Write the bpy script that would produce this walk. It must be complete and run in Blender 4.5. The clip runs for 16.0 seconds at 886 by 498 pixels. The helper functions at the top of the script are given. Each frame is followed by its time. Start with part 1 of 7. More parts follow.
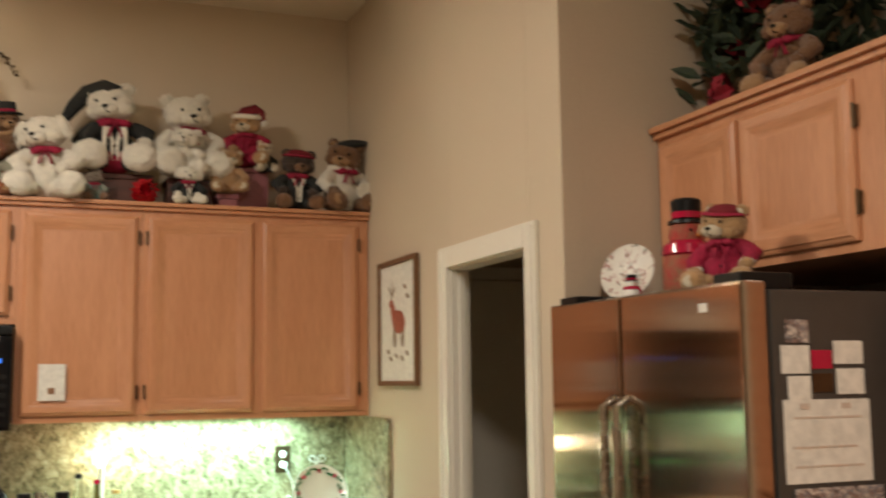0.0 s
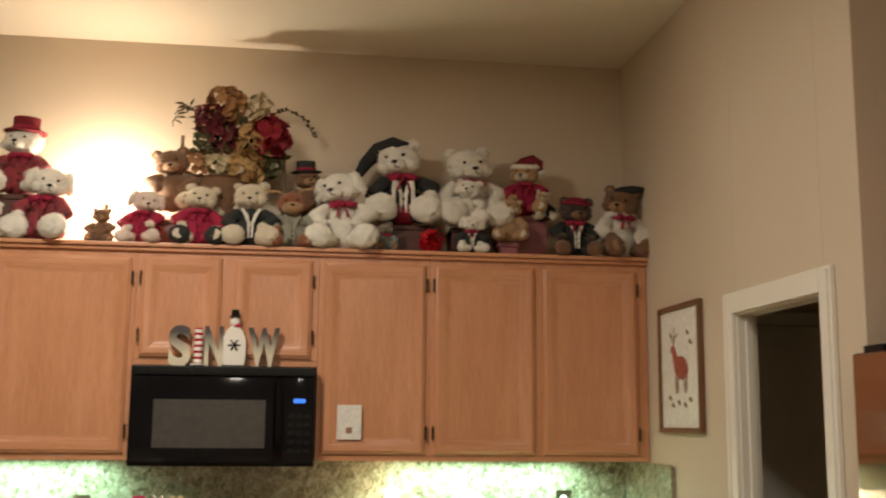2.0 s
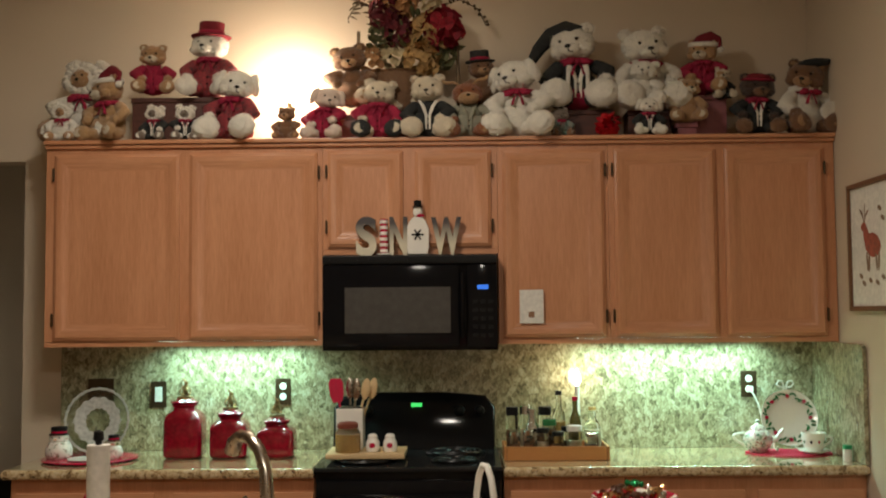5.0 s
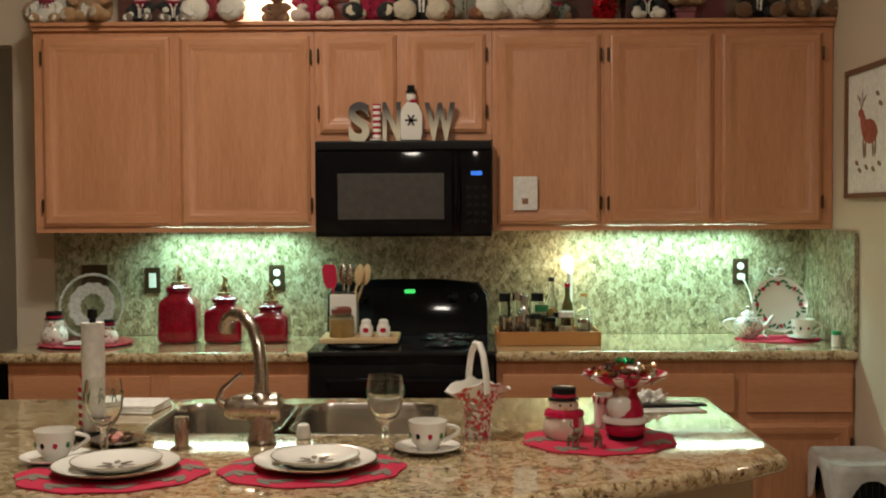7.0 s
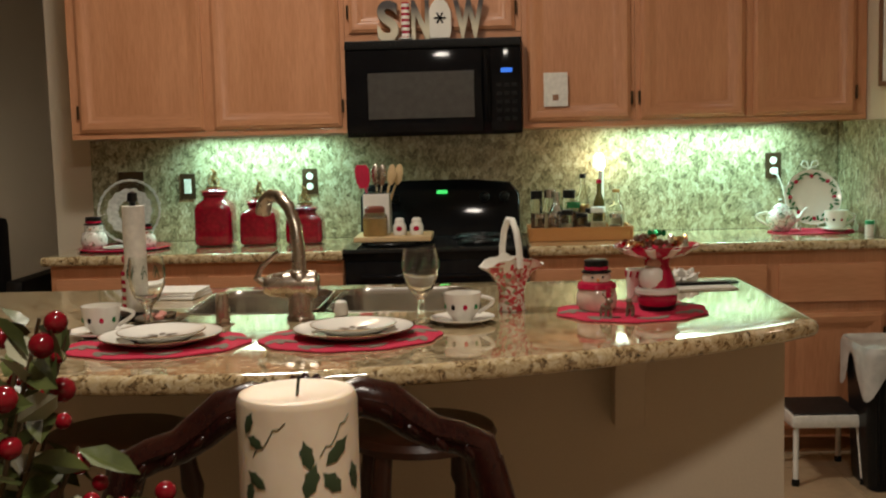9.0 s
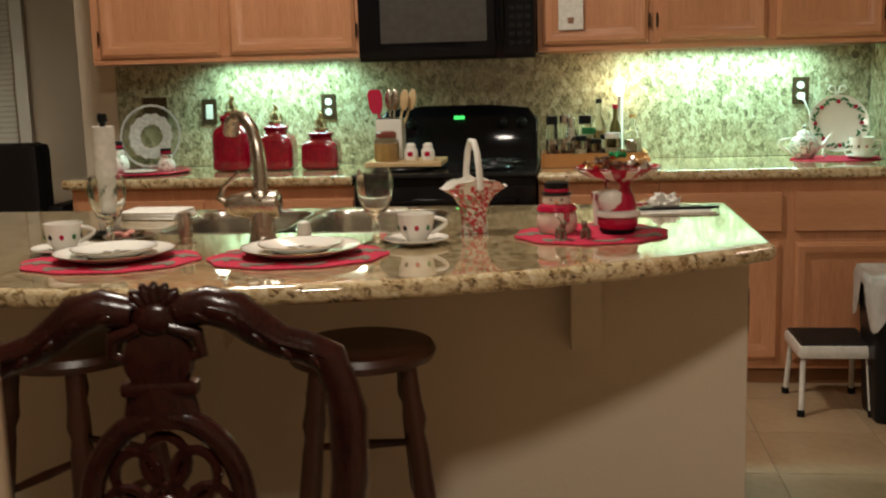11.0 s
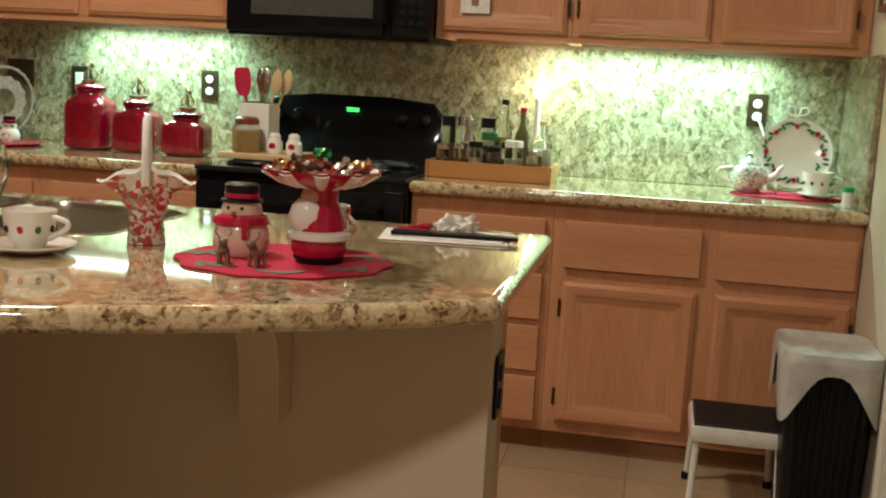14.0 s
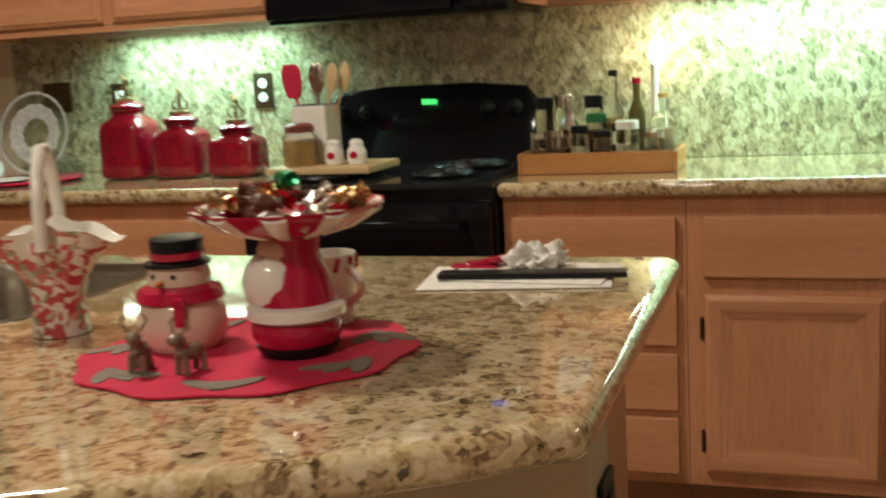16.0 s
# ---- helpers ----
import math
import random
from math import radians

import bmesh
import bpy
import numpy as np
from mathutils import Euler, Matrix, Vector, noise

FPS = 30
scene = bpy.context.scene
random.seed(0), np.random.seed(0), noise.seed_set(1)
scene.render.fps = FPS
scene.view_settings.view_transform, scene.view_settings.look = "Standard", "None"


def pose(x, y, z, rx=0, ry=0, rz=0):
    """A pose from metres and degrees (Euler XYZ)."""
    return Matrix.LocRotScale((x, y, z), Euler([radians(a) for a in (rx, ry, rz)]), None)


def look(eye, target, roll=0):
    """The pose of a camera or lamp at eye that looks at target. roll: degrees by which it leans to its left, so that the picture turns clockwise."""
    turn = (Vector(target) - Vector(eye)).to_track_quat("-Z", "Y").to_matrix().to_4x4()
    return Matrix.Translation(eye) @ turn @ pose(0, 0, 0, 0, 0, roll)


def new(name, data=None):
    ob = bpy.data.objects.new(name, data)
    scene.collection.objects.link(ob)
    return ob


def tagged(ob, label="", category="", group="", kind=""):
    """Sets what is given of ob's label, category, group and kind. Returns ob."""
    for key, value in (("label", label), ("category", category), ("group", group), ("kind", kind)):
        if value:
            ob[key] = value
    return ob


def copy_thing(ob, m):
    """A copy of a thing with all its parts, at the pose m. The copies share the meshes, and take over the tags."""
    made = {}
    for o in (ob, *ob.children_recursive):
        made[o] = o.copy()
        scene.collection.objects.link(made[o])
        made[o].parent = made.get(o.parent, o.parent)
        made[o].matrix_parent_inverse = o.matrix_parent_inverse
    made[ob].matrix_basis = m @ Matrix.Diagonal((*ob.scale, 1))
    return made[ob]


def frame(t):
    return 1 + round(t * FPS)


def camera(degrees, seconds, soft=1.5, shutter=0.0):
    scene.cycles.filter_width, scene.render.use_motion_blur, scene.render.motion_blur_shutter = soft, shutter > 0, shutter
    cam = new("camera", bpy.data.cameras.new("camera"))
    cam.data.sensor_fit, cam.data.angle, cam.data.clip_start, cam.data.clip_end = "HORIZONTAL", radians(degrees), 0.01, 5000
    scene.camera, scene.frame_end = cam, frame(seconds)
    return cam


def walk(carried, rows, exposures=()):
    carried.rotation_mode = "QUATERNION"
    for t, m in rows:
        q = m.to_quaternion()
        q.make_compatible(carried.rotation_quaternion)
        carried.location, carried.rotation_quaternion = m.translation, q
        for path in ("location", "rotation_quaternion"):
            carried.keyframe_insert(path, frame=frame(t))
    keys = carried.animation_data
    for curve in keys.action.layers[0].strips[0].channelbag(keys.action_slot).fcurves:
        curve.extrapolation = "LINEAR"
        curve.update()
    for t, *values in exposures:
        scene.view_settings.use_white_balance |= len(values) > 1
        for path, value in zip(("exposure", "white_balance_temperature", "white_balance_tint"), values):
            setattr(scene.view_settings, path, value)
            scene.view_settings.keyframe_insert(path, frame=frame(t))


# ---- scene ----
cam = camera(44.6, 16.0, soft=2.0, shutter=0.5)
PATH = [
    (0, (0.375, -4.974, 1.554), (1.111, -3.129, 1.792), -0.7),
    (0.5, (0.353, -4.977, 1.553), (0.927, -3.081, 1.833), -0.8),
    (1, (0.321, -4.992, 1.555), (0.781, -3.074, 1.888), -0.1),
    (1.5, (0.292, -5.009, 1.553), (0.658, -3.071, 1.886), 0.6),
    (2, (0.26, -5.021, 1.555), (0.538, -3.066, 1.874), 0.5),
    (2.5, (0.253, -5.035, 1.551), (0.427, -3.062, 1.829), 0.8),
    (3, (0.204, -5.046, 1.551), (0.305, -3.065, 1.809), 0.9),
    (3.5, (0.218, -5.066, 1.536), (0.215, -3.079, 1.766), 0.5),
    (6, (0.209, -5.056, 1.525), (0.179, -3.056, 1.543), -0.6),
    (6.5, (0.213, -5.047, 1.504), (0.185, -3.048, 1.466), -0.2),
    (7, (0.213, -5.045, 1.486), (0.194, -3.046, 1.414), -0.3),
    (7.5, (0.213, -5.052, 1.453), (0.166, -3.055, 1.355), -0.6),
    (8, (0.212, -5.062, 1.42), (0.155, -3.069, 1.26), -0.3),
    (8.5, (0.21, -5.055, 1.39), (0.156, -3.064, 1.213), -0.3),
    (9, (0.209, -5.086, 1.36), (0.13, -3.098, 1.156), -1.5),
    (11.3, (0.606, -5.051, 1.31), (0.365, -3.097, 0.956), -1.6),
    (11.5, (0.664, -5.007, 1.299), (0.472, -3.051, 0.929), -1.2),
    (12, (0.797, -4.779, 1.294), (0.689, -2.814, 0.939), -0.4),
    (12.5, (0.906, -4.636, 1.291), (0.694, -2.674, 0.963), -1.0),
    (13, (1.076, -4.558, 1.303), (0.7, -2.626, 0.949), 0.2),
    (13.5, (1.189, -4.397, 1.256), (0.797, -2.466, 0.916), 1.3),
    (14, (1.216, -4.192, 1.25), (0.833, -2.254, 0.939), 3.0),
    (14.5, (1.245, -4.025, 1.264), (0.586, -2.169, 0.912), 0.5),
    (15, (1.285, -3.834, 1.245), (0.454, -2.047, 0.903), -1.5),
    (15.5, (1.21, -3.642, 1.241), (0.498, -1.795, 0.96), -0.1),
    (16, (1.163, -3.434, 1.22), (0.534, -1.565, 0.889), -3.1),
]
EXPOSURES = [(0.0, 0.33), (1.0, 0.27), (2.0, 0.0), (3.5, -0.40), (6.0, -0.51), (9.0, -0.48), (11.5, -0.18), (12.5, -0.09), (14.0, -0.09), (16.0, -0.10)]
walk(cam, [(t, look(eye, target, roll)) for t, eye, target, roll in PATH], EXPOSURES)

# ---- world and light ----
world = bpy.data.worlds.new("night")
scene.world = world
world.use_nodes = True
world.node_tree.nodes["Background"].inputs[0].default_value = (0.9, 0.75, 0.55, 1)
world.node_tree.nodes["Background"].inputs[1].default_value = 0.003


def lamp(name, kind, place, watts, colour, size=0.1, size_y=None, aim=None, spread=math.pi):
    d = bpy.data.lights.new(name, kind)
    d.energy, d.color = watts, colour
    if kind == "AREA":
        d.spread = spread
        d.shape, d.size = ("RECTANGLE" if size_y else "DISK"), size
        if size_y:
            d.size_y = size_y
    else:
        d.shadow_soft_size = size
    ob = new(name, d)
    ob.matrix_world = look(place, aim) if aim else Matrix.Translation(place)
    return ob


WARM, GREENISH = (1.0, 0.915, 0.79), (0.51, 1.0, 0.90)
lamp("kitchen_ceiling_lamp", "AREA", (-0.55, -2.1, 3.27), 58, WARM, 0.4, aim=(-0.55, -2.1, 0))
lamp("dining_ceiling_lamp", "AREA", (0.4, -5.2, 3.27), 66, WARM, 0.4, aim=(0.4, -5.2, 0))
lamp("under_cabinet_lamp_west", "AREA", (-0.82, -0.13, 1.402), 9.5, GREENISH, 0.60, 0.05, aim=(-0.82, -0.05, 0), spread=radians(152))
lamp("under_cabinet_lamp_east", "AREA", (1.18, -0.13, 1.402), 13.0, GREENISH, 0.80, 0.05, aim=(1.18, -0.05, 0), spread=radians(152))
lamp("candle_bulb_lamp", "POINT", (0.745, -0.11, 1.245), 0.65, WARM, 0.02)
lamp("cabinet_top_bulb_lamp", "POINT", (-0.56, -0.15, 2.56), 22.0, (1.0, 0.87, 0.70), 0.03)


# ---- materials ----
def rgba(c):
    return (c[0], c[1], c[2], 1)


def mat(name, c1, c2=None, rough=0.5, scale=8.0, bump=0.05, metal=0.0, stretch=(1, 1, 1), fine=60.0, vary=0.0, sheen=0.0, coat=0.0):
    """A surface with broad and fine variation, fine relief and uneven gloss."""
    m = bpy.data.materials.new(name)
    m.use_nodes = True
    nt = m.node_tree
    n, l = nt.nodes, nt.links
    b = n["Principled BSDF"]
    c2 = c2 or tuple(v * 0.82 for v in c1)
    tc, mp = n.new("ShaderNodeTexCoord"), n.new("ShaderNodeMapping")
    mp.inputs["Scale"].default_value = stretch
    l.new(tc.outputs["Object"], mp.inputs["Vector"])
    a, f = n.new("ShaderNodeTexNoise"), n.new("ShaderNodeTexNoise")
    a.inputs["Scale"].default_value, a.inputs["Detail"].default_value = scale, 4
    f.inputs["Scale"].default_value, f.inputs["Detail"].default_value = fine, 3
    l.new(mp.outputs[0], a.inputs["Vector"])
    l.new(mp.outputs[0], f.inputs["Vector"])
    add = n.new("ShaderNodeMath")
    add.operation = "MULTIPLY_ADD"
    add.inputs[1].default_value = 0.45
    l.new(f.outputs["Fac"], add.inputs[0])
    sc = n.new("ShaderNodeMath")
    sc.operation = "MULTIPLY"
    sc.inputs[1].default_value = 0.55
    l.new(a.outputs["Fac"], sc.inputs[0])
    l.new(sc.outputs[0], add.inputs[2])
    r = n.new("ShaderNodeValToRGB")
    r.color_ramp.elements[0].position, r.color_ramp.elements[1].position = 0.36, 0.64
    r.color_ramp.elements[0].color, r.color_ramp.elements[1].color = rgba(c2), rgba(c1)
    l.new(add.outputs[0], r.inputs[0])
    out = r.outputs[0]
    if vary:
        oi, hs, mr = n.new("ShaderNodeObjectInfo"), n.new("ShaderNodeHueSaturation"), n.new("ShaderNodeMapRange")
        mr.inputs[3].default_value, mr.inputs[4].default_value = 1 - vary, 1 + vary
        l.new(oi.outputs["Random"], mr.inputs[0])
        l.new(mr.outputs[0], hs.inputs["Value"])
        l.new(out, hs.inputs["Color"])
        out = hs.outputs[0]
    l.new(out, b.inputs["Base Color"])
    rr = n.new("ShaderNodeMapRange")
    rr.inputs[3].default_value, rr.inputs[4].default_value = max(0.02, rough * 0.85), min(1, rough * 1.15)
    l.new(a.outputs["Fac"], rr.inputs[0])
    l.new(rr.outputs[0], b.inputs["Roughness"])
    b.inputs["Metallic"].default_value = metal
    b.inputs["Sheen Weight"].default_value = sheen
    b.inputs["Coat Weight"].default_value = coat
    if bump:
        bp = n.new("ShaderNodeBump")
        bp.inputs["Strength"].default_value, bp.inputs["Distance"].default_value = bump, 0.01
        l.new(f.outputs["Fac"], bp.inputs["Height"])
        l.new(bp.outputs[0], b.inputs["Normal"])
    return m


def granite(name, stops, cell, rough=0.09, swirl=0.06, stretch=(1, 1, 1)):
    m = bpy.data.materials.new(name)
    m.use_nodes = True
    n, l = m.node_tree.nodes, m.node_tree.links
    b = n["Principled BSDF"]
    tc = n.new("ShaderNodeTexCoord")
    ns = n.new("ShaderNodeTexNoise")
    ns.inputs["Scale"].default_value, ns.inputs["Detail"].default_value = cell * 0.55, 5
    l.new(tc.outputs["Object"], ns.inputs["Vector"])
    wa = n.new("ShaderNodeVectorMath")
    wa.operation = "MULTIPLY_ADD"
    wa.inputs[1].default_value = (swirl, swirl, swirl)
    l.new(ns.outputs["Color"], wa.inputs[0])
    sq = n.new("ShaderNodeVectorMath")
    sq.operation = "MULTIPLY"
    sq.inputs[1].default_value = stretch
    l.new(tc.outputs["Object"], sq.inputs[0])
    l.new(sq.outputs[0], wa.inputs[2])
    v = n.new("ShaderNodeTexVoronoi")
    v.inputs["Scale"].default_value = cell
    l.new(wa.outputs[0], v.inputs["Vector"])
    v2 = n.new("ShaderNodeTexVoronoi")
    v2.inputs["Scale"].default_value = cell * 2.7
    l.new(wa.outputs[0], v2.inputs["Vector"])
    ss = n.new("ShaderNodeSeparateColor")
    l.new(v.outputs["Color"], ss.inputs[0])
    s2 = n.new("ShaderNodeSeparateColor")
    l.new(v2.outputs["Color"], s2.inputs[0])
    ad = n.new("ShaderNodeMath")
    ad.operation = "MULTIPLY_ADD"
    ad.inputs[1].default_value = 0.45
    l.new(s2.outputs[0], ad.inputs[0])
    mu = n.new("ShaderNodeMath")
    mu.operation = "MULTIPLY"
    mu.inputs[1].default_value = 0.55
    l.new(ss.outputs[0], mu.inputs[0])
    l.new(mu.outputs[0], ad.inputs[2])
    r = n.new("ShaderNodeValToRGB")
    e = r.color_ramp.elements
    e[0].position, e[0].color = stops[0][0], rgba(stops[0][1])
    e[1].position, e[1].color = stops[-1][0], rgba(stops[-1][1])
    for p, c in stops[1:-1]:
        k = e.new(p)
        k.color = rgba(c)
    l.new(ad.outputs[0], r.inputs[0])
    l.new(r.outputs[0], b.inputs["Base Color"])
    b.inputs["Roughness"].default_value = rough
    b.inputs["Specular IOR Level"].default_value = 1.0
    return m


def glass(name, colour, rough=0.02):
    m = bpy.data.materials.new(name)
    m.use_nodes = True
    b = m.node_tree.nodes["Principled BSDF"]
    b.inputs["Base Color"].default_value, b.inputs["Roughness"].default_value = rgba(colour), rough
    b.inputs["Transmission Weight"].default_value, b.inputs["IOR"].default_value = 1.0, 1.45
    return m


def glow(name, colour, strength):
    m = bpy.data.materials.new(name)
    m.use_nodes = True
    b = m.node_tree.nodes["Principled BSDF"]
    b.inputs["Base Color"].default_value = rgba(colour)
    b.inputs["Emission Color"].default_value, b.inputs["Emission Strength"].default_value = rgba(colour), strength
    return m


OAK = mat("honey oak", (0.60, 0.287, 0.150), (0.47, 0.205, 0.098), 0.34, 2.2, 0.06, stretch=(7, 7, 0.7), fine=22)
OAK_RAIL = mat("honey oak rail", (0.60, 0.287, 0.150), (0.48, 0.212, 0.102), 0.34, 2.2, 0.06, stretch=(0.7, 7, 7), fine=22)
# The cabinet oak again, with the toe kick's shade put into its colour.
OAK_SHADED = mat("oak with toe kick shade in its colour", (0.30, 0.14, 0.06), None, 0.5, 3, 0.05, stretch=(1, 7, 7))
PAINT = mat("beige wall paint", (0.60, 0.50, 0.375), (0.57, 0.475, 0.355), 0.75, 1.5, 0.10, fine=140)
CEIL = mat("cream ceiling paint", (0.74, 0.67, 0.54), (0.71, 0.64, 0.51), 0.85, 1.5, 0.2, fine=90)
TRIM = mat("white trim paint", (0.78, 0.75, 0.66), (0.75, 0.71, 0.62), 0.35, 4, 0.02)
GRANITE = granite("golden granite", [(0.05, (0.060, 0.038, 0.020)), (0.20, (0.21, 0.13, 0.058)), (0.38, (0.44, 0.315, 0.160)), (0.60, (0.58, 0.45, 0.255)), (0.95, (0.68, 0.58, 0.40))], 62, 0.05, 0.036)
GRANITE.node_tree.nodes["Principled BSDF"].inputs["Coat Weight"].default_value = 1.0
GRANITE.node_tree.nodes["Principled BSDF"].inputs["Coat Roughness"].default_value = 0.05
SPLASH = granite("golden granite splash", [(0.06, (0.105, 0.092, 0.052)), (0.26, (0.19, 0.166, 0.094)), (0.45, (0.265, 0.235, 0.138)), (0.66, (0.35, 0.317, 0.195)), (0.95, (0.48, 0.455, 0.325))], 42, 0.14, 0.026, (1.25, 1.25, 0.8))
TILE = mat("beige floor tile", (0.45, 0.33, 0.205), (0.36, 0.255, 0.15), 0.30, 3.5, 0.05, fine=30, vary=0.05)
GROUT = mat("tan grout", (0.36, 0.265, 0.165), None, 0.9, 20, 0.2)
CARPET = mat("tan carpet", (0.36, 0.28, 0.19), None, 0.95, 6, 0.5, fine=200)
BLACK = mat("black enamel", (0.007, 0.007, 0.008), (0.005, 0.005, 0.006), 0.07, 6, 0.0)
BLACKM = mat("black plastic", (0.010, 0.010, 0.010), None, 0.34, 20, 0.08)
DARKGLASS = mat("dark oven glass", (0.02, 0.02, 0.02), None, 0.05, 6, 0.0)
for gloss in (BLACK, BLACKM, DARKGLASS):
    gloss.node_tree.nodes["Principled BSDF"].inputs["Specular IOR Level"].default_value = 0.18
MESH = mat("microwave door screen", (0.07, 0.066, 0.06), (0.052, 0.049, 0.045), 0.22, 30, 0.05, fine=400)
STEEL = mat("brushed stainless steel", (0.46, 0.38, 0.32), (0.43, 0.355, 0.30), 0.10, 1.5, 0.0, 1.0, stretch=(1, 0.25, 30), fine=30)
TAN_DIR = STEEL.node_tree.nodes.new("ShaderNodeTangent")
TAN_DIR.direction_type, TAN_DIR.axis = "RADIAL", "Z"
STEEL.node_tree.links.new(TAN_DIR.outputs[0], STEEL.node_tree.nodes["Principled BSDF"].inputs["Tangent"])
STEEL.node_tree.nodes["Principled BSDF"].inputs["Anisotropic"].default_value = 1.0
SINK = mat("stainless sink steel", (0.60, 0.57, 0.52), None, 0.24, 8, 0.02, 1.0)
NICKEL = mat("brushed nickel", (0.55, 0.48, 0.40), None, 0.27, 30, 0.02, 1.0)
CHROME = mat("chrome", (0.8, 0.8, 0.8), None, 0.06, 30, 0.0, 1.0)
BRONZE = mat("dark bronze", (0.10, 0.065, 0.035), None, 0.4, 30, 0.05, 0.8)
GOLD = mat("antique gold", (0.42, 0.30, 0.14), (0.16, 0.11, 0.05), 0.38, 40, 0.2, 1.0)
CHINA = mat("white china", (0.80, 0.77, 0.70), (0.77, 0.74, 0.67), 0.12, 10, 0.0)
PAPER = mat("white paper", (0.80, 0.77, 0.70), None, 0.8, 30, 0.03)
CREAM = mat("cream wax", (0.74, 0.62, 0.48), (0.66, 0.52, 0.38), 0.34, 9, 0.05, fine=40)
CREAM.node_tree.nodes["Principled BSDF"].inputs["Subsurface Weight"].default_value = 0.35
CREAM.node_tree.nodes["Principled BSDF"].inputs["Subsurface Radius"].default_value = (0.02, 0.012, 0.006)
FROSTED = mat("milky pressed glass", (0.55, 0.58, 0.54), (0.40, 0.43, 0.40), 0.12, 60, 0.4, coat=0.5)
CLEAR = glass("clear glass", (0.97, 0.99, 0.97), 0.01)
RED = mat("crimson felt", (0.54, 0.010, 0.055), (0.45, 0.007, 0.042), 0.8, 20, 0.2, fine=120)
REDGLOSS = mat("red glaze", (0.46, 0.010, 0.050), None, 0.14, 20, 0.0)
GREEN = mat("green glaze", (0.03, 0.18, 0.06), None, 0.25, 20, 0.0)
GREYGREEN = mat("grey-green felt", (0.20, 0.17, 0.13), None, 0.8, 20, 0.2)
BOARD = mat("pale cutting board", (0.66, 0.47, 0.25), (0.58, 0.40, 0.20), 0.45, 4, 0.04, stretch=(1, 8, 8))
PINE = mat("orange pine box", (0.50, 0.23, 0.07), (0.40, 0.17, 0.05), 0.4, 4, 0.04, stretch=(1, 8, 8))
STOOLW = mat("dark stool wood", (0.052, 0.014, 0.006), (0.020, 0.006, 0.003), 0.30, 4, 0.05, stretch=(5, 5, 1))
CHERRY = mat("carved cherry wood", (0.034, 0.008, 0.005), (0.014, 0.003, 0.003), 0.22, 6, 0.08, stretch=(3, 3, 1))
CHERRY.node_tree.nodes["Principled BSDF"].inputs["Specular IOR Level"].default_value = 0.35
LEATHER = mat("black leather", (0.014, 0.012, 0.012), None, 0.5, 30, 0.2)
WHITEM = mat("white enamel", (0.78, 0.75, 0.68), None, 0.25, 10, 0.0)
LINER = mat("white plastic bin liner", (0.60, 0.58, 0.54), (0.42, 0.41, 0.38), 0.30, 14, 0.25, fine=25)
SPICE = mat("brown spice", (0.22, 0.11, 0.05), (0.10, 0.05, 0.02), 0.6, 60, 0.1)
AMBER = mat("amber candle wax in jar", (0.62, 0.40, 0.14), None, 0.3, 20, 0.0)
FLORAL = granite("red and white chintz", [(0.15, (0.66, 0.58, 0.49)), (0.34, (0.66, 0.60, 0.50)), (0.42, (0.46, 0.03, 0.04)), (0.56, (0.42, 0.04, 0.05)), (0.62, (0.20, 0.22, 0.12)), (0.72, (0.68, 0.60, 0.5)), (0.9, (0.50, 0.10, 0.09))], 38, 0.15, 0.02)
FLORAL2 = granite("holly sprigs on china", [(0.10, (0.40, 0.03, 0.03)), (0.22, (0.08, 0.20, 0.08)), (0.32, (0.78, 0.75, 0.68)), (0.9, (0.80, 0.77, 0.70))], 55, 0.12)
BLUELED = glow("blue display", (0.04, 0.22, 1.0), 0.75)
GREENLED = glow("green display", (0.08, 1.0, 0.2), 1.2)
BULB = glow("lit bulb", (1.0, 0.80, 0.50), 60.0)
TUBE = glow("lit fluorescent tube", (0.70, 1.0, 0.80), 22.0)
DOME = glow("lit ceiling diffuser", (1.0, 0.86, 0.72), 4.0)
FAIRY = glow("fairy light", (1.0, 0.90, 0.72), 30.0)


# ---- mesh helpers ----
def paint(bm, verts, mi):
    if mi:
        done = set()
        for v in verts:
            for f in v.link_faces:
                f.material_index = mi


def box(bm, x0, x1, y0, y1, z0, z1, mi=0, bev=0.0, m=None):
    t = bmesh.new()
    bmesh.ops.create_cube(t, size=1, matrix=Matrix.Translation(((x0 + x1) / 2, (y0 + y1) / 2, (z0 + z1) / 2)) @ Matrix.Diagonal((abs(x1 - x0), abs(y1 - y0), abs(z1 - z0), 1)))
    if bev:
        bmesh.ops.bevel(t, geom=t.edges[:], offset=bev, segments=2, affect="EDGES", profile=0.6)
    merge(bm, t, mi, m)


def merge(bm, t, mi=0, m=None):
    if m is not None:
        bmesh.ops.transform(t, matrix=m, verts=t.verts)
    for f in t.faces:
        f.material_index = mi
    me = bpy.data.meshes.new("tmp")
    t.to_mesh(me)
    t.free()
    bm.from_mesh(me)
    bpy.data.meshes.remove(me)


def ell(bm, c, r, mi=0, sub=2, rot=(0, 0, 0), fuzz=0.0):
    r = (r, r, r) if isinstance(r, (int, float)) else r
    t = bmesh.new()
    bmesh.ops.create_icosphere(t, subdivisions=sub, radius=1)
    if fuzz:
        for v in t.verts:
            v.co *= 1 + fuzz * noise.noise(v.co * 3.1 + Vector(c) * 17)
    merge(bm, t, mi, pose(*c, *rot) @ Matrix.Diagonal((*r, 1)))


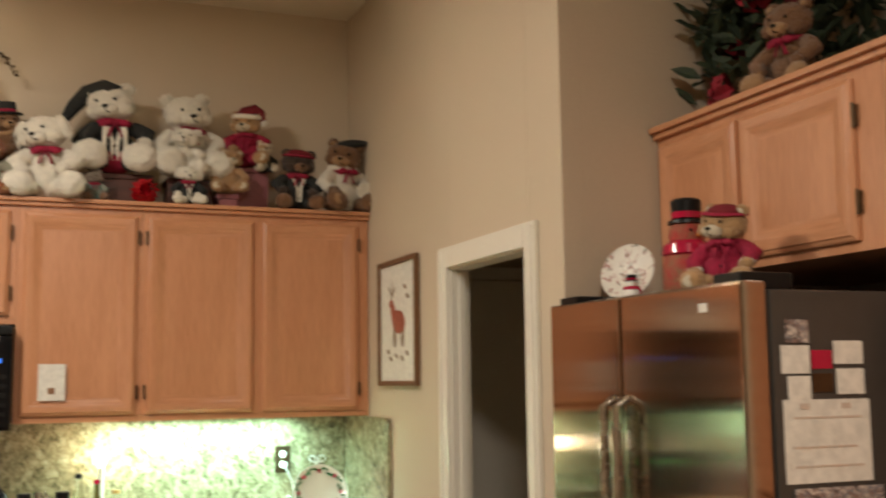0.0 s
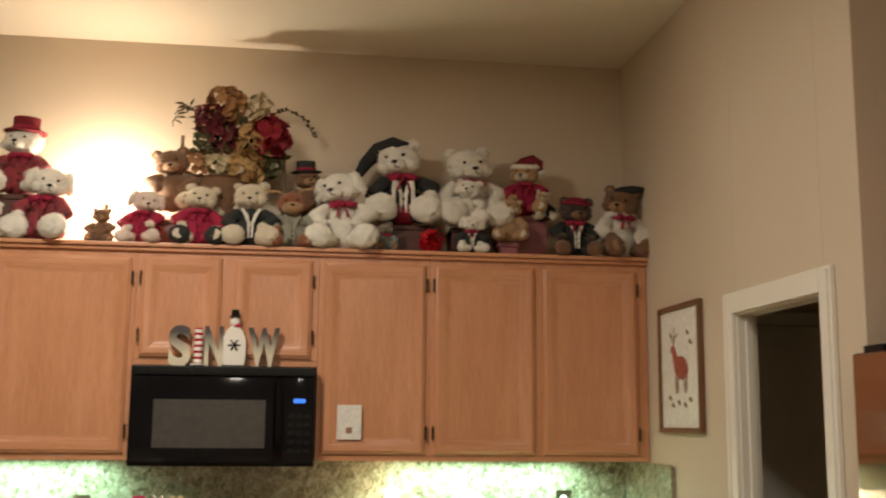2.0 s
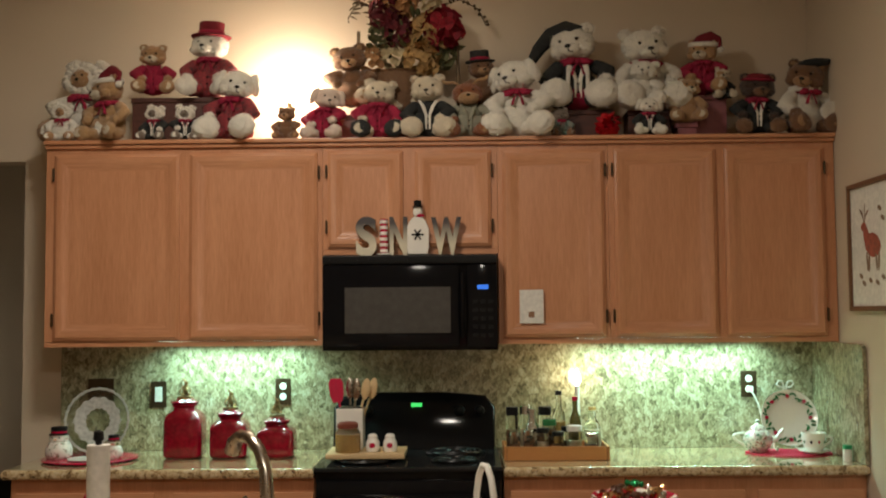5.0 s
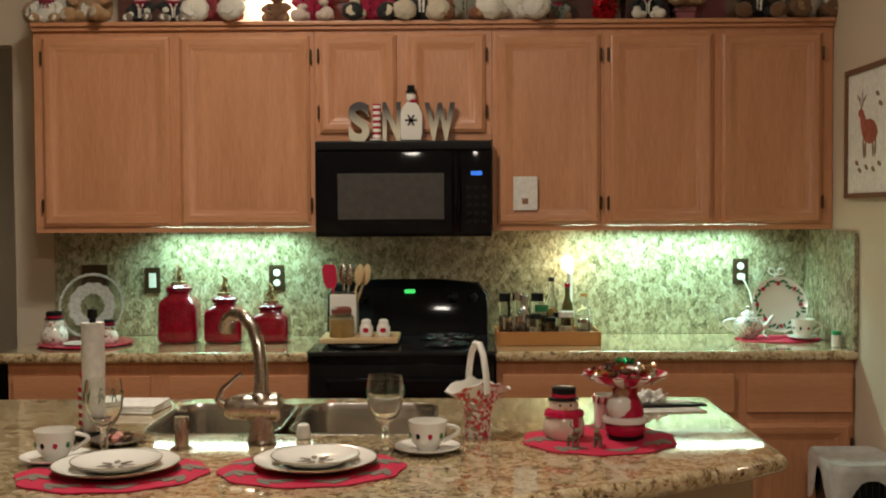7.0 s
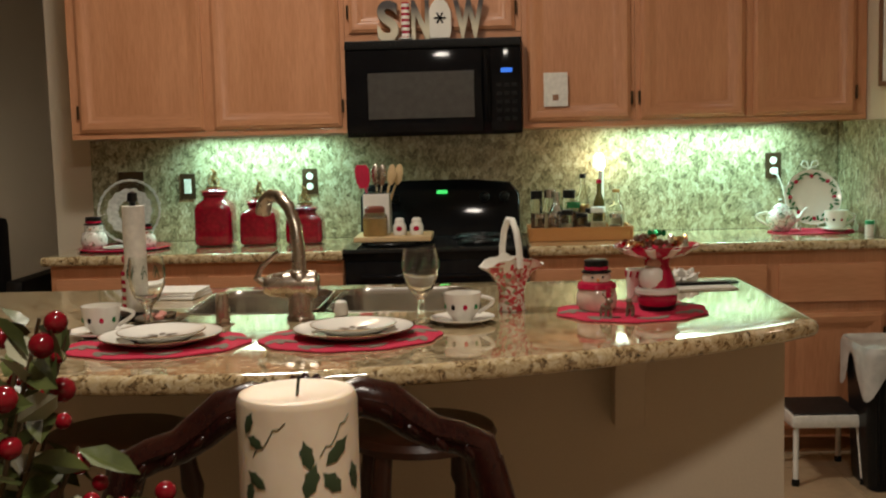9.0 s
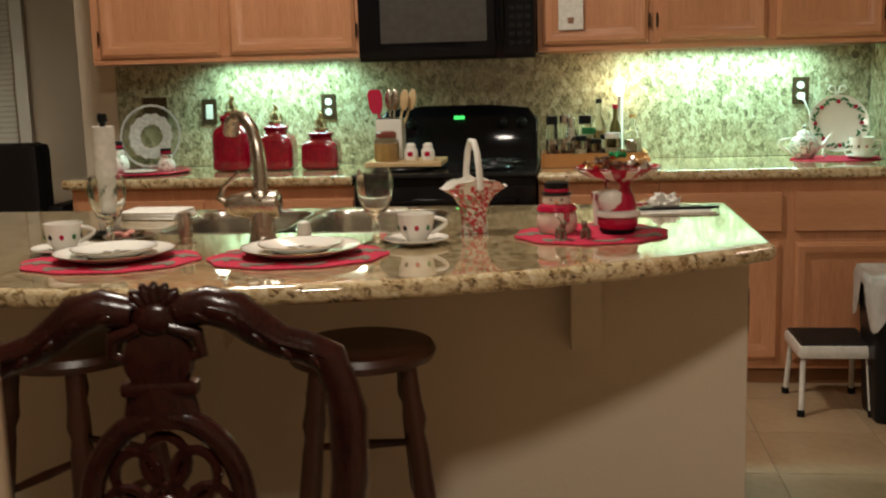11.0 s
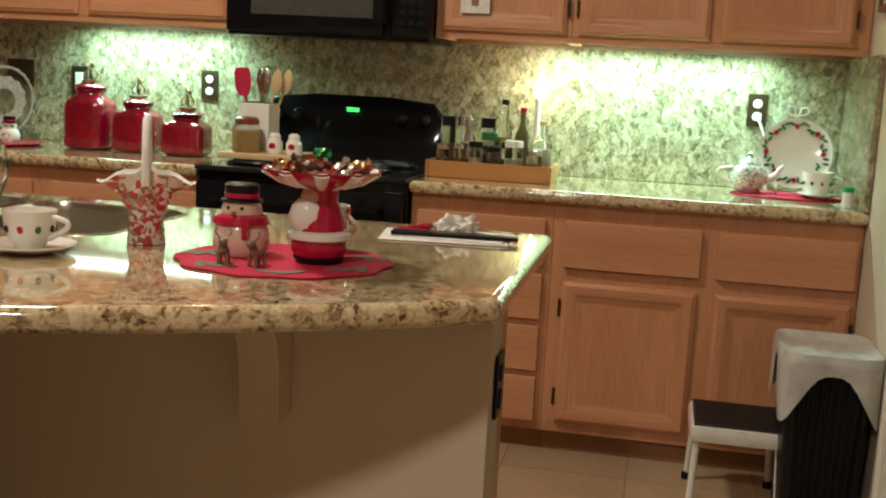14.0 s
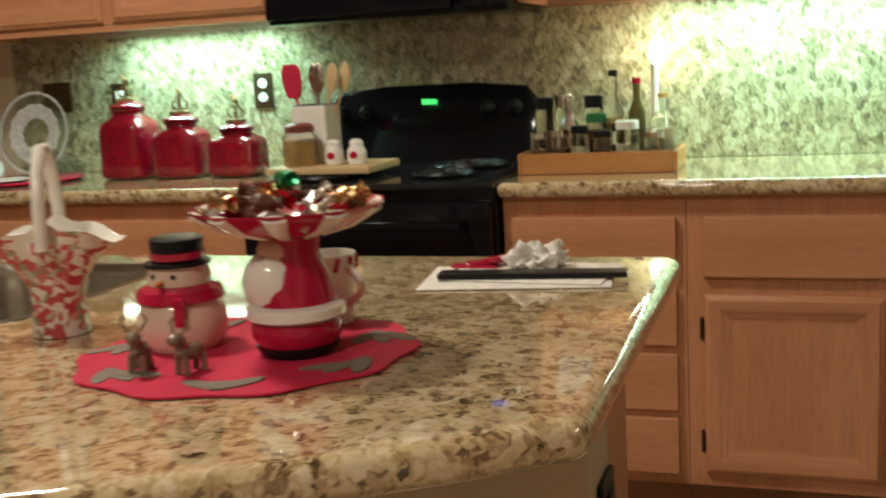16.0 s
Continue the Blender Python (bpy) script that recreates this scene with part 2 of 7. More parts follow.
def lathe(bm, prof, c=(0, 0, 0), seg=24, mi=0, m=None, wave=0.0, lobes=0, cap=True):
    """A turned shape: prof is (radius, height) from the bottom to the top."""
    t = bmesh.new()
    rings = []
    for r, z in prof:
        ring = []
        for i in range(seg):
            a = 2 * math.pi * i / seg
            k = r * (1 + wave * math.cos(lobes * a)) if lobes else r
            ring.append(t.verts.new((k * math.cos(a), k * math.sin(a), z)))
        rings.append(ring)
    for a, b in zip(rings, rings[1:]):
        for i in range(seg):
            j = (i + 1) % seg
            t.faces.new((a[i], a[j], b[j], b[i]))
    if cap and prof[0][0] > 1e-4:
        t.faces.new(list(reversed(rings[0])))
    if cap and prof[-1][0] > 1e-4:
        t.faces.new(rings[-1])
    bmesh.ops.remove_doubles(t, verts=t.verts, dist=1e-5)
    bmesh.ops.recalc_face_normals(t, faces=t.faces)
    merge(bm, t, mi, Matrix.Translation(c) @ m if m is not None else Matrix.Translation(c))


def tube(bm, pts, r, seg=8, mi=0, flat=1.0):
    """A bent bar along pts; r is one radius or one for each point."""
    pts = [Vector(p) for p in pts]
    rs = [r] * len(pts) if isinstance(r, (int, float)) else r
    t = bmesh.new()
    rings = []
    side = None
    for i, p in enumerate(pts):
        d = (pts[min(i + 1, len(pts) - 1)] - pts[max(i - 1, 0)]).normalized()
        if side is None:
            side = d.cross(Vector((0, 0, 1)) if abs(d.z) < 0.9 else Vector((0, 1, 0))).normalized()
        side = (side - d * side.dot(d)).normalized()
        up = side.cross(d)
        rings.append([t.verts.new(p + side * (rs[i] * math.cos(a)) + up * (rs[i] * flat * math.sin(a))) for a in [2 * math.pi * k / seg for k in range(seg)]])
    for a, b in zip(rings, rings[1:]):
        for i in range(seg):
            j = (i + 1) % seg
            t.faces.new((a[i], a[j], b[j], b[i]))
    t.faces.new(rings[0])
    t.faces.new(list(reversed(rings[-1])))
    bmesh.ops.recalc_face_normals(t, faces=t.faces)
    merge(bm, t, mi)


def arc(a, b, h, n=9, axis=(0, 0, 1)):
    """Points from a to b that bulge by h along axis."""
    a, b, ax = Vector(a), Vector(b), Vector(axis)
    return [a.lerp(b, i / (n - 1)) + ax * (h * math.sin(math.pi * i / (n - 1))) for i in range(n)]


def prism(bm, outline, z0, z1, bev=0.0, mi=0, m=None, seg=3):
    """A plate with the outline given, its upper and lower edges rounded."""
    t = bmesh.new()
    f = t.faces.new([t.verts.new((x, y, z0)) for x, y in outline])
    r = bmesh.ops.extrude_face_region(t, geom=[f])
    bmesh.ops.translate(t, vec=(0, 0, z1 - z0), verts=[v for v in r["geom"] if isinstance(v, bmesh.types.BMVert)])
    bmesh.ops.recalc_face_normals(t, faces=t.faces)
    if bev:
        es = [e for e in t.edges if abs(e.verts[0].co.z - e.verts[1].co.z) < 1e-6]
        bmesh.ops.bevel(t, geom=es, offset=bev, segments=seg, affect="EDGES", profile=0.5)
    merge(bm, t, mi, m)


def mesh_of(name, bm, mats, smooth=40):
    me = bpy.data.meshes.new(name)
    bm.to_mesh(me)
    bm.free()
    for m in (mats if isinstance(mats, (list, tuple)) else [mats]):
        me.materials.append(m)
    if smooth:
        for p in me.polygons:
            p.use_smooth = True
        me.set_sharp_from_angle(angle=radians(smooth))
        if len(me.vertices) < 500 and me.materials[0].name != "black enamel":
            flatten_faces(me, math.cos(radians(smooth + 6)))
    return me


def flatten_faces(me, limit):
    """Weigh corner normals by area, so that flat faces stay flat beside rounded edges."""
    around = [[] for v in me.vertices]
    for p in me.polygons:
        for v in p.vertices:
            around[v].append(p)
    out = [None] * len(me.loops)
    for p in me.polygons:
        for li in p.loop_indices:
            s = Vector((0, 0, 0))
            for q in around[me.loops[li].vertex_index]:
                if q.normal.dot(p.normal) > limit:
                    s += q.normal * q.area
            out[li] = s.normalized() if s.length else p.normal.copy()
    me.normals_split_custom_set(out)


def part(name, bm, material, parent, label="", smooth=40):
    ob = new(name, mesh_of(name, bm, material, smooth))
    ob.parent = parent
    if label:
        tagged(ob, label)
    return ob


def thing(name, place, label, category, group="", turn=0, kind=""):
    ob = new(name)
    ob.matrix_world = pose(*place, 0, 0, turn)
    ob.empty_display_size = 0.05
    return tagged(ob, label, category, group, kind)


def solid(name, bm, material, label, category, place=(0, 0, 0), turn=0, group="", kind="", smooth=40):
    ob = new(name, mesh_of(name, bm, material, smooth))
    ob.matrix_world = pose(*place, 0, 0, turn)
    return tagged(ob, label, category, group, kind)


def setting(name, boxes, material, bev=0.0):
    bm = bmesh.new()
    for b in boxes:
        box(bm, *b, bev=bev)
    return tagged(new(name, mesh_of(name, bm, material, 30)), kind="structure")


# ---- structure ----
EAST, ENDX, TOP = 1.865, -1.84, 3.315   # kitchen side wall, free end of the cabinet wall, ceiling
setting("floor_slab", [(-6.2, 4.0, -7.6, 4.4, -0.12, -0.003)], GROUT)
setting("floor_living_room", [(-6.2, 1.8, 0.16, 4.4, -0.0115, 0.004)], CARPET)
setting("ceiling", [(-6.2, 4.0, -7.6, 4.4, TOP, TOP + 0.1)], CEIL)
setting("wall_north", [(ENDX, 4.0, 0.0, 0.15, -0.011, TOP), (-4.4, ENDX, 0.0, 0.15, 2.265, TOP), (-6.2, -4.4, 0.0, 0.15, -0.011, TOP)], PAINT)
DOORA, DOORB, DOORZ, THICK = -1.303, -1.962, 1.962, 0.072
setting("wall_east", [(EAST, EAST + THICK, DOORA, 0.0, -0.011, TOP), (EAST, EAST + THICK, -2.19, DOORB, -0.011, TOP), (EAST, EAST + THICK, DOORB, DOORA, DOORZ, TOP)], PAINT, 0.004)
setting("wall_alcove_side", [(EAST + THICK - 0.006, 3.0, -2.1885, -2.07, -0.011, TOP)], PAINT)
setting("wall_alcove_back", [(2.92, 3.02, -7.6, -2.19, -0.011, TOP)], PAINT)
setting("wall_south", [(-6.2, 4.0, -7.6, -7.5, -0.011, TOP)], PAINT)
setting("wall_west", [(-6.2, -6.1, -7.6, 4.4, -0.011, TOP)], PAINT)
setting("wall_living_room_north", [(-6.2, 4.0, 3.2, 3.3, -0.011, TOP)], PAINT)
setting("wall_living_room_east", [(1.7, 1.8, 0.15, 4.4, -0.011, TOP)], PAINT)
setting("wall_closet", [(3.5, 3.6, -2.1, 0.0, -0.011, TOP)], PAINT)
setting("baseboard", [(EAST - 0.014, EAST, -1.20, -0.66, -0.01, 0.085), (EAST - 0.014, EAST, -2.19, -2.036, -0.01, 0.085)], TRIM, 0.003)

# doorway trim
door = thing("door_1", (EAST, (DOORA + DOORB) / 2, 0), "white-painted door casing round a dark open doorway", "doorway", kind="structure")


def casing(y0, y1, z0, z1, name):
    bm = bmesh.new()
    box(bm, -0.018, -0.001, y0, y1, z0, z1, bev=0.004)
    if z1 - z0 > 1:
        box(bm, -0.026, -0.016, y0 + 0.012 if y0 < 0 else y1 - 0.03, y0 + 0.03 if y0 < 0 else y1 - 0.012, z0, z1 - 0.012, bev=0.003)
    part(name, bm, TRIM, door)


hw = (DOORA - DOORB) / 2
casing(hw - 0.004, hw + 0.072, -0.01, DOORZ + 0.072, "side_casing")
casing(-hw - 0.072, -hw + 0.004, -0.01, DOORZ + 0.072, "side_casing")
casing(-hw + 0.005, hw - 0.005, DOORZ - 0.004, DOORZ + 0.072, "head_casing")
for s in (-1, 1):
    bm = bmesh.new()
    box(bm, -0.001, THICK + 0.001, s * hw - 0.012, s * hw + 0.012, -0.01, DOORZ - 0.012, bev=0.002)
    box(bm, 0.030, 0.055, s * (hw - 0.012) - 0.006, s * (hw - 0.012) + 0.006, -0.01, DOORZ - 0.02, bev=0.002)
    part("jamb", bm, TRIM, door)
bm = bmesh.new()
box(bm, -0.001, THICK + 0.001, -hw - 0.012, hw + 0.012, DOORZ - 0.012, DOORZ + 0.012, bev=0.002)
part("head_jamb", bm, TRIM, door)
# closed door in the unlit side room
d2 = thing("door_2", (2.66, -0.001, 0), "closed white-painted door in the unlit side room", "door", kind="structure")
bm = bmesh.new()
box(bm, -0.405, 0.405, -0.030, 0, 0.0, 2.04, bev=0.003)
part("slab", bm, TRIM, d2)
for s in (-1, 1):
    bm = bmesh.new()
    box(bm, s * 0.41, s * 0.475, -0.018, 0, -0.002, 2.11, bev=0.004)
    part("side_casing", bm, TRIM, d2)
bm = bmesh.new()
box(bm, -0.405, 0.405, -0.018, 0, 2.045, 2.11, bev=0.004)
part("head_casing", bm, TRIM, d2)
bm = bmesh.new()
lathe(bm, [(0.030, 0.0), (0.030, 0.006), (0.012, 0.010), (0.012, 0.035), (0.027, 0.045), (0.024, 0.062), (0.0, 0.066)], seg=16, m=pose(0.345, -0.030, 1.06, 90))
part("knob", bm, BRONZE, d2)


# ---- cabinets ----
def panel_door(w, h, rail=0.058, thick=0.02):
    """A routed door front, centred on x, from z 0 to h, facing -y."""
    bm = bmesh.new()
    prof = [(0.0, 0.0), (0.0, thick * 0.45), (0.006, thick * 0.72), (0.010, thick * 0.76), (0.014, thick), (rail - 0.022, thick), (rail - 0.014, thick * 0.64), (rail - 0.005, thick * 0.60), (rail + 0.004, thick * 0.26), (rail + 0.017, thick * 0.24)]
    loops = []
    for i, d in prof:
        loops.append([bm.verts.new(p) for p in ((-w / 2 + i, -d, i), (w / 2 - i, -d, i), (w / 2 - i, -d, h - i), (-w / 2 + i, -d, h - i))])
    for a, b in zip(loops, loops[1:]):
        for i in range(4):
            j = (i + 1) % 4
            f = bm.faces.new((a[i], a[j], b[j], b[i]))
            f.material_index = 1 if i in (0, 2) else 0
    bm.faces.new(loops[-1])
    bm.faces.new(list(reversed(loops[0])))
    return bm


def slab_front(w, h, thick=0.02):
    bm = bmesh.new()
    box(bm, -w / 2, w / 2, -thick, 0, 0, h, mi=1, bev=0.005)
    return bm


def hinge(parent, x, z):
    bm = bmesh.new()
    box(bm, x - 0.005, x + 0.005, -0.012, 0.0, z - 0.026, z + 0.026, bev=0.002)
    tube(bm, [(x, -0.012, z - 0.03), (x, -0.012, z + 0.03)], 0.004)
    part("hinge", bm, BRONZE, parent)


def cabinet(name, place, turn, w, depth, h, label, doors=(), drawers=(), crown=False, toe=0.0, group="", lip=0.0):
    """place: the middle of the front's lower edge; the front faces -y before the turn. doors: (x, z, w, h, hinge side)."""
    cab = thing(name, place, label, "cabinet", group, turn)
    bm = bmesh.new()
    if lip:
        box(bm, -w / 2, w / 2, 0.0, depth, lip, h, bev=0.002)
        rail = bmesh.new()
        box(rail, -w / 2, w / 2, 0.0005, 0.019, 0.0, lip - 0.0005)
        part("bottom_rail", rail, OAK_RAIL, cab)
        for s in (-1, 1):
            rail = bmesh.new()
            box(rail, s * (w / 2 - 0.016), s * w / 2, 0.0195, depth, 0.0, lip - 0.0005)
            part("side_lip", rail, OAK, cab)
    else:
        box(bm, -w / 2, w / 2, 0.0, depth, toe, h, bev=0.002)
    # Set-back toe kick; the recess shade is painted as a darker oak.
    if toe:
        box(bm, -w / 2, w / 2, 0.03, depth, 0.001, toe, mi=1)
    part("body", bm, [OAK, OAK_SHADED], cab)
    if crown:
        bm = bmesh.new()
        box(bm, -w / 2 - 0.001, w / 2 + 0.001, -0.018, 0.03, h - 0.03, h - 0.012, bev=0.005)
        box(bm, -w / 2 - 0.001, w / 2 + 0.001, -0.032, depth, h - 0.012, h + 0.006, bev=0.004)
        part("top_moulding", bm, OAK_RAIL, cab)
    for x, z, dw, dh, side in doors:
        d = part("door", panel_door(dw, dh), [OAK, OAK_RAIL], cab)
        d.location = (x, -0.001, z)
        if side:
            for zz in (0.09, dh - 0.09):
                hinge(d, side * (dw / 2 + 0.006), zz)
    for x, z, dw, dh in drawers:
        d = part("drawer_front", slab_front(dw, dh), [OAK, OAK_RAIL], cab)
        d.location = (x, -0.001, z)
    return cab


UZ, UT = 1.395, 2.30
up = "wall cabinets over the counter"
FY = -0.327
cabinet("wall_cabinet", (-1.0, FY, UZ), 0, 1.228, 0.323, UT - UZ, "honey oak double wall cabinet packed with plush toys on top", [(-0.295, 0.028, 0.556, 0.822, -1), (0.309, 0.028, 0.566, 0.822, 1)], crown=True, group=up, lip=0.022)
cabinet("wall_cabinet", (-0.0005, FY, 1.79), 0, 0.7695, 0.323, UT - 1.79, "short honey oak wall cabinet above the microwave", [(-0.197, 0.033, 0.332, 0.425, -1), (0.189, 0.033, 0.334, 0.425, 1)], crown=True, group=up, lip=0.022)
cabinet("wall_cabinet", (0.6278, FY, UZ), 0, 0.4855, 0.323, UT - UZ, "honey oak wall cabinet with one door and a paper note", [(0.001, 0.028, 0.445, 0.822, 1)], crown=True, group=up, lip=0.022)
cabinet("wall_cabinet", (1.3665, FY, UZ), 0, 0.990, 0.323, UT - UZ, "honey oak double wall cabinet against the side wall", [(-0.249, 0.028, 0.445, 0.822, -1), (0.228, 0.028, 0.432, 0.822, 1)], crown=True, group=up, lip=0.022)
lo = "base cabinets under the counter"
BZ = 0.862
cabinet("base_cabinet", (-1.012, -0.60, 0), 0, 1.25, 0.597, BZ, "honey oak base cabinet with two drawers and two doors", [(-0.315, 0.112, 0.56, 0.488, -1), (0.335, 0.112, 0.57, 0.488, 1)], [(-0.315, 0.648, 0.57, 0.158), (0.335, 0.648, 0.575, 0.158)], toe=0.072, group=lo)
cabinet("base_cabinet", (0.634, -0.60, 0), 0, 0.49, 0.597, BZ, "honey oak base cabinet with a stack of four drawers", (), [(0.0, 0.648, 0.44, 0.158), (0.0, 0.462, 0.44, 0.155), (0.0, 0.283, 0.44, 0.155), (0.0, 0.105, 0.44, 0.155)], toe=0.072, group=lo)
cabinet("base_cabinet", (1.371, -0.60, 0), 0, 0.982, 0.597, BZ, "honey oak base cabinet with two doors and drawers", [(-0.228, 0.112, 0.44, 0.488, -1), (0.262, 0.112, 0.425, 0.488, 1)], [(-0.228, 0.648, 0.445, 0.158), (0.262, 0.648, 0.43, 0.158)], toe=0.072, group=lo)
cabinet("fridge_cabinet", (2.20, -2.655, 1.835), -90, 0.925, 0.70, 0.465, "honey oak cabinet over the refrigerator with two doors", [(-0.255, 0.025, 0.37, 0.385, 0), (0.16, 0.025, 0.42, 0.385, 1)], crown=True)
cabinet("pantry_cabinet", (2.20, -3.42, 0), -90, 0.60, 0.70, 2.30, "tall honey oak pantry cabinet beside the refrigerator", [(0.0, 1.25, 0.52, 1.0, 1), (0.0, 0.14, 0.52, 1.05, 1)], crown=True, toe=0.10)

# counters and splash
CZ = 0.905


def slab_counter(name, x0, x1, label):
    bm = bmesh.new()
    prism(bm, [(x0, -0.002), (x0, -0.640), (x1, -0.640), (x1, -0.002)], BZ + 0.001, CZ, bev=0.016)
    return solid(name, bm, GRANITE, label, "countertop")


slab_counter("countertop", -1.665, -0.3865, "polished golden granite countertop with a rounded edge")
slab_counter("countertop", 0.386, EAST - 0.002, "polished golden granite countertop with a rounded edge")
bm = bmesh.new()
box(bm, -1.65, EAST - 0.023, -0.021, -0.001, CZ + 0.001, 1.389, bev=0.002)
solid("granite_backsplash", bm, SPLASH, "full-height speckled granite splash behind the counter", "backsplash", kind="structure")
bm = bmesh.new()
prism(bm, [(-0.64, CZ + 0.001), (-0.001, CZ + 0.001), (-0.001, 1.392), (-0.61, 1.392), (-0.632, 1.382), (-0.64, 1.36)], 0, 0.02, bev=0.003, m=Matrix(((0, 0, 1, EAST - 0.0215), (1, 0, 0, 0), (0, 1, 0, 0), (0, 0, 0, 1))))
solid("granite_side_splash", bm, SPLASH, "granite splash return with a rounded corner on the side wall", "backsplash", kind="structure")
for x0, x1 in ((-1.17, -0.41), (0.68, 1.64)):
    ub = thing("under_cabinet_light", ((x0 + x1) / 2, -0.13, UZ + 0.021), "slim lit fluorescent strip fixed under the wall cabinet", "light", "under-cabinet lights")
    w = (x1 - x0) / 2
    bm = bmesh.new()
    box(bm, -w, w, -0.045, 0.045, -0.010, 0, bev=0.002)
    part("housing", bm, WHITEM, ub)
    bm = bmesh.new()
    box(bm, -w + 0.02, w - 0.02, -0.060, -0.046, -0.013, -0.001, bev=0.003)
    part("tube", bm, TUBE, ub)

# ceiling lights
for p, place in (("over the island", (-0.55, -2.1, TOP)), ("over the dining area", (0.4, -5.2, TOP))):
    cl = thing("ceiling_light", place, "round flush ceiling light with a lit glass diffuser", "ceiling light", "ceiling lights")
    bm = bmesh.new()
    lathe(bm, [(0.23, -0.02), (0.23, 0), (0.0, 0)], seg=32)
    part("base", bm, WHITEM, cl)
    bm = bmesh.new()
    lathe(bm, [(0.0, -0.037), (0.10, -0.034), (0.18, -0.028), (0.22, -0.021)], seg=32)
    part("diffuser", bm, DOME, cl)

# ---- appliances ----
mw = thing("microwave", (0.0, -0.40, 1.372), "black over-the-range microwave with a lit blue clock", "microwave")
bm = bmesh.new()
box(bm, -0.379, 0.379, 0.0, 0.396, 0.0, 0.412, bev=0.006)
part("body", bm, BLACK, mw)
bm = bmesh.new()
box(bm, -0.377, 0.377, -0.022, -0.001, 0.372, 0.410, bev=0.006)
for i in range(30):
    box(bm, -0.36 + i * 0.024, -0.345 + i * 0.024, -0.024, -0.021, 0.380, 0.402)
part("vent_grille", bm, BLACKM, mw)
bm = bmesh.new()
box(bm, -0.377, 0.213, -0.026, -0.001, 0.012, 0.368, bev=0.008)
dr = part("door", bm, BLACK, mw)
bm = bmesh.new()
box(bm, -0.280, 0.175, -0.029, -0.0262, 0.075, 0.272, bev=0.002)
part("window", bm, MESH, dr, "grey screened door window")
bm = bmesh.new()
tube(bm, arc((0.225, -0.028, 0.06), (0.225, -0.028, 0.33), 0.03, 9, (0, -1, 0)), 0.010)
part("handle", bm, BLACK, dr)
bm = bmesh.new()
box(bm, 0.245, 0.377, -0.020, -0.001, 0.012, 0.368, bev=0.005)
cp = part("control_panel", bm, BLACK, mw)
bm = bmesh.new()
box(bm, 0.290, 0.338, -0.0225, -0.0205, 0.262, 0.280)
part("display", bm, BLUELED, cp, "lit blue clock display")
for r in range(5):
    for c in range(3):
        bm = bmesh.new()
        box(bm, 0.270 + c * 0.033, 0.292 + c * 0.033, -0.0225, -0.0205, 0.20 - r * 0.036, 0.216 - r * 0.036, bev=0.0008)
        part("button", bm, BLACKM, cp)

rg = thing("range", (0.0, -0.665, 0), "black freestanding electric range with a glossy top", "stove")
bm = bmesh.new()
box(bm, -0.379, 0.379, 0.03, 0.64, 0.03, 0.895, bev=0.004)
part("body", bm, BLACK, rg)
bm = bmesh.new()
box(bm, -0.382, 0.382, -0.005, 0.60, 0.893, 0.912, bev=0.006)
ck = part("cooktop", bm, DARKGLASS, rg)
for x, y, r in ((-0.19, 0.17, 0.11), (0.19, 0.17, 0.085), (-0.19, 0.43, 0.085), (0.19, 0.43, 0.11)):
    bm = bmesh.new()
    for k in range(4):
        q = r * (1 - k * 0.2)
        tube(bm, [(x + q * math.cos(a), y + q * math.sin(a), 0.921) for a in [2 * math.pi * i / 24 for i in range(25)]], 0.006, 6)
    lathe(bm, [(r * 1.15, 0.911), (r * 1.2, 0.917), (r * 1.1, 0.914), (0.0, 0.912)], (x, y, 0), 28)
    part("burner", bm, BLACKM, ck)
bm = bmesh.new()
prism(bm, [(-0.37, 0.0), (0.37, 0.0), (0.372, 0.19), (0.33, 0.245), (0.15, 0.262), (-0.15, 0.262), (-0.33, 0.245), (-0.372, 0.19)], 0, 0.075, bev=0.012, m=Matrix(((1, 0, 0, 0), (0, 0.25, -1, 0.640), (0, 1, 0, 0.905), (0, 0, 0, 1))))
bg = part("backguard", bm, BLACK, rg)
bm = bmesh.new()
box(bm, -0.012, 0.036, 0.590, 0.60, 1.104, 1.120)
part("clock", bm, GREENLED, bg, "small green clock digits")
for x in (-0.30, -0.21, 0.21, 0.30):
    bm = bmesh.new()
    lathe(bm, [(0.024, 0), (0.022, 0.018), (0.016, 0.024), (0.0, 0.024)], seg=16, m=pose(x, 0.60, 1.085, 90))
    part("knob", bm, BLACKM, bg)
bm = bmesh.new()
box(bm, -0.372, 0.372, -0.012, 0.032, 0.27, 0.86, bev=0.008)
od = part("oven_door", bm, BLACK, rg)
bm = bmesh.new()
tube(bm, [(-0.30, -0.012, 0.80), (-0.30, -0.05, 0.80), (0.30, -0.05, 0.80), (0.30, -0.012, 0.80)], 0.012)
part("handle", bm, BLACK, od)
bm = bmesh.new()
box(bm, -0.372, 0.372, -0.008, 0.032, 0.06, 0.25, bev=0.006)
part("storage_drawer", bm, BLACK, rg)
for x in (-0.33, 0.33):
    for y in (0.08, 0.58):
        bm = bmesh.new()
        lathe(bm, [(0.02, 0.0), (0.02, 0.035)], (x, y, 0), 10)
        part("foot", bm, BLACKM, rg)

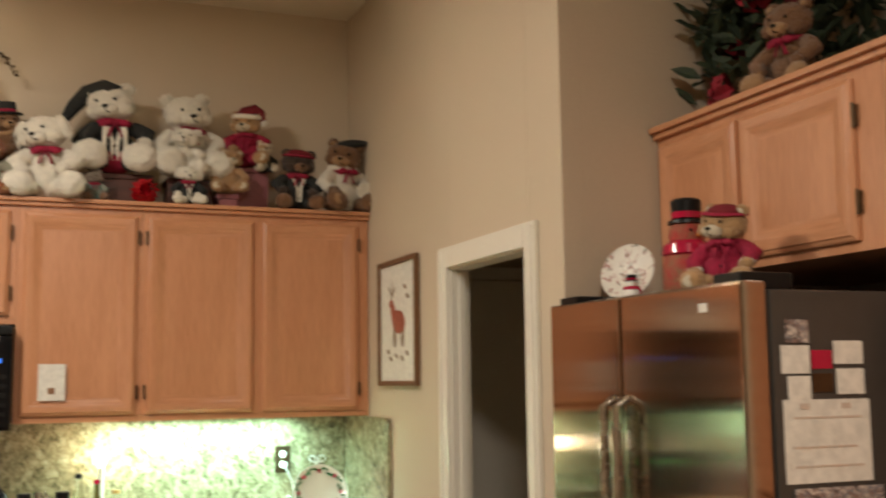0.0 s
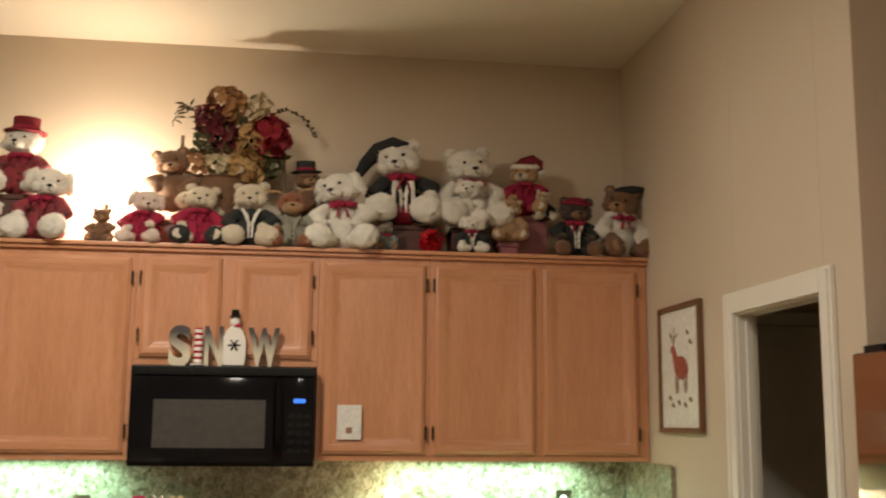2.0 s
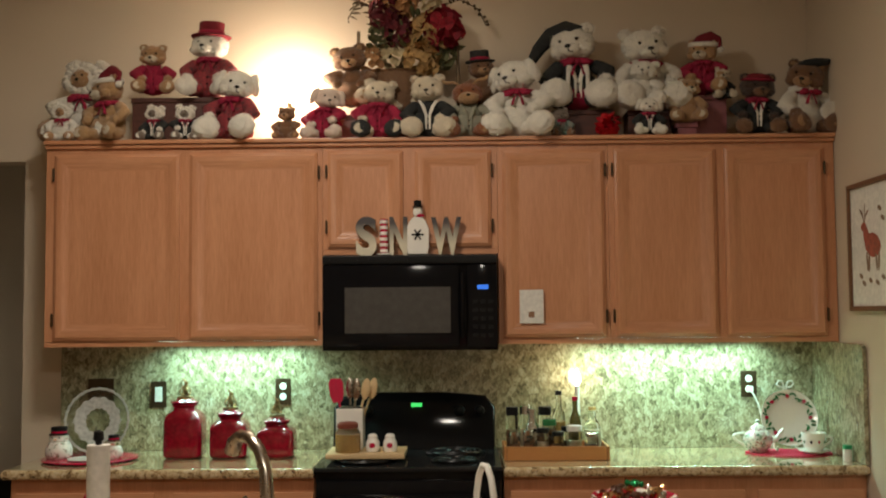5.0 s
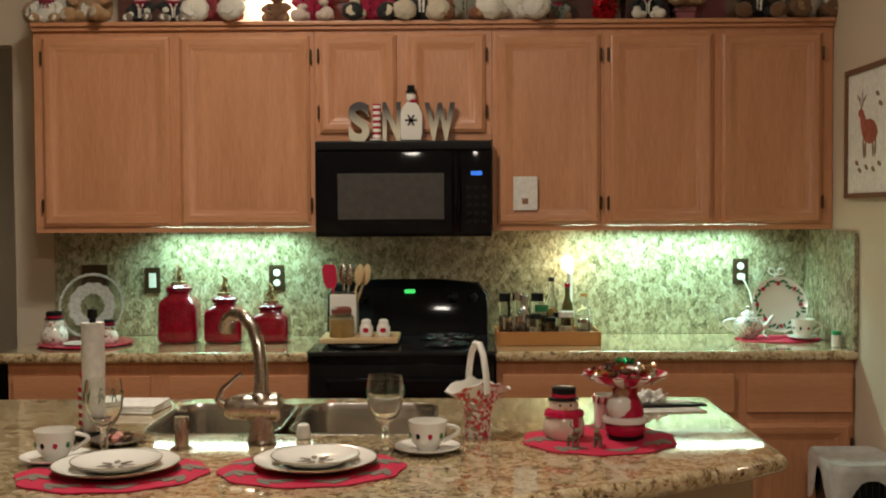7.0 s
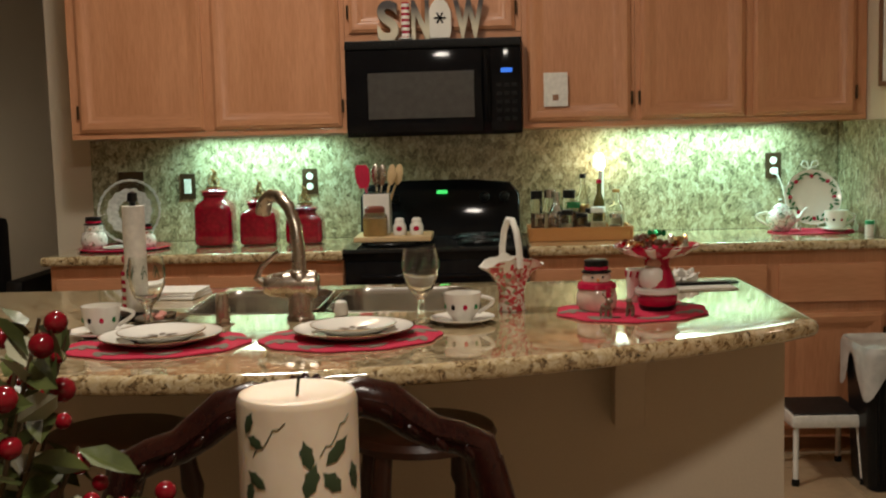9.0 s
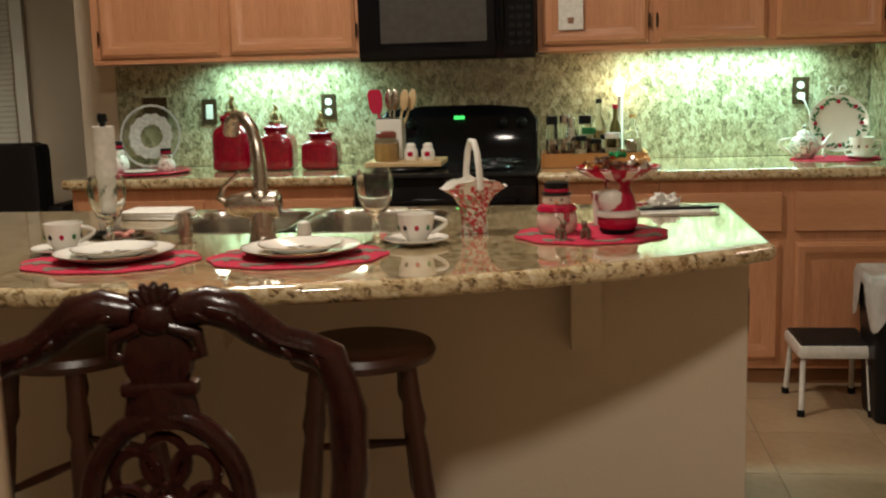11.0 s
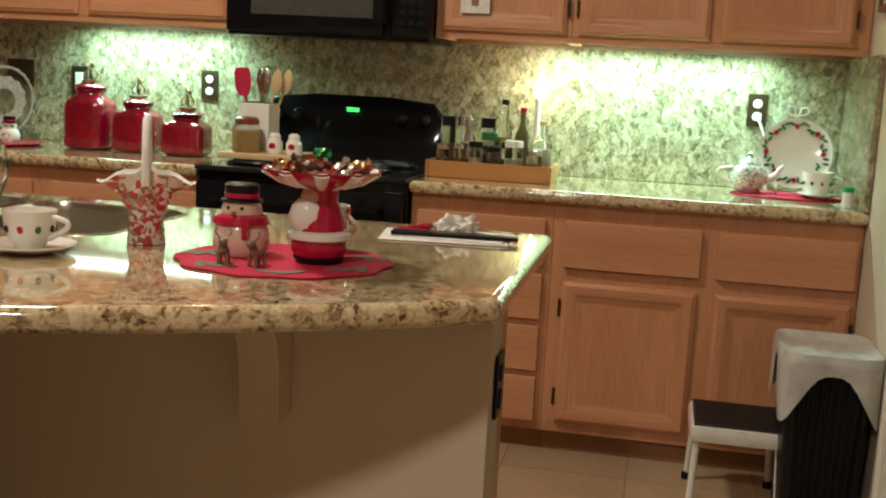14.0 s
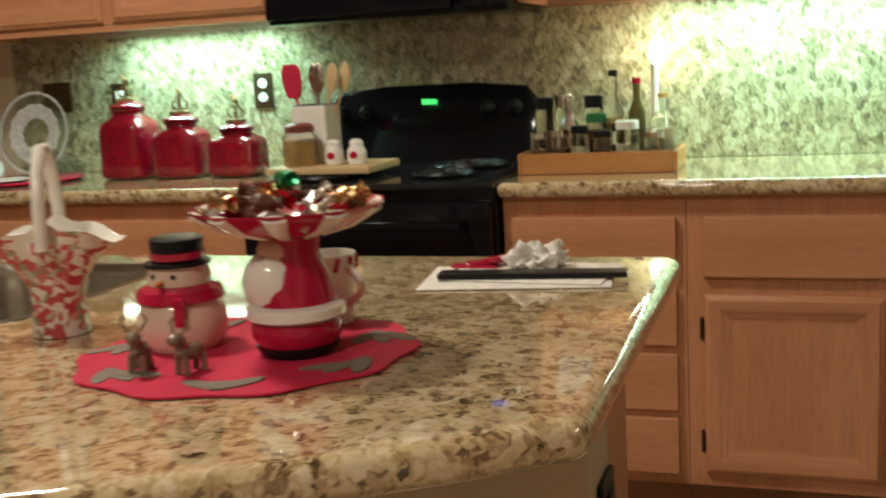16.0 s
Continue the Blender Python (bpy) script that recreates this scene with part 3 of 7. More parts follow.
fr = thing("refrigerator", (1.795, -2.665, 0), "side-by-side stainless steel refrigerator with dark sides", "refrigerator")
SIDE = mat("dark grey fridge side", (0.055, 0.050, 0.045), None, 0.45, 20, 0.15, fine=200)
bm = bmesh.new()
box(bm, 0.07, 0.78, -0.44, 0.44, 0.02, 1.735, bev=0.006)
part("body", bm, SIDE, fr)
for y0, y1, hy in ((0.062, 0.437, 0.085), (-0.437, 0.054, 0.025)):
    bm = bmesh.new()
    box(bm, 0.0, 0.066, y0, y1, 0.10, 1.755, bev=0.012)
    d = part("door", bm, STEEL, fr)
    bm = bmesh.new()
    tube(bm, [(0.0, hy, 0.75), (-0.038, hy, 0.77), (-0.042, hy, 1.1), (-0.038, hy, 1.48), (0.0, hy, 1.50)], 0.011, 10)
    part("handle", bm, NICKEL, d)
bm = bmesh.new()
box(bm, -0.003, 0.001, -0.315, -0.285, 1.692, 1.712, bev=0.001)
part("badge", bm, WHITEM, fr, "small pale maker's badge")
bm = bmesh.new()
box(bm, 0.03, 0.07, -0.43, 0.43, 0.02, 0.095, bev=0.004)
part("kick_grille", bm, BLACKM, fr)
for y in (-0.36, 0.36):
    bm = bmesh.new()
    box(bm, 0.02, 0.16, y - 0.05, y + 0.05, 1.737, 1.775, bev=0.006)
    part("hinge_cover", bm, BLACKM, fr)
PHOTO = granite("faded snapshots", [(0.1, (0.05, 0.05, 0.05)), (0.3, (0.25, 0.15, 0.12)), (0.5, (0.15, 0.18, 0.22)), (0.7, (0.5, 0.42, 0.36)), (0.9, (0.65, 0.6, 0.55))], 60, 0.4)
for k, (x0, x1, z0, z1, m) in enumerate(((1.90, 1.96, 1.62, 1.67, PHOTO), (1.885, 1.96, 1.555, 1.615, PAPER), (1.965, 2.02, 1.565, 1.605, REDGLOSS), (2.025, 2.105, 1.575, 1.625, PAPER), (1.90, 1.96, 1.50, 1.55, PAPER), (2.03, 2.105, 1.51, 1.565, PAPER), (1.965, 2.02, 1.515, 1.555, BRONZE), (1.885, 2.115, 1.325, 1.50, PAPER), (1.905, 2.14, 1.22, 1.315, PHOTO), (1.895, 2.10, 0.95, 1.20, PAPER))):
    bm = bmesh.new()
    box(bm, x0, x1, -3.108, -3.1055, z0, z1, bev=0.0006)
    note = solid("magnet" if (x1 - x0) < 0.1 else "paper_note", bm, m, "small magnet or card stuck on the refrigerator side" if (x1 - x0) < 0.1 else "sheet of paper held on the refrigerator side", "note", group="things on the refrigerator side")
    if z1 - z0 > 0.17 and z0 > 1.3:
        big_sheet = note


SHEETINK = mat("pale orange and grey print", (0.62, 0.46, 0.36), (0.55, 0.50, 0.44), 0.8, 40, 0)
for k, (x, w, z) in enumerate(((1.94, 0.012, 1.482), (2.05, 0.012, 1.482), (2.0, 0.09, 1.462), (1.99, 0.085, 1.40), (2.0, 0.09, 1.36))):
    bm = bmesh.new()
    box(bm, x - w, x + w, -3.1092, -3.1081, z - 0.002, z + 0.002 if k > 1 else z + 0.010)
    part("printed_line", bm, SHEETINK, big_sheet).matrix_parent_inverse = big_sheet.matrix_world.inverted()


# ---- island ----
IX0, IX1, IB, IZ = -1.80, 0.990, -1.755, 0.914
MID, HALF = (IX0 + IX1) / 2, (IX1 - IX0) / 2


def bow(x):
    return -2.562 - 0.487 * (1 - ((x - MID) / HALF) ** 2)


def corner(cx, cy, rad, a0, a1, n=6):
    return [(cx + rad * math.cos(radians(a0 + (a1 - a0) * i / n)), cy + rad * math.sin(radians(a0 + (a1 - a0) * i / n))) for i in range(n + 1)]


FR = bow(IX1)
edge = corner(IX1 - 0.030, IB - 0.030, 0.030, 90, 0)
edge += [(IX1, IB + (FR - IB) * k / 10) for k in range(1, 9)]
edge += corner(IX1 - 0.032, FR + 0.027, 0.032, 0, -68)
for i in range(1, 40):
    x = IX1 - 0.035 - (IX1 - IX0 - 0.07) * i / 40
    edge.append((x, bow(x)))
edge += corner(IX0 + 0.045, FR + 0.035, 0.045, -112, -180)
edge += [(IX0, FR + (IB - FR) * k / 10) for k in range(2, 10)]
edge += corner(IX0 + 0.030, IB - 0.030, 0.030, 180, 90)
edge += [(IX0 + 0.03 + (IX1 - IX0 - 0.06) * k / 14, IB) for k in range(1, 14)]
SX0, SX1, SY0, SY1 = -0.60, 0.165, -2.30, -1.86


def rounded(x0, x1, y0, y1, r, n=5):
    pts = []
    for cx, cy, a0 in ((x1 - r, y1 - r, 0), (x0 + r, y1 - r, 90), (x0 + r, y0 + r, 180), (x1 - r, y0 + r, 270)):
        for i in range(n + 1):
            a = radians(a0 + 90 * i / n)
            pts.append((cx + r * math.cos(a), cy + r * math.sin(a)))
    return pts


def inset(loop, d):
    cx = sum(p[0] for p in loop) / len(loop)
    out = []
    n = len(loop)
    for i, p in enumerate(loop):
        a, b = Vector(loop[i - 1]), Vector(loop[(i + 1) % n])
        t = (b - a).normalized()
        nrm = Vector((t.y, -t.x))
        if nrm.dot(Vector((cx, -2.3)) - Vector(p)) < 0:
            nrm = -nrm
        out.append((p[0] + nrm.x * d, p[1] + nrm.y * d))
    return out


bm = bmesh.new()
rings = []
TH = 0.042
for k in range(11):
    a = math.pi * k / 10
    d = 0.021 * (1 - math.sin(a))
    z = IZ - TH / 2 - TH / 2 * math.cos(a)
    rings.append([bm.verts.new((x, y, z)) for x, y in inset(edge, d)])
for a, b in zip(rings, rings[1:]):
    for i in range(len(edge)):
        j = (i + 1) % len(edge)
        bm.faces.new((a[i], a[j], b[j], b[i]))
hole = rounded(SX0, SX1, SY0, SY1, 0.07)
for ring, z in ((rings[-1], IZ), (rings[0], IZ - TH)):
    hv = [bm.verts.new((x, y, z)) for x, y in hole]
    he = [bm.edges.new((hv[i], hv[(i + 1) % len(hv)])) for i in range(len(hv))]
    oe = [bm.edges.get((ring[i], ring[(i + 1) % len(ring)])) for i in range(len(ring))]
    bmesh.ops.triangle_fill(bm, edges=he + oe, use_beauty=True)
    if z == IZ:
        topv = hv
    else:
        for i in range(len(hv)):
            j = (i + 1) % len(hv)
            bm.faces.new((topv[i], topv[j], hv[j], hv[i]))
bmesh.ops.recalc_face_normals(bm, faces=bm.faces)
isl = thing("kitchen_island", (0, 0, 0), "beige-painted kitchen island with a bowed granite top", "kitchen island")
part("granite_top", bm, GRANITE, isl, "polished golden granite top with a rounded edge", 30).data.shade_smooth()
flatten_faces(isl.children[0].data, math.cos(radians(40)))
BX, BY = 0.955, -2.385
bm = bmesh.new()
box(bm, IX0 + 0.05, BX, BY, BY + 0.125, 0.0, IZ - TH, bev=0.006)
part("half_wall", bm, PAINT, isl, "beige painted half wall")
bm = bmesh.new()
for b in ((BX - 0.075, BX - 0.053, BY + 0.126, -1.80, 0.0, IZ - TH), (IX0 + 0.06, IX0 + 0.08, BY + 0.126, -1.80, 0.0, IZ - TH), (IX0 + 0.08, BX - 0.075, -1.84, -1.80, 0.0, IZ - TH)):
    box(bm, *b, bev=0.002)
part("cabinet_body", bm, OAK, isl, "honey oak cabinet back")
for x in (0.556, -0.40, -1.33):
    bm = bmesh.new()
    prism(bm, [(0, 0), (0, 0.235), (-0.20, 0.235), (-0.20, 0.203), (-0.15, 0.197), (-0.112, 0.178), (-0.088, 0.145), (-0.077, 0.10), (-0.074, 0.05), (-0.072, 0.0)], -0.038, 0.038, bev=0.004, m=Matrix(((0, 0, 1, x), (1, 0, 0, BY), (0, 1, 0, 0.637), (0, 0, 0, 1))))
    part("corbel", bm, PAINT, isl, "beige plaster corbel under the overhang")
bm = bmesh.new()
box(bm, BX - 0.012, BX + 0.008, BY - 0.006, BY + 0.125, -0.008, 0.085, bev=0.003)
box(bm, IX0 + 0.05, BX + 0.008, BY - 0.012, BY + 0.001, -0.008, 0.085, bev=0.003)
part("base_trim", bm, TRIM, isl)
bm = bmesh.new()
box(bm, 0, 0.007, -0.036, 0.036, -0.058, 0.058, bev=0.003)
for z in (-0.025, 0.025):
    box(bm, 0.006, 0.011, -0.017, 0.017, z - 0.016, z + 0.016, bev=0.004)
solid("outlet", bm, BLACKM, "black outlet plate on the end of the island", "outlet", (BX + 0.001, -2.31, 0.71))

sk = thing("sink", (0, 0, 0), "double-bowl stainless steel undermount sink", "sink")
for x0, x1 in ((SX0 + 0.004, -0.247), (-0.213, SX1 - 0.004)):
    bm = bmesh.new()
    loops = []
    for d, z in ((-0.008, IZ + 0.0008), (-0.007, IZ + 0.0022), (-0.002, IZ + 0.0022), (0.0, IZ + 0.0005), (0.006, IZ - 0.02), (0.012, IZ - 0.19), (0.035, IZ - 0.215), (0.12, IZ - 0.22)):
        loops.append([bm.verts.new((x, y, z)) for x, y in rounded(x0 + d, x1 - d, SY0 + 0.004 + d, SY1 - 0.004 - d, max(0.03, 0.072 - d * 0.3))])
    for a, b in zip(loops, loops[1:]):
        for i in range(len(a)):
            bm.faces.new((a[i], a[(i + 1) % len(a)], b[(i + 1) % len(b)], b[i]))
    bm.faces.new(loops[-1])
    bmesh.ops.recalc_face_normals(bm, faces=bm.faces)
    bw = part("bowl", bm, SINK, sk)
    bm = bmesh.new()
    lathe(bm, [(0.045, 0), (0.043, 0.003), (0.03, 0.002), (0.0, 0.001)], ((x0 + x1) / 2, -2.08, IZ - 0.2195), 20)
    part("drain", bm, CHROME, bw)

fc = thing("faucet", (-0.262, -2.40, IZ + 0.001), "brushed nickel gooseneck kitchen faucet with a side lever", "faucet")
bm = bmesh.new()
lathe(bm, [(0.036, 0), (0.036, 0.006), (0.031, 0.012), (0.030, 0.085), (0.033, 0.10), (0.030, 0.118), (0.021, 0.125), (0.0, 0.126)], seg=24)
tube(bm, [(-0.088, -0.011, 0.088), (-0.075, -0.01, 0.088), (-0.02, 0, 0.088), (0.040, 0.004, 0.088), (0.050, 0.005, 0.088)], [0.020, 0.028, 0.036, 0.035, 0.024], 18)
part("body", bm, NICKEL, fc)
bm = bmesh.new()
sp = [(0, 0, 0.12), (0.0, 0.002, 0.18), (-0.006, 0.010, 0.235), (-0.024, 0.03, 0.280), (-0.052, 0.062, 0.306), (-0.084, 0.10, 0.308), (-0.106, 0.128, 0.290), (-0.114, 0.14, 0.262)]
tube(bm, sp, [0.019, 0.0175, 0.0165, 0.016, 0.016, 0.017, 0.020, 0.021], 14)
part("spout", bm, NICKEL, fc)
bm = bmesh.new()
tube(bm, [(-0.078, -0.01, 0.088), (-0.105, -0.012, 0.108), (-0.092, -0.014, 0.135), (-0.058, -0.016, 0.165), (-0.046, -0.016, 0.172)], [0.012, 0.010, 0.007, 0.006, 0.008], 10)
part("lever", bm, NICKEL, fc)
sd = thing("soap_dispenser", (-0.445, -2.46, IZ + 0.001), "short brushed nickel air gap cap beside the faucet", "sink fitting")
bm = bmesh.new()
lathe(bm, [(0.021, 0), (0.021, 0.004), (0.0175, 0.006), (0.0175, 0.068), (0.0165, 0.076), (0.0, 0.077)], seg=20)
part("cap", bm, NICKEL, sd)
bm = bmesh.new()
lathe(bm, [(0.028, -0.003), (0.028, 0.001), (0.0, 0.001)], seg=20)
part("flange", bm, NICKEL, sd)
bm = bmesh.new()
lathe(bm, [(0.0, 0.0), (0.016, 0.0), (0.019, 0.010), (0.015, 0.034), (0.009, 0.038), (0.0, 0.038)], seg=18)
solid("plastic_cup", bm, WHITEM, "small white plastic cup beside the sink bowl", "cup", (-0.165, -2.355, IZ + 0.001))
bm = bmesh.new()
lathe(bm, [(0.0, 0.0), (0.055, 0.0), (0.085, 0.015), (0.087, 0.02), (0.0, 0.02)], seg=24)
solid("black_plate", bm, BLACK, "small black dish lying in the sink", "dish", (-0.44, -2.06, IZ - 0.215))


# ---- stools ----
def stool(place, turn):
    st = thing("bar_stool", place, "round dark wooden bar stool under the island overhang", "stool", "bar stools", turn)
    H = 0.745
    bm = bmesh.new()
    lathe(bm, [(0.0, H - 0.042), (0.14, H - 0.042), (0.158, H - 0.036), (0.165, H - 0.02), (0.158, H - 0.006), (0.135, H), (0.0, H - 0.008)], seg=32)
    part("seat", bm, STOOLW, st)
    pos = []
    for sx in (-1, 1):
        for sy in (-1, 1):
            a, b = Vector((sx * 0.095, sy * 0.095, H - 0.04)), Vector((sx * 0.165, sy * 0.165, 0.0))
            bm = bmesh.new()
            ts = (0, 0.10, 0.16, 0.20, 0.24, 0.5, 0.55, 0.6, 0.9, 1)
            tube(bm, [a.lerp(b, t) for t in ts], [0.020, 0.021, 0.026, 0.018, 0.022, 0.026, 0.020, 0.024, 0.020, 0.015], 12)
            part("leg", bm, STOOLW, st)
            pos.append((a, b))
    for i, j, t in ((0, 1, 0.42), (2, 3, 0.42), (0, 2, 0.52), (1, 3, 0.34), (0, 1, 0.74), (2, 3, 0.74), (0, 2, 0.8), (1, 3, 0.8)):
        p, q = pos[i][0].lerp(pos[i][1], t), pos[j][0].lerp(pos[j][1], t)
        bm = bmesh.new()
        tube(bm, [p, p.lerp(q, 0.3), p.lerp(q, 0.5), p.lerp(q, 0.7), q], [0.008, 0.011, 0.013, 0.011, 0.008], 8)
        part("rung", bm, STOOLW, st)
    return st


one = stool((0.06, -2.79, 0.0), 12)
copy_thing(one, pose(-0.60, -2.80, 0.0, 0, 0, -20))

# ---- step stool and bin ----
ss = thing("step_stool", (1.505, -0.86, 0.0), "small white metal step stool with a black tread", "step stool")
bm = bmesh.new()
box(bm, -0.142, 0.142, -0.145, 0.145, 0.218, 0.270, bev=0.018)
part("frame", bm, WHITEM, ss)
bm = bmesh.new()
box(bm, -0.130, 0.130, -0.132, 0.132, 0.267, 0.277, bev=0.004)
for i in range(24):
    box(bm, -0.12, 0.12, -0.120 + i * 0.010, -0.115 + i * 0.010, 0.2765, 0.2782)
part("tread", bm, LEATHER, ss)
for sx in (-1, 1):
    for sy in (-1, 1):
        bm = bmesh.new()
        tube(bm, [(sx * 0.118, sy * 0.115, 0.235), (sx * 0.128, sy * 0.15, 0.02)], 0.011, 10)
        lg = part("leg", bm, WHITEM, ss)
        bm = bmesh.new()
        lathe(bm, [(0.015, 0.001), (0.015, 0.02), (0.012, 0.026), (0.0, 0.026)], (sx * 0.129, sy * 0.151, 0), 12)
        part("rubber_foot", bm, BLACKM, lg)

tb = thing("trash_bin", (1.728, -0.985, 0.0), "black slatted plastic trash bin with a white liner", "trash bin")
bm = bmesh.new()
loops = []
for k, z in ((0.80, 0.002), (0.83, 0.03), (1.0, 0.535), (0.97, 0.535), (0.76, 0.05)):
    loops.append([bm.verts.new((x * k, y * k, z)) for x, y in rounded(-0.124, 0.124, -0.15, 0.15, 0.05)])
for a, b in zip(loops, loops[1:]):
    for i in range(len(a)):
        bm.faces.new((a[i], a[(i + 1) % len(a)], b[(i + 1) % len(b)], b[i]))
bm.faces.new(loops[-1])
bm.faces.new(list(reversed(loops[0])))
bmesh.ops.recalc_face_normals(bm, faces=bm.faces)
part("tub", bm, BLACKM, tb)
for i in range(9):
    x = -0.095 + i * 0.024
    bm = bmesh.new()
    tube(bm, [(x * 0.82, -0.125, 0.03), (x, -0.149, 0.50)], 0.0075, 6)
    part("slat", bm, BLACKM, tb)
bm = bmesh.new()
rim = rounded(-0.133, 0.133, -0.165, 0.165, 0.05, 6)
base = []
for i, p in enumerate(rim):
    q = rim[(i + 1) % len(rim)]
    steps = max(1, int((Vector(q) - Vector(p)).length / 0.02))
    base += [tuple(Vector(p).lerp(Vector(q), s / steps)) for s in range(steps)]
n = len(base)
loops = []
for k, z in ((0.12, 0.528), (0.45, 0.541), (0.72, 0.532), (0.93, 0.546), (1.0, 0.552), (1.03, 0.535), (1.04, 0.522), (1.03, None)):
    ring = []
    for i, (x, y) in enumerate(base):
        a = math.atan2(y, x)
        zz = z if z is not None else 0.435 + 0.075 * math.cos(4 * (a + math.pi / 2)) + 0.012 * math.sin(9 * a)
        w = 1 + 0.012 * math.sin(11 * a + (z or 0) * 40)
        zz += 0.008 * math.sin(5 * a + 9 * k) * math.sin(3 * a) if k < 0.9 else 0
        ring.append(bm.verts.new((x * k * w, y * k * w, zz)))
    loops.append(ring)
for a, b in zip(loops, loops[1:]):
    for i in range(n):
        bm.faces.new((a[i], a[(i + 1) % n], b[(i + 1) % n], b[i]))
bm.faces.new(loops[0])
bmesh.ops.recalc_face_normals(bm, faces=bm.faces)
part("liner", bm, LINER, tb, "white plastic liner folded over the rim", 60)


# ---- wall things ----
def outlet(x, z, label, plug=False):
    o = thing("wall_outlet", (x, -0.022, z), label, "outlet", "outlets in the splash")
    bm = bmesh.new()
    box(bm, -0.036, 0.036, -0.006, 0, -0.06, 0.06, bev=0.003)
    part("plate", bm, BRONZE, o)
    for dz in (-0.024, 0.024):
        bm = bmesh.new()
        lathe(bm, [(0.0165, 0), (0.016, 0.003), (0.0, 0.003)], seg=16, m=pose(0, -0.006, dz, 90))
        part("socket", bm, WHITEM, o)
    return o


o = thing("light_switch", (-1.19, -0.022, 1.165), "white rocker switch in a dark bronze plate", "light switch")
bm = bmesh.new()
box(bm, -0.036, 0.036, -0.006, 0, -0.06, 0.06, bev=0.003)
part("plate", bm, BRONZE, o)
bm = bmesh.new()
box(bm, -0.017, 0.017, -0.010, -0.005, -0.034, 0.034, bev=0.002)
part("rocker", bm, WHITEM, o)
outlet(-0.61, 1.175, "white outlet in a dark bronze plate")
outlet(1.545, 1.195, "outlet in a dark bronze plate with a cord plugged in")
bm = bmesh.new()
box(bm, -0.06, 0.06, -0.007, 0, -0.055, 0.055, bev=0.003)
solid("switch_plate", bm, BRONZE, "wide dark bronze plate on the granite splash", "switch plate", (-1.46, -0.022, 1.185))
bm = bmesh.new()
box(bm, -0.014, 0.014, -0.035, -0.011, -0.038, -0.010, bev=0.004)
tube(bm, [(0, -0.033, -0.03), (0.01, -0.045, -0.045), (0.03, -0.05, -0.09), (0.045, -0.055, -0.16), (0.05, -0.06, -0.285)], 0.004, 8)
solid("power_cord", bm, WHITEM, "white plug and cord hanging from the outlet", "cord", (1.545, -0.022, 1.195))

pf = thing("picture_frame", (EAST - 0.002, -0.755, 1.788), "brown wood framed print of a red deer on cream", "picture")
bm = bmesh.new()
HW, HH = 0.237, 0.262
for s in (-1, 1):
    box(bm, -0.022, 0, s * HW - 0.010 * s - 0.010, s * HW - 0.010 * s + 0.010, -HH, HH, bev=0.003)
    box(bm, -0.022, 0, -HW + 0.02, HW - 0.02, s * HH - 0.010 * s - 0.010, s * HH - 0.010 * s + 0.010, bev=0.003)
part("frame", bm, mat("walnut frame", (0.16, 0.075, 0.03), None, 0.4, 10, 0.05), pf)
bm = bmesh.new()
box(bm, -0.010, -0.004, -HW + 0.018, HW - 0.018, -HH + 0.018, HH - 0.018)
part("print", bm, PAPER, pf)
bm = bmesh.new()


def blot(y, z, ry, rz, mi=0, tilt=0):
    ell(bm, (-0.0102, y, z), (0.0012, ry, rz), mi, 2, (tilt, 0, 0))


blot(-0.01, 0.0, 0.085, 0.05, 0, 8)
blot(0.055, 0.04, 0.03, 0.045, 0, -25)
blot(0.08, 0.078, 0.030, 0.019, 0)
for y, t in ((-0.07, 5), (-0.045, -6), (0.03, 4), (0.05, -8)):
    blot(y, -0.065, 0.010, 0.042, 1, t)
for y, z, t in ((0.06, 0.115, 30), (0.085, 0.12, -20), (0.045, 0.13, 55), (0.10, 0.135, -45), (0.065, 0.145, 10)):
    blot(y, z, 0.005, 0.03, 1, t)
for y, z in ((-0.11, -0.13), (-0.05, -0.15), (0.02, -0.14), (0.09, -0.15), (0.12, -0.12), (-0.12, 0.1), (-0.09, 0.14)):
    blot(y, z, 0.022, 0.010, 1, 20)
part("deer_print", bm, [mat("russet ink", (0.42, 0.10, 0.06), (0.25, 0.07, 0.04), 0.8, 30, 0), mat("brown ink", (0.24, 0.15, 0.09), None, 0.8, 30, 0)], pf)

nt = thing("paper_note", (0.527, -0.3485, 1.557), "cream card taped to a cabinet door", "note")
bm = bmesh.new()
box(bm, -0.052, 0.052, -0.0018, 0, -0.073, 0.073, bev=0.0006)
part("card", bm, PAPER, nt)
bm = bmesh.new()
box(bm, -0.014, 0.012, -0.003, -0.0019, -0.047, -0.022)
part("stamp", bm, mat("brown stamp", (0.30, 0.15, 0.08), None, 0.7, 90, 0), nt)


# ---- letters on the microwave ----
FROST = mat("cream letter paint", (0.66, 0.60, 0.48), None, 0.5, 20, 0.1)
nt_ = FROST.node_tree
ramp, sep, tco, rng_ = nt_.nodes.new("ShaderNodeValToRGB"), nt_.nodes.new("ShaderNodeSeparateXYZ"), nt_.nodes.new("ShaderNodeTexCoord"), nt_.nodes.new("ShaderNodeMapRange")
rng_.inputs[1].default_value, rng_.inputs[2].default_value = 0.0, 0.16
ramp.color_ramp.elements[0].position, ramp.color_ramp.elements[0].color = 0.25, (0.62, 0.56, 0.42, 1)
ramp.color_ramp.elements[1].position, ramp.color_ramp.elements[1].color = 0.85, (0.05, 0.04, 0.04, 1)
nt_.links.new(tco.outputs["Object"], sep.inputs[0])
nt_.links.new(sep.outputs["Y"], rng_.inputs[0])
nt_.links.new(rng_.outputs[0], ramp.inputs[0])
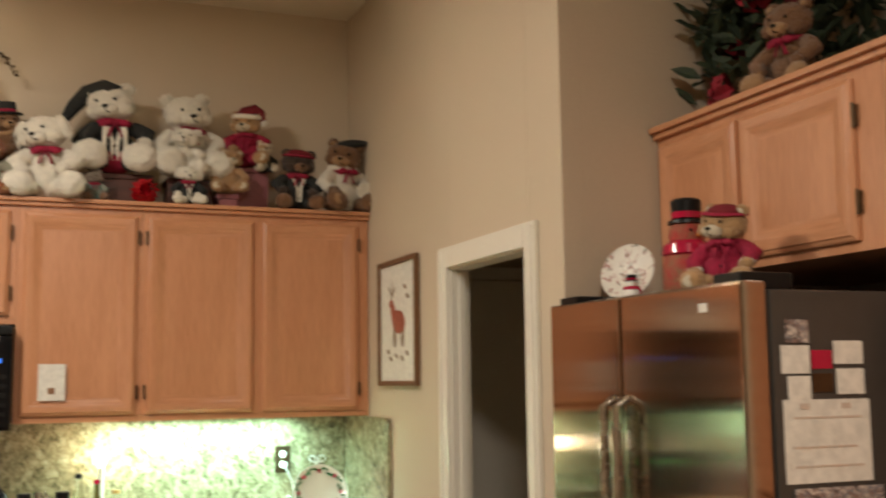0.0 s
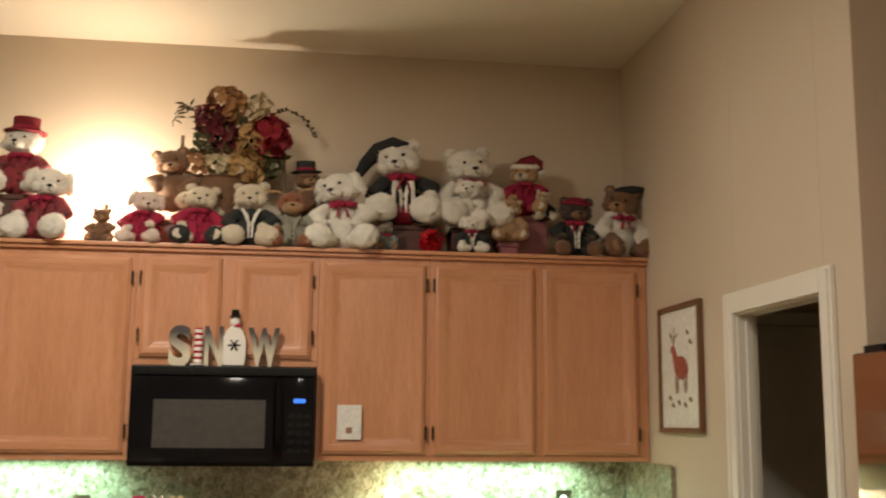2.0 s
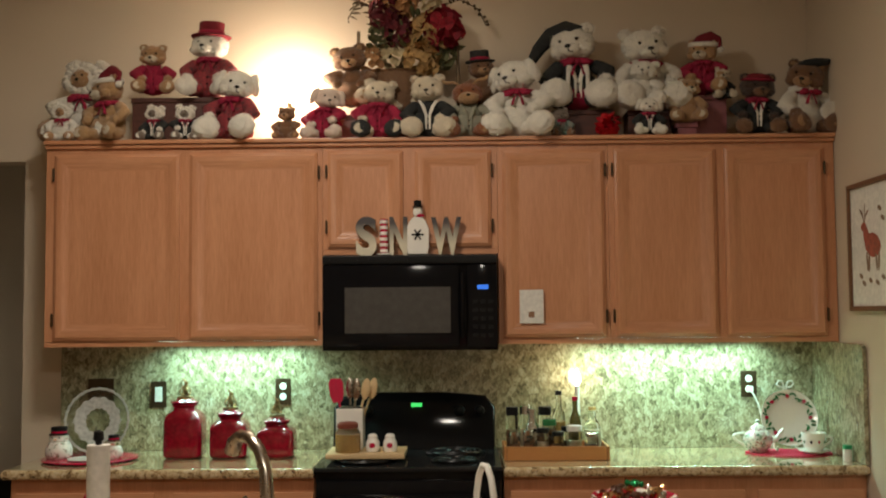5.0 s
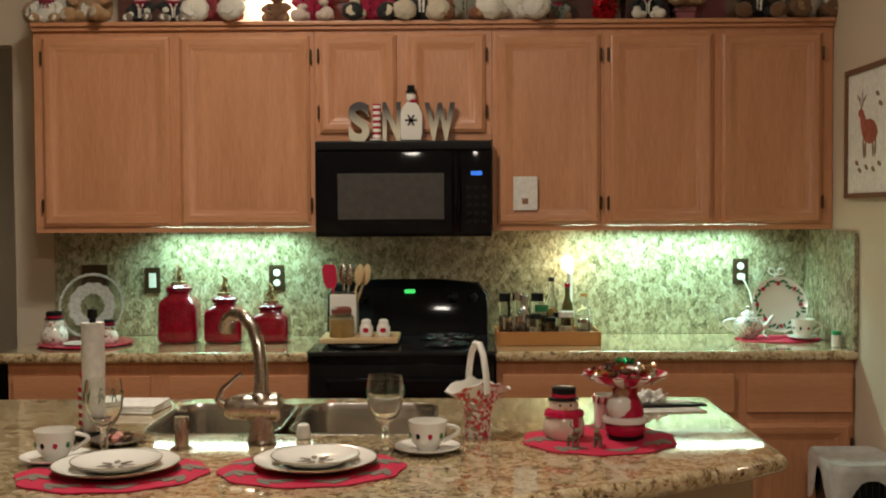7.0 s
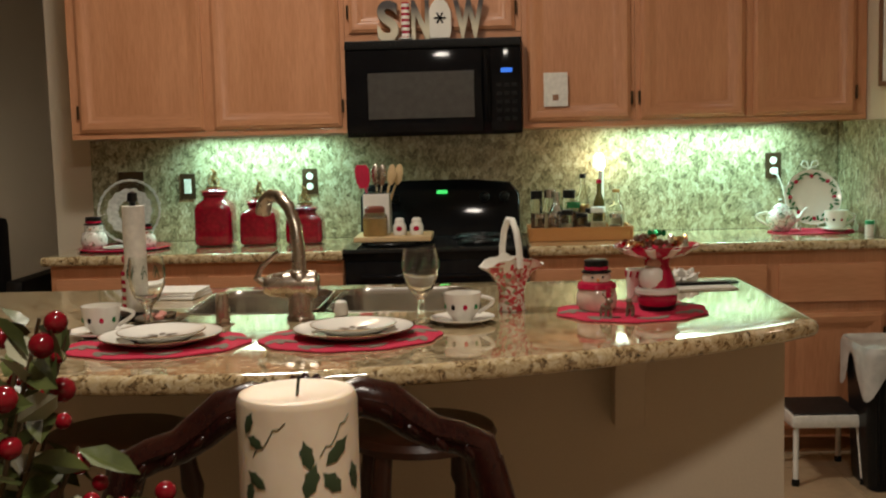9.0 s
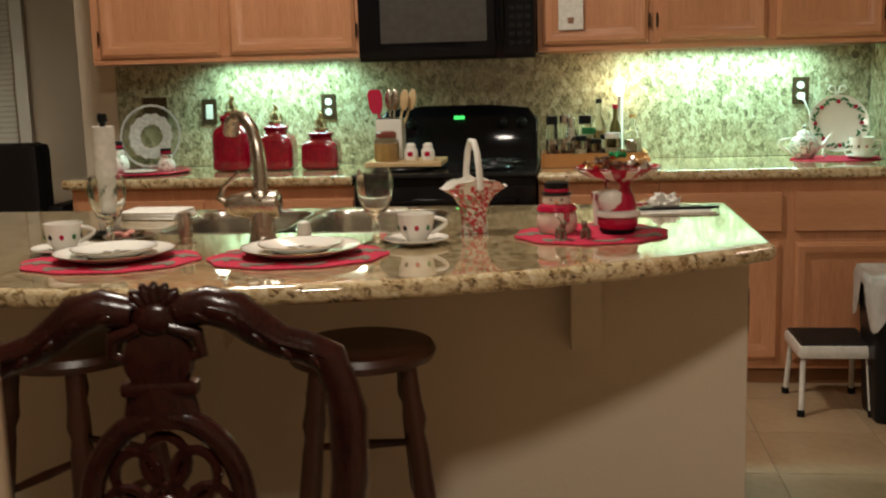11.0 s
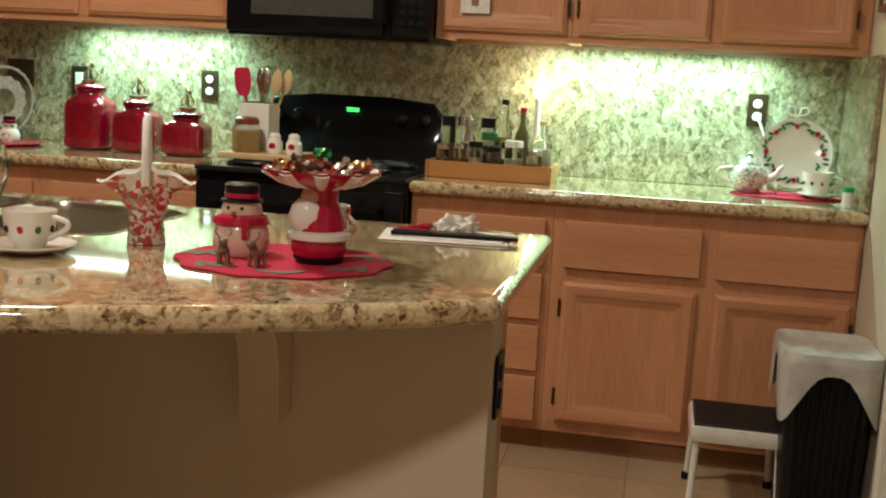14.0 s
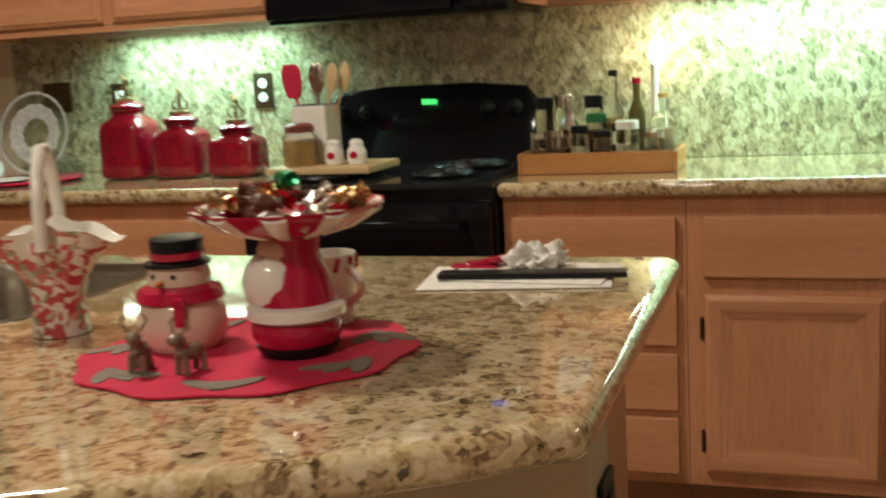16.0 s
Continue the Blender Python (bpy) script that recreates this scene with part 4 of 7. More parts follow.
nt_.links.new(ramp.outputs[0], nt_.nodes["Principled BSDF"].inputs["Base Color"])


def letter(ch, x, h, w, material, label):
    cu = bpy.data.curves.new("letter", "FONT")
    cu.body, cu.align_x, cu.size, cu.extrude, cu.bevel_depth = ch, "CENTER", h / 0.70, 0.010, 0.003
    cu.offset = 0.006
    tmp = bpy.data.objects.new("tmp", cu)
    scene.collection.objects.link(tmp)
    me = bpy.data.meshes.new_from_object(tmp.evaluated_get(bpy.context.evaluated_depsgraph_get()))
    bpy.data.objects.remove(tmp)
    me.materials.clear()
    me.materials.append(material)
    ob = new("letter_sign", me)
    ob.matrix_world = pose(x, -0.372, 1.789, 90, 0, 0)
    xs = [v.co.x for v in me.vertices]
    for v in me.vertices:
        v.co.x = (v.co.x - (min(xs) + max(xs)) / 2) * w / (max(xs) - min(xs))
    tagged(ob, label, "letter", "letters that spell SNOW")
    return ob


letter("S", -0.190, 0.158, 0.092, FROST, "grey and cream wooden letter S on the microwave")
letter("N", -0.050, 0.158, 0.078, FROST, "grey and cream wooden letter N on the microwave")
letter("W", 0.158, 0.155, 0.132, FROST, "grey and cream wooden letter W on the microwave")
bm = bmesh.new()
tube(bm, [(0, 0, 0.0), (0, 0, 0.155)], 0.017, 12)
for i in range(6):
    lathe(bm, [(0.0175, 0.01 + i * 0.025), (0.0185, 0.014 + i * 0.025), (0.0185, 0.02 + i * 0.025), (0.0175, 0.024 + i * 0.025)], seg=12, mi=1)
lathe(bm, [(0.030, 0.0), (0.030, 0.006), (0.0, 0.006)], seg=16, mi=1)
solid("candy_cane_figure", bm, [REDGLOSS, CHINA], "small red and white figure between the letters", "figurine", (-0.113, -0.385, 1.787))
bm = bmesh.new()
prism(bm, [(-0.042, 0), (0.042, 0), (0.049, 0.03), (0.049, 0.11), (0.035, 0.145), (0.018, 0.163), (-0.018, 0.163), (-0.035, 0.145), (-0.049, 0.11), (-0.049, 0.03)], -0.011, 0.011, bev=0.004, m=pose(0, 0, 0, 90))
ell(bm, (0, 0, 0.185), (0.022, 0.016, 0.026), 0)
lathe(bm, [(0.024, 0.205), (0.024, 0.209), (0.016, 0.210), (0.017, 0.235), (0.0, 0.235)], seg=14, mi=1)
for k in range(3):
    box(bm, -0.026, 0.026, -0.0135, -0.0115, -0.0035, 0.0035, mi=1, m=pose(0, 0, 0.085) @ Matrix.Rotation(radians(60 * k), 4, "Y"))
ell(bm, (0.012, -0.012, 0.168), (0.02, 0.006, 0.008), 2, 1)
solid("snowman_letter", bm, [CHINA, BLACKM, REDGLOSS], "cream snowman board with a snowflake as the letter O", "figurine", (0.034, -0.372, 1.788))


# ---- counter left of the range ----
def canister(x, y, w, h):
    c = thing("glass_canister", (x, y, CZ + 0.001), "ruby red glass canister with an antique gold finial lid", "canister", "red canisters")
    r = w / 2
    bm = bmesh.new()
    rows = []
    for k, z in ((0.80, 0.0), (0.93, 0.004), (1.0, 0.014), (1.0, h * 0.30), (0.985, h * 0.62), (0.97, h * 0.70), (0.90, h * 0.78), (0.72, h * 0.86), (0.60, h * 0.89), (0.58, h * 0.93), (0.66, h * 0.955), (0.68, h * 0.975), (0.60, h)):
        e = 0.42 if k > 0.75 else 0.8
        rows.append([bm.verts.new((r * k * math.copysign(abs(math.cos(a)) ** e, math.cos(a)), r * k * math.copysign(abs(math.sin(a)) ** e, math.sin(a)), z)) for a in [2 * math.pi * (i + 0.5) / 32 for i in range(32)]])
    for p, q in zip(rows, rows[1:]):
        for i in range(32):
            bm.faces.new((p[i], p[(i + 1) % 32], q[(i + 1) % 32], q[i]))
    bm.faces.new(list(reversed(rows[0])))
    bm.faces.new(rows[-1])
    part("jar", bm, RUBYRED, c)
    bm = bmesh.new()
    lathe(bm, [(r * 0.70, h + 0.0005), (r * 0.74, h + 0.005), (r * 0.70, h + 0.010), (r * 0.46, h + 0.016), (r * 0.40, h + 0.024), (r * 0.15, h + 0.030), (0, h + 0.031)], seg=24)
    ld = part("lid", bm, RUBYRED, c)
    bm = bmesh.new()
    zz = h + 0.028
    lathe(bm, [(r * 0.42, -0.006), (r * 0.40, 0.003), (r * 0.18, 0.007), (0.006, 0.012)], (0, 0, zz), 16)
    for k in range(4):
        a = 2 * math.pi * k / 4 + 0.6
        tube(bm, [(0, 0, zz + 0.006), (0.022 * math.cos(a), 0.022 * math.sin(a), zz + 0.014), (0.025 * math.cos(a), 0.025 * math.sin(a), zz + 0.030), (0.010 * math.cos(a), 0.010 * math.sin(a), zz + 0.044), (0.014 * math.cos(a), 0.014 * math.sin(a), zz + 0.052)], [0.003, 0.005, 0.0045, 0.003, 0.004], 6)
    ell(bm, (0, 0, zz + 0.030), (0.007, 0.007, 0.022))
    ell(bm, (0.004, 0, zz + 0.060), (0.010, 0.006, 0.012))
    tube(bm, [(0.004, 0, zz + 0.06), (-0.006, 0, zz + 0.076), (-0.016, 0, zz + 0.084)], [0.006, 0.004, 0.001], 6)
    part("finial", bm, GOLD, ld)


RUBYRED = mat("ruby pressed glass", (0.37, 0.005, 0.026), (0.18, 0.002, 0.012), 0.06, 9, 0.08, coat=0.6)
RUBYRED.node_tree.nodes["Principled BSDF"].inputs["Transmission Weight"].default_value = 0.2
canister(-1.008, -0.255, 0.172, 0.236)
canister(-0.806, -0.255, 0.168, 0.186)
canister(-0.600, -0.255, 0.168, 0.152)


def oval(rx, ry, n=40, lobes=0, depth=0.0):
    return [(rx * math.cos(a) * (1 + depth * math.cos(lobes * a)), ry * math.sin(a) * (1 + depth * math.cos(lobes * a))) for a in [2 * math.pi * i / n for i in range(n)]]


def mat_on(name, place, rx, ry, label, sprigs=6, lobes=0, depth=0.0, turn=0):
    t = thing(name, place, label, "placemat", "red placemats", turn)
    bm = bmesh.new()
    prism(bm, oval(rx, ry, 64 if lobes else 40, lobes, depth), 0, 0.004, bev=0.0012, seg=1)
    part("cloth", bm, RED, t)
    for k in range(sprigs):
        a = 2 * math.pi * (k + 0.3) / sprigs
        bm = bmesh.new()
        for j in range(3):
            prism(bm, oval(0.030, 0.010, 12), 0.0041, 0.0050 + 0.0005 * j, m=pose(rx * 0.80 * math.cos(a) + 0.018 * (j - 1), ry * 0.80 * math.sin(a), 0, 0, 0, math.degrees(a) + 90 + (j - 1) * 35))
        part("sprig", bm, GREYGREEN, t)
    return t


def snowman(name, place, h, label, hat=True, scarf=True, body=None, fat=0.335):
    """A squat painted snowman in one mesh."""
    bm = bmesh.new()
    r = h * fat
    lathe(bm, [(0.0, 0.0), (r * 0.8, 0.0), (r * 0.98, h * 0.10), (r, h * 0.28), (r * 0.86, h * 0.46), (r * 0.66, h * 0.52), (r * 0.72, h * 0.62), (r * 0.62, h * 0.76), (0.0, h * 0.80)], seg=24)
    if scarf:
        lathe(bm, [(r * 0.84, h * 0.41), (r * 1.0, h * 0.44), (r * 0.92, h * 0.53), (r * 0.70, h * 0.57)], seg=24, mi=1, wave=0.02, lobes=7)
        box(bm, r * 0.35, r * 0.62, -r * 0.95, -r * 0.80, h * 0.25, h * 0.5, mi=1, bev=0.003)
    if hat:
        lathe(bm, [(r * 0.60, h * 0.725), (r * 0.74, h * 0.735), (r * 0.72, h * 0.765), (r * 0.56, h * 0.775), (r * 0.59, h * 0.88), (r * 0.60, h * 0.965), (r * 0.50, h * 0.985), (0.0, h * 0.985)], seg=20, mi=2)
        lathe(bm, [(r * 0.56, h * 0.785), (r * 0.60, h * 0.79), (r * 0.61, h * 0.85), (r * 0.57, h * 0.855)], seg=20, mi=1)
    for x in (-0.25, 0.25):
        ell(bm, (x * r, -r * 0.64, h * 0.66), r * 0.07, 2, 1)
    ell(bm, (0, -r * 0.78, h * 0.61), (r * 0.08, r * 0.22, r * 0.08), 3, 1)
    return solid(name, bm, [body or CHINA, REDGLOSS, BLACKM, mat("orange nose paint", (0.6, 0.2, 0.03), None, 0.4, 20, 0)], label, "snowman", place)


bm = bmesh.new()
lathe(bm, [(0.0, 0.0), (0.19, 0.0), (0.205, 0.008), (0.20, 0.012), (0.0, 0.008)], seg=40)
tr = solid("red_tray", bm, REDGLOSS, "round red tray on the granite counter", "tray", (-1.40, -0.34, CZ + 0.001))
snowman("snowman_jar", (-1.53, -0.36, CZ + 0.012), 0.138, "squat white snowman jar with a black hat", body=FLORAL2, scarf=False, fat=0.42)
snowman("snowman_shaker", (-1.285, -0.38, CZ + 0.012), 0.104, "small white snowman shaker with a black hat", body=FLORAL2, scarf=False, fat=0.38)
PRESSED = glass("pressed clear glass", (0.90, 0.96, 0.90), 0.12)
sg = thing("display_plate", (-1.40, -0.24, CZ + 0.012), "clear glass plate with a frosted rim on a stand", "plate")
bm = bmesh.new()
lathe(bm, [(0.0, 0.0), (0.085, 0.004), (0.090, 0.008), (0.14, 0.022), (0.143, 0.020), (0.092, 0.003), (0.085, -0.002), (0.0, -0.005)], seg=40, m=pose(0, 0, 0.148, 78))
part("plate", bm, PRESSED, sg)
bm = bmesh.new()
lathe(bm, [(0.134, 0.0195), (0.140, 0.0230), (0.146, 0.0225), (0.144, 0.0185)], seg=84, cap=False, wave=0.012, lobes=28, m=pose(0, 0, 0.148, 78))
part("scalloped_rim", bm, FROSTED, sg)
bm = bmesh.new()
lathe(bm, [(0.054, 0.0035), (0.104, 0.0140), (0.104, 0.0160), (0.054, 0.0065)], seg=84, cap=False, wave=0.035, lobes=14, m=pose(0, 0, 0.148, 78))
part("frosted_band", bm, FROSTED, sg)
bm = bmesh.new()
for s in (-1, 1):
    tube(bm, [(s * 0.05, -0.035, 0.012), (s * 0.05, -0.035, 0.0), (s * 0.05, 0.05, 0.003), (s * 0.02, 0.04, 0.12)], 0.003, 6)
part("stand", bm, BRONZE, sg)
bm = bmesh.new()
lathe(bm, [(0, 0), (0.05, 0.0), (0.075, 0.006), (0.074, 0.009), (0, 0.005)], seg=28)
solid("small_dish", bm, CHINA, "small white china dish on the red tray", "dish", (-1.39, -0.43, CZ + 0.012))

# board with crock, candle jar and shakers, on the range
RT = 0.929
bm = bmesh.new()
box(bm, -0.165, 0.165, -0.13, 0.13, 0, 0.022, bev=0.006)
solid("cutting_board", bm, BOARD, "pale wooden board lying on the range burners", "cutting board", (-0.185, -0.42, RT))
cr = thing("utensil_crock", (-0.262, -0.36, RT + 0.023), "white square crock full of cooking utensils", "utensil holder")
bm = bmesh.new()
box(bm, -0.058, 0.058, -0.058, 0.058, 0.0, 0.175, bev=0.008)
box(bm, -0.050, 0.050, -0.050, 0.050, 0.172, 0.178, mi=1)
part("crock", bm, [CHINA, BLACKM], cr)
for x, y, tx, kind in ((-0.028, -0.03, -0.05, "spatula"), (0.0, 0.02, -0.01, "spoon"), (0.028, -0.01, 0.07, "wood"), (0.01, -0.02, 0.03, "spoon"), (0.04, 0.02, 0.10, "wood")):
    bm = bmesh.new()
    top = 0.305
    tube(bm, [(x, y, 0.10), (x + tx * 0.4, y, 0.21)], 0.005, 8)
    if kind == "spatula":
        prism(bm, [(-0.018, 0.0), (0.018, 0.0), (0.030, 0.03), (0.032, 0.08), (0.024, 0.10), (-0.02, 0.104), (-0.031, 0.085), (-0.03, 0.03)], -0.005, 0.005, bev=0.003, m=pose(x + tx * 0.5, y, 0.20, 90, 0, 0) @ Matrix.Rotation(radians(6), 4, "Z"))
    else:
        ell(bm, (x + tx * 0.55, y, 0.255), (0.020, 0.007, 0.048), 0, 2, (0, math.degrees(tx * 1.5), 0))
    part("utensil", bm, RED if kind == "spatula" else (NICKEL if kind == "spoon" else BOARD), cr, "red silicone spatula" if kind == "spatula" else "")
cj = thing("jar_candle", (-0.262, -0.485, RT + 0.023), "amber candle in a glass jar with a brown lid", "candle")
bm = bmesh.new()
lathe(bm, [(0.0, 0.0), (0.046, 0.0), (0.05, 0.01), (0.05, 0.075), (0.0, 0.076)], seg=24)
part("wax", bm, AMBER, cj)
bm = bmesh.new()
lathe(bm, [(0.0505, 0.0), (0.0525, 0.004), (0.0525, 0.085), (0.040, 0.10), (0.040, 0.104)], seg=24)
part("glass", bm, CLEAR, cj)
bm = bmesh.new()
lathe(bm, [(0.044, 0.100), (0.044, 0.118), (0.034, 0.126), (0.0, 0.128)], seg=24)
part("lid", bm, mat("russet lid", (0.20, 0.05, 0.03), None, 0.4, 20, 0.05), cj)
for x in (-0.158, -0.085):
    sh = thing("shaker", (x, -0.475, RT + 0.023), "white china shaker with a red pattern", "shaker", "salt and pepper shakers")
    bm = bmesh.new()
    lathe(bm, [(0.0, 0.0), (0.026, 0.0), (0.030, 0.015), (0.029, 0.04), (0.020, 0.055), (0.020, 0.058)], seg=20)
    part("jar", bm, CHINA, sh)
    bm = bmesh.new()
    lathe(bm, [(0.021, 0.058), (0.021, 0.066), (0.013, 0.074), (0.0, 0.075)], seg=20)
    part("cap", bm, CHINA, sh)
    bm = bmesh.new()
    ell(bm, (0, -0.0275, 0.028), (0.013, 0.005, 0.012), 0, 2)
    part("motif", bm, REDGLOSS, sh)

# ---- counter right of the range ----
tr = thing("spice_tray", (0.62, -0.33, CZ + 0.001), "orange pine tray crowded with spice bottles", "tray")
bm = bmesh.new()
box(bm, -0.212, 0.212, -0.105, 0.105, 0, 0.010)
part("base", bm, PINE, tr)
for b in ((-0.212, 0.212, -0.117, -0.106), (-0.212, 0.212, 0.106, 0.117), (-0.224, -0.213, -0.117, 0.117), (0.213, 0.224, -0.117, 0.117)):
    bm = bmesh.new()
    box(bm, *b, 0, 0.058, bev=0.002)
    part("side", bm, PINE, tr)


def bottle(x, y, r, h, neck, body, cap, label, fill=None):
    b = thing("spice_bottle", (x, y, CZ + 0.012), label, "bottle", "bottles in the tray")
    bm = bmesh.new()
    if neck < 0.6:
        lathe(bm, [(0, 0), (r * 0.95, 0), (r, 0.005), (r, h * 0.55), (r * 0.9, h * 0.62), (r * neck, h * 0.75), (r * neck, h * 0.93)], seg=16)
    else:
        lathe(bm, [(0, 0), (r * 0.95, 0), (r, 0.005), (r, h * 0.72), (r * neck, h * 0.80), (r * neck, h * 0.84)], seg=16)
    part("glass", bm, body, b)
    if fill:
        bm = bmesh.new()
        lathe(bm, [(0, 0.004), (r * 0.88, 0.004), (r * 0.88, h * 0.5), (0, h * 0.5)], seg=16)
        part("contents", bm, fill, b)
    bm = bmesh.new()
    z0 = h * (0.93 if neck < 0.6 else 0.82)
    q = r * max(neck, 0.42) * 1.12
    lathe(bm, [(q, z0), (q, h * 0.985), (q * 0.9, h), (0, h)], seg=16)
    part("cap", bm, cap, b)


OLIVE = mat("olive oil glass", (0.12, 0.11, 0.03), None, 0.08, 10, 0, coat=0.5)
PALE = mat("pale spice", (0.62, 0.52, 0.34), None, 0.7, 60, 0.1)
for x, y, r, h, neck, body, cap, fill in ((0.44, -0.27, 0.026, 0.20, 0.9, CLEAR, BLACKM, SPICE), (0.50, -0.27, 0.026, 0.205, 0.9, CLEAR, CHROME, PALE), (0.525, -0.32, 0.030, 0.195, 0.5, CHROME, CHROME, None), (0.585, -0.26, 0.028, 0.20, 0.9, CLEAR, BLACKM, SPICE), (0.60, -0.31, 0.030, 0.15, 0.9, CLEAR, GREEN, SPICE), (0.645, -0.27, 0.030, 0.27, 0.38, CLEAR, BLACKM, AMBER), (0.715, -0.29, 0.026, 0.245, 0.4, OLIVE, REDGLOSS, None), (0.79, -0.29, 0.036, 0.20, 0.42, CLEAR, AMBER, PALE), (0.445, -0.385, 0.024, 0.105, 0.9, CLEAR, CHROME, SPICE), (0.505, -0.39, 0.024, 0.11, 0.9, CLEAR, CHROME, SPICE), (0.565, -0.385, 0.026, 0.12, 0.9, CLEAR, BLACKM, PALE), (0.63, -0.39, 0.026, 0.105, 0.9, CLEAR, BLACKM, SPICE), (0.70, -0.385, 0.033, 0.13, 0.9, CLEAR, WHITEM, PALE), (0.775, -0.39, 0.028, 0.10, 0.9, CLEAR, CHROME, SPICE), (0.67, -0.335, 0.022, 0.12, 0.9, CLEAR, BLACKM, SPICE)):
    bottle(x, y, r, h, neck, body, cap, "spice or oil bottle standing in a pine tray", fill)
cl = thing("electric_candle", (0.745, -0.11, CZ + 0.001), "electric candle lamp with a lit flame bulb", "lamp")
bm = bmesh.new()
lathe(bm, [(0.0, 0.0), (0.05, 0.0), (0.048, 0.01), (0.014, 0.018), (0.012, 0.03)], seg=20)
part("base", bm, GOLD, cl)
bm = bmesh.new()
lathe(bm, [(0.011, 0.03), (0.011, 0.29), (0.0, 0.291)], seg=14)
part("sleeve", bm, CHINA, cl)
bm = bmesh.new()
lathe(bm, [(0.006, 0.292), (0.014, 0.312), (0.015, 0.328), (0.008, 0.352), (0.0, 0.368)], seg=14)
ob = part("bulb", bm, BULB, cl)
ob.visible_shadow = False

pl = mat_on("red_doily", (1.65, -0.26, CZ + 0.001), 0.185, 0.13, "scalloped red felt mat under the tea set", 0, 16, 0.03)
TEAWARE = granite("sprigged silver-green china", [(0.12, (0.05, 0.09, 0.05)), (0.28, (0.16, 0.24, 0.16)), (0.40, (0.62, 0.62, 0.55)), (0.62, (0.76, 0.74, 0.68)), (0.72, (0.30, 0.06, 0.06)), (0.9, (0.70, 0.69, 0.62))], 60, 0.08, 0.02)
tp = thing("teapot", (1.52, -0.25, CZ + 0.0055), "small china teapot with holly sprigs", "teapot")
bm = bmesh.new()
lathe(bm, [(0.0, 0.0), (0.035, 0.0), (0.040, 0.006), (0.062, 0.035), (0.066, 0.06), (0.052, 0.088), (0.030, 0.10), (0.028, 0.104)], seg=28)
part("body", bm, TEAWARE, tp)
bm = bmesh.new()
lathe(bm, [(0.036, 0.100), (0.030, 0.112), (0.012, 0.122), (0.006, 0.128), (0.011, 0.138), (0.0, 0.146)], seg=24)
part("lid", bm, TEAWARE, tp)
bm = bmesh.new()
tube(bm, arc((-0.055, 0, 0.085), (-0.05, 0, 0.025), 0.055, 11, (-1, 0, 0.25)), 0.006, 8)
part("handle", bm, CHINA, tp)
bm = bmesh.new()
tube(bm, [(0.055, 0, 0.045), (0.085, 0, 0.06), (0.10, 0, 0.085), (0.115, 0, 0.10)], [0.014, 0.011, 0.008, 0.007], 10)
part("spout", bm, CHINA, tp)
dp = thing("holly_plate", (1.675, -0.19, CZ + 0.0055), "white china plate with a holly wreath on a wire stand", "plate")
PR, PM = 0.125, pose(0, 0, 0.142, 76)
bm = bmesh.new()
lathe(bm, [(0.0, -0.004), (PR * 0.62, -0.004), (PR, 0.012), (PR, 0.016), (PR * 0.64, 0.002), (0.0, 0.002)], seg=44, m=PM)
part("plate", bm, CHINA, dp)
rng = random.Random(4)
for k in range(40):
    a = 2 * math.pi * k / 40
    r = PR * (0.80 + 0.09 * rng.uniform(-1, 1))
    red = k % 5 == 0
    bm = bmesh.new()
    prism(bm, oval(0.0105 if red else 0.0125, 0.0085 if red else 0.005, 8), 0.0105, 0.0132 + 0.00004 * k, m=PM @ pose(r * math.cos(a), r * math.sin(a), 0, 0, 0, rng.uniform(0, 180)))
    part("berry" if red else "holly_leaf", bm, REDGLOSS if red else GREEN, dp)
bm = bmesh.new()
tube(bm, [(-0.06, -0.035, 0.02), (-0.06, -0.03, 0.003), (-0.05, 0.07, 0.003), (-0.004, 0.045, 0.275), (-0.012, 0.04, 0.302), (-0.030, 0.04, 0.305), (-0.038, 0.04, 0.290), (-0.026, 0.04, 0.278), (0, 0.04, 0.274), (0.026, 0.04, 0.278), (0.038, 0.04, 0.290), (0.030, 0.04, 0.305), (0.012, 0.04, 0.302), (0.004, 0.045, 0.275), (0.05, 0.07, 0.003), (0.06, -0.03, 0.003), (0.06, -0.035, 0.02)], 0.004, 6)
part("stand", bm, WHITEM, dp)


def teacup(place, turn, label, group="", saucer=0.078, r=0.046, h=0.068, pattern=True):
    sc = thing("saucer", place, "white china saucer under a teacup", "saucer", group, turn)
    bm = bmesh.new()
    lathe(bm, [(0.0, 0.0), (saucer * 0.5, 0.0), (saucer * 0.62, 0.004), (saucer, 0.014), (saucer, 0.017), (saucer * 0.6, 0.008), (0.0, 0.006)], seg=32)
    part("dish", bm, CHINA, sc)
    cu = thing("teacup", (place[0], place[1], place[2] + 0.0065), label, "cup", group, turn)
    bm = bmesh.new()
    lathe(bm, [(0.0, 0.002), (r * 0.5, 0.0), (r * 0.55, 0.006), (r * 0.80, 0.02), (r * 0.94, h * 0.6), (r, h), (r * 0.95, h), (r * 0.88, h * 0.6), (r * 0.72, 0.024), (0.0, 0.012)], seg=28)
    part("bowl", bm, CHINA, cu)
    bm = bmesh.new()
    tube(bm, arc((r * 0.93, 0, h * 0.85), (r * 0.80, 0, h * 0.28), 0.034, 11, (1, 0, 0.2)), 0.005, 8)
    part("handle", bm, CHINA, cu)
    if pattern:
        for k in range(9):
            bm = bmesh.new()
            a = 2 * math.pi * k / 9
            ell(bm, (r * 0.925 * math.cos(a), r * 0.925 * math.sin(a), h * 0.55), (0.0035, 0.006, 0.008), 0, 1, (0, 0, math.degrees(a)))
            part("motif", bm, (BLACKM, REDGLOSS, GREEN)[k % 3], cu)


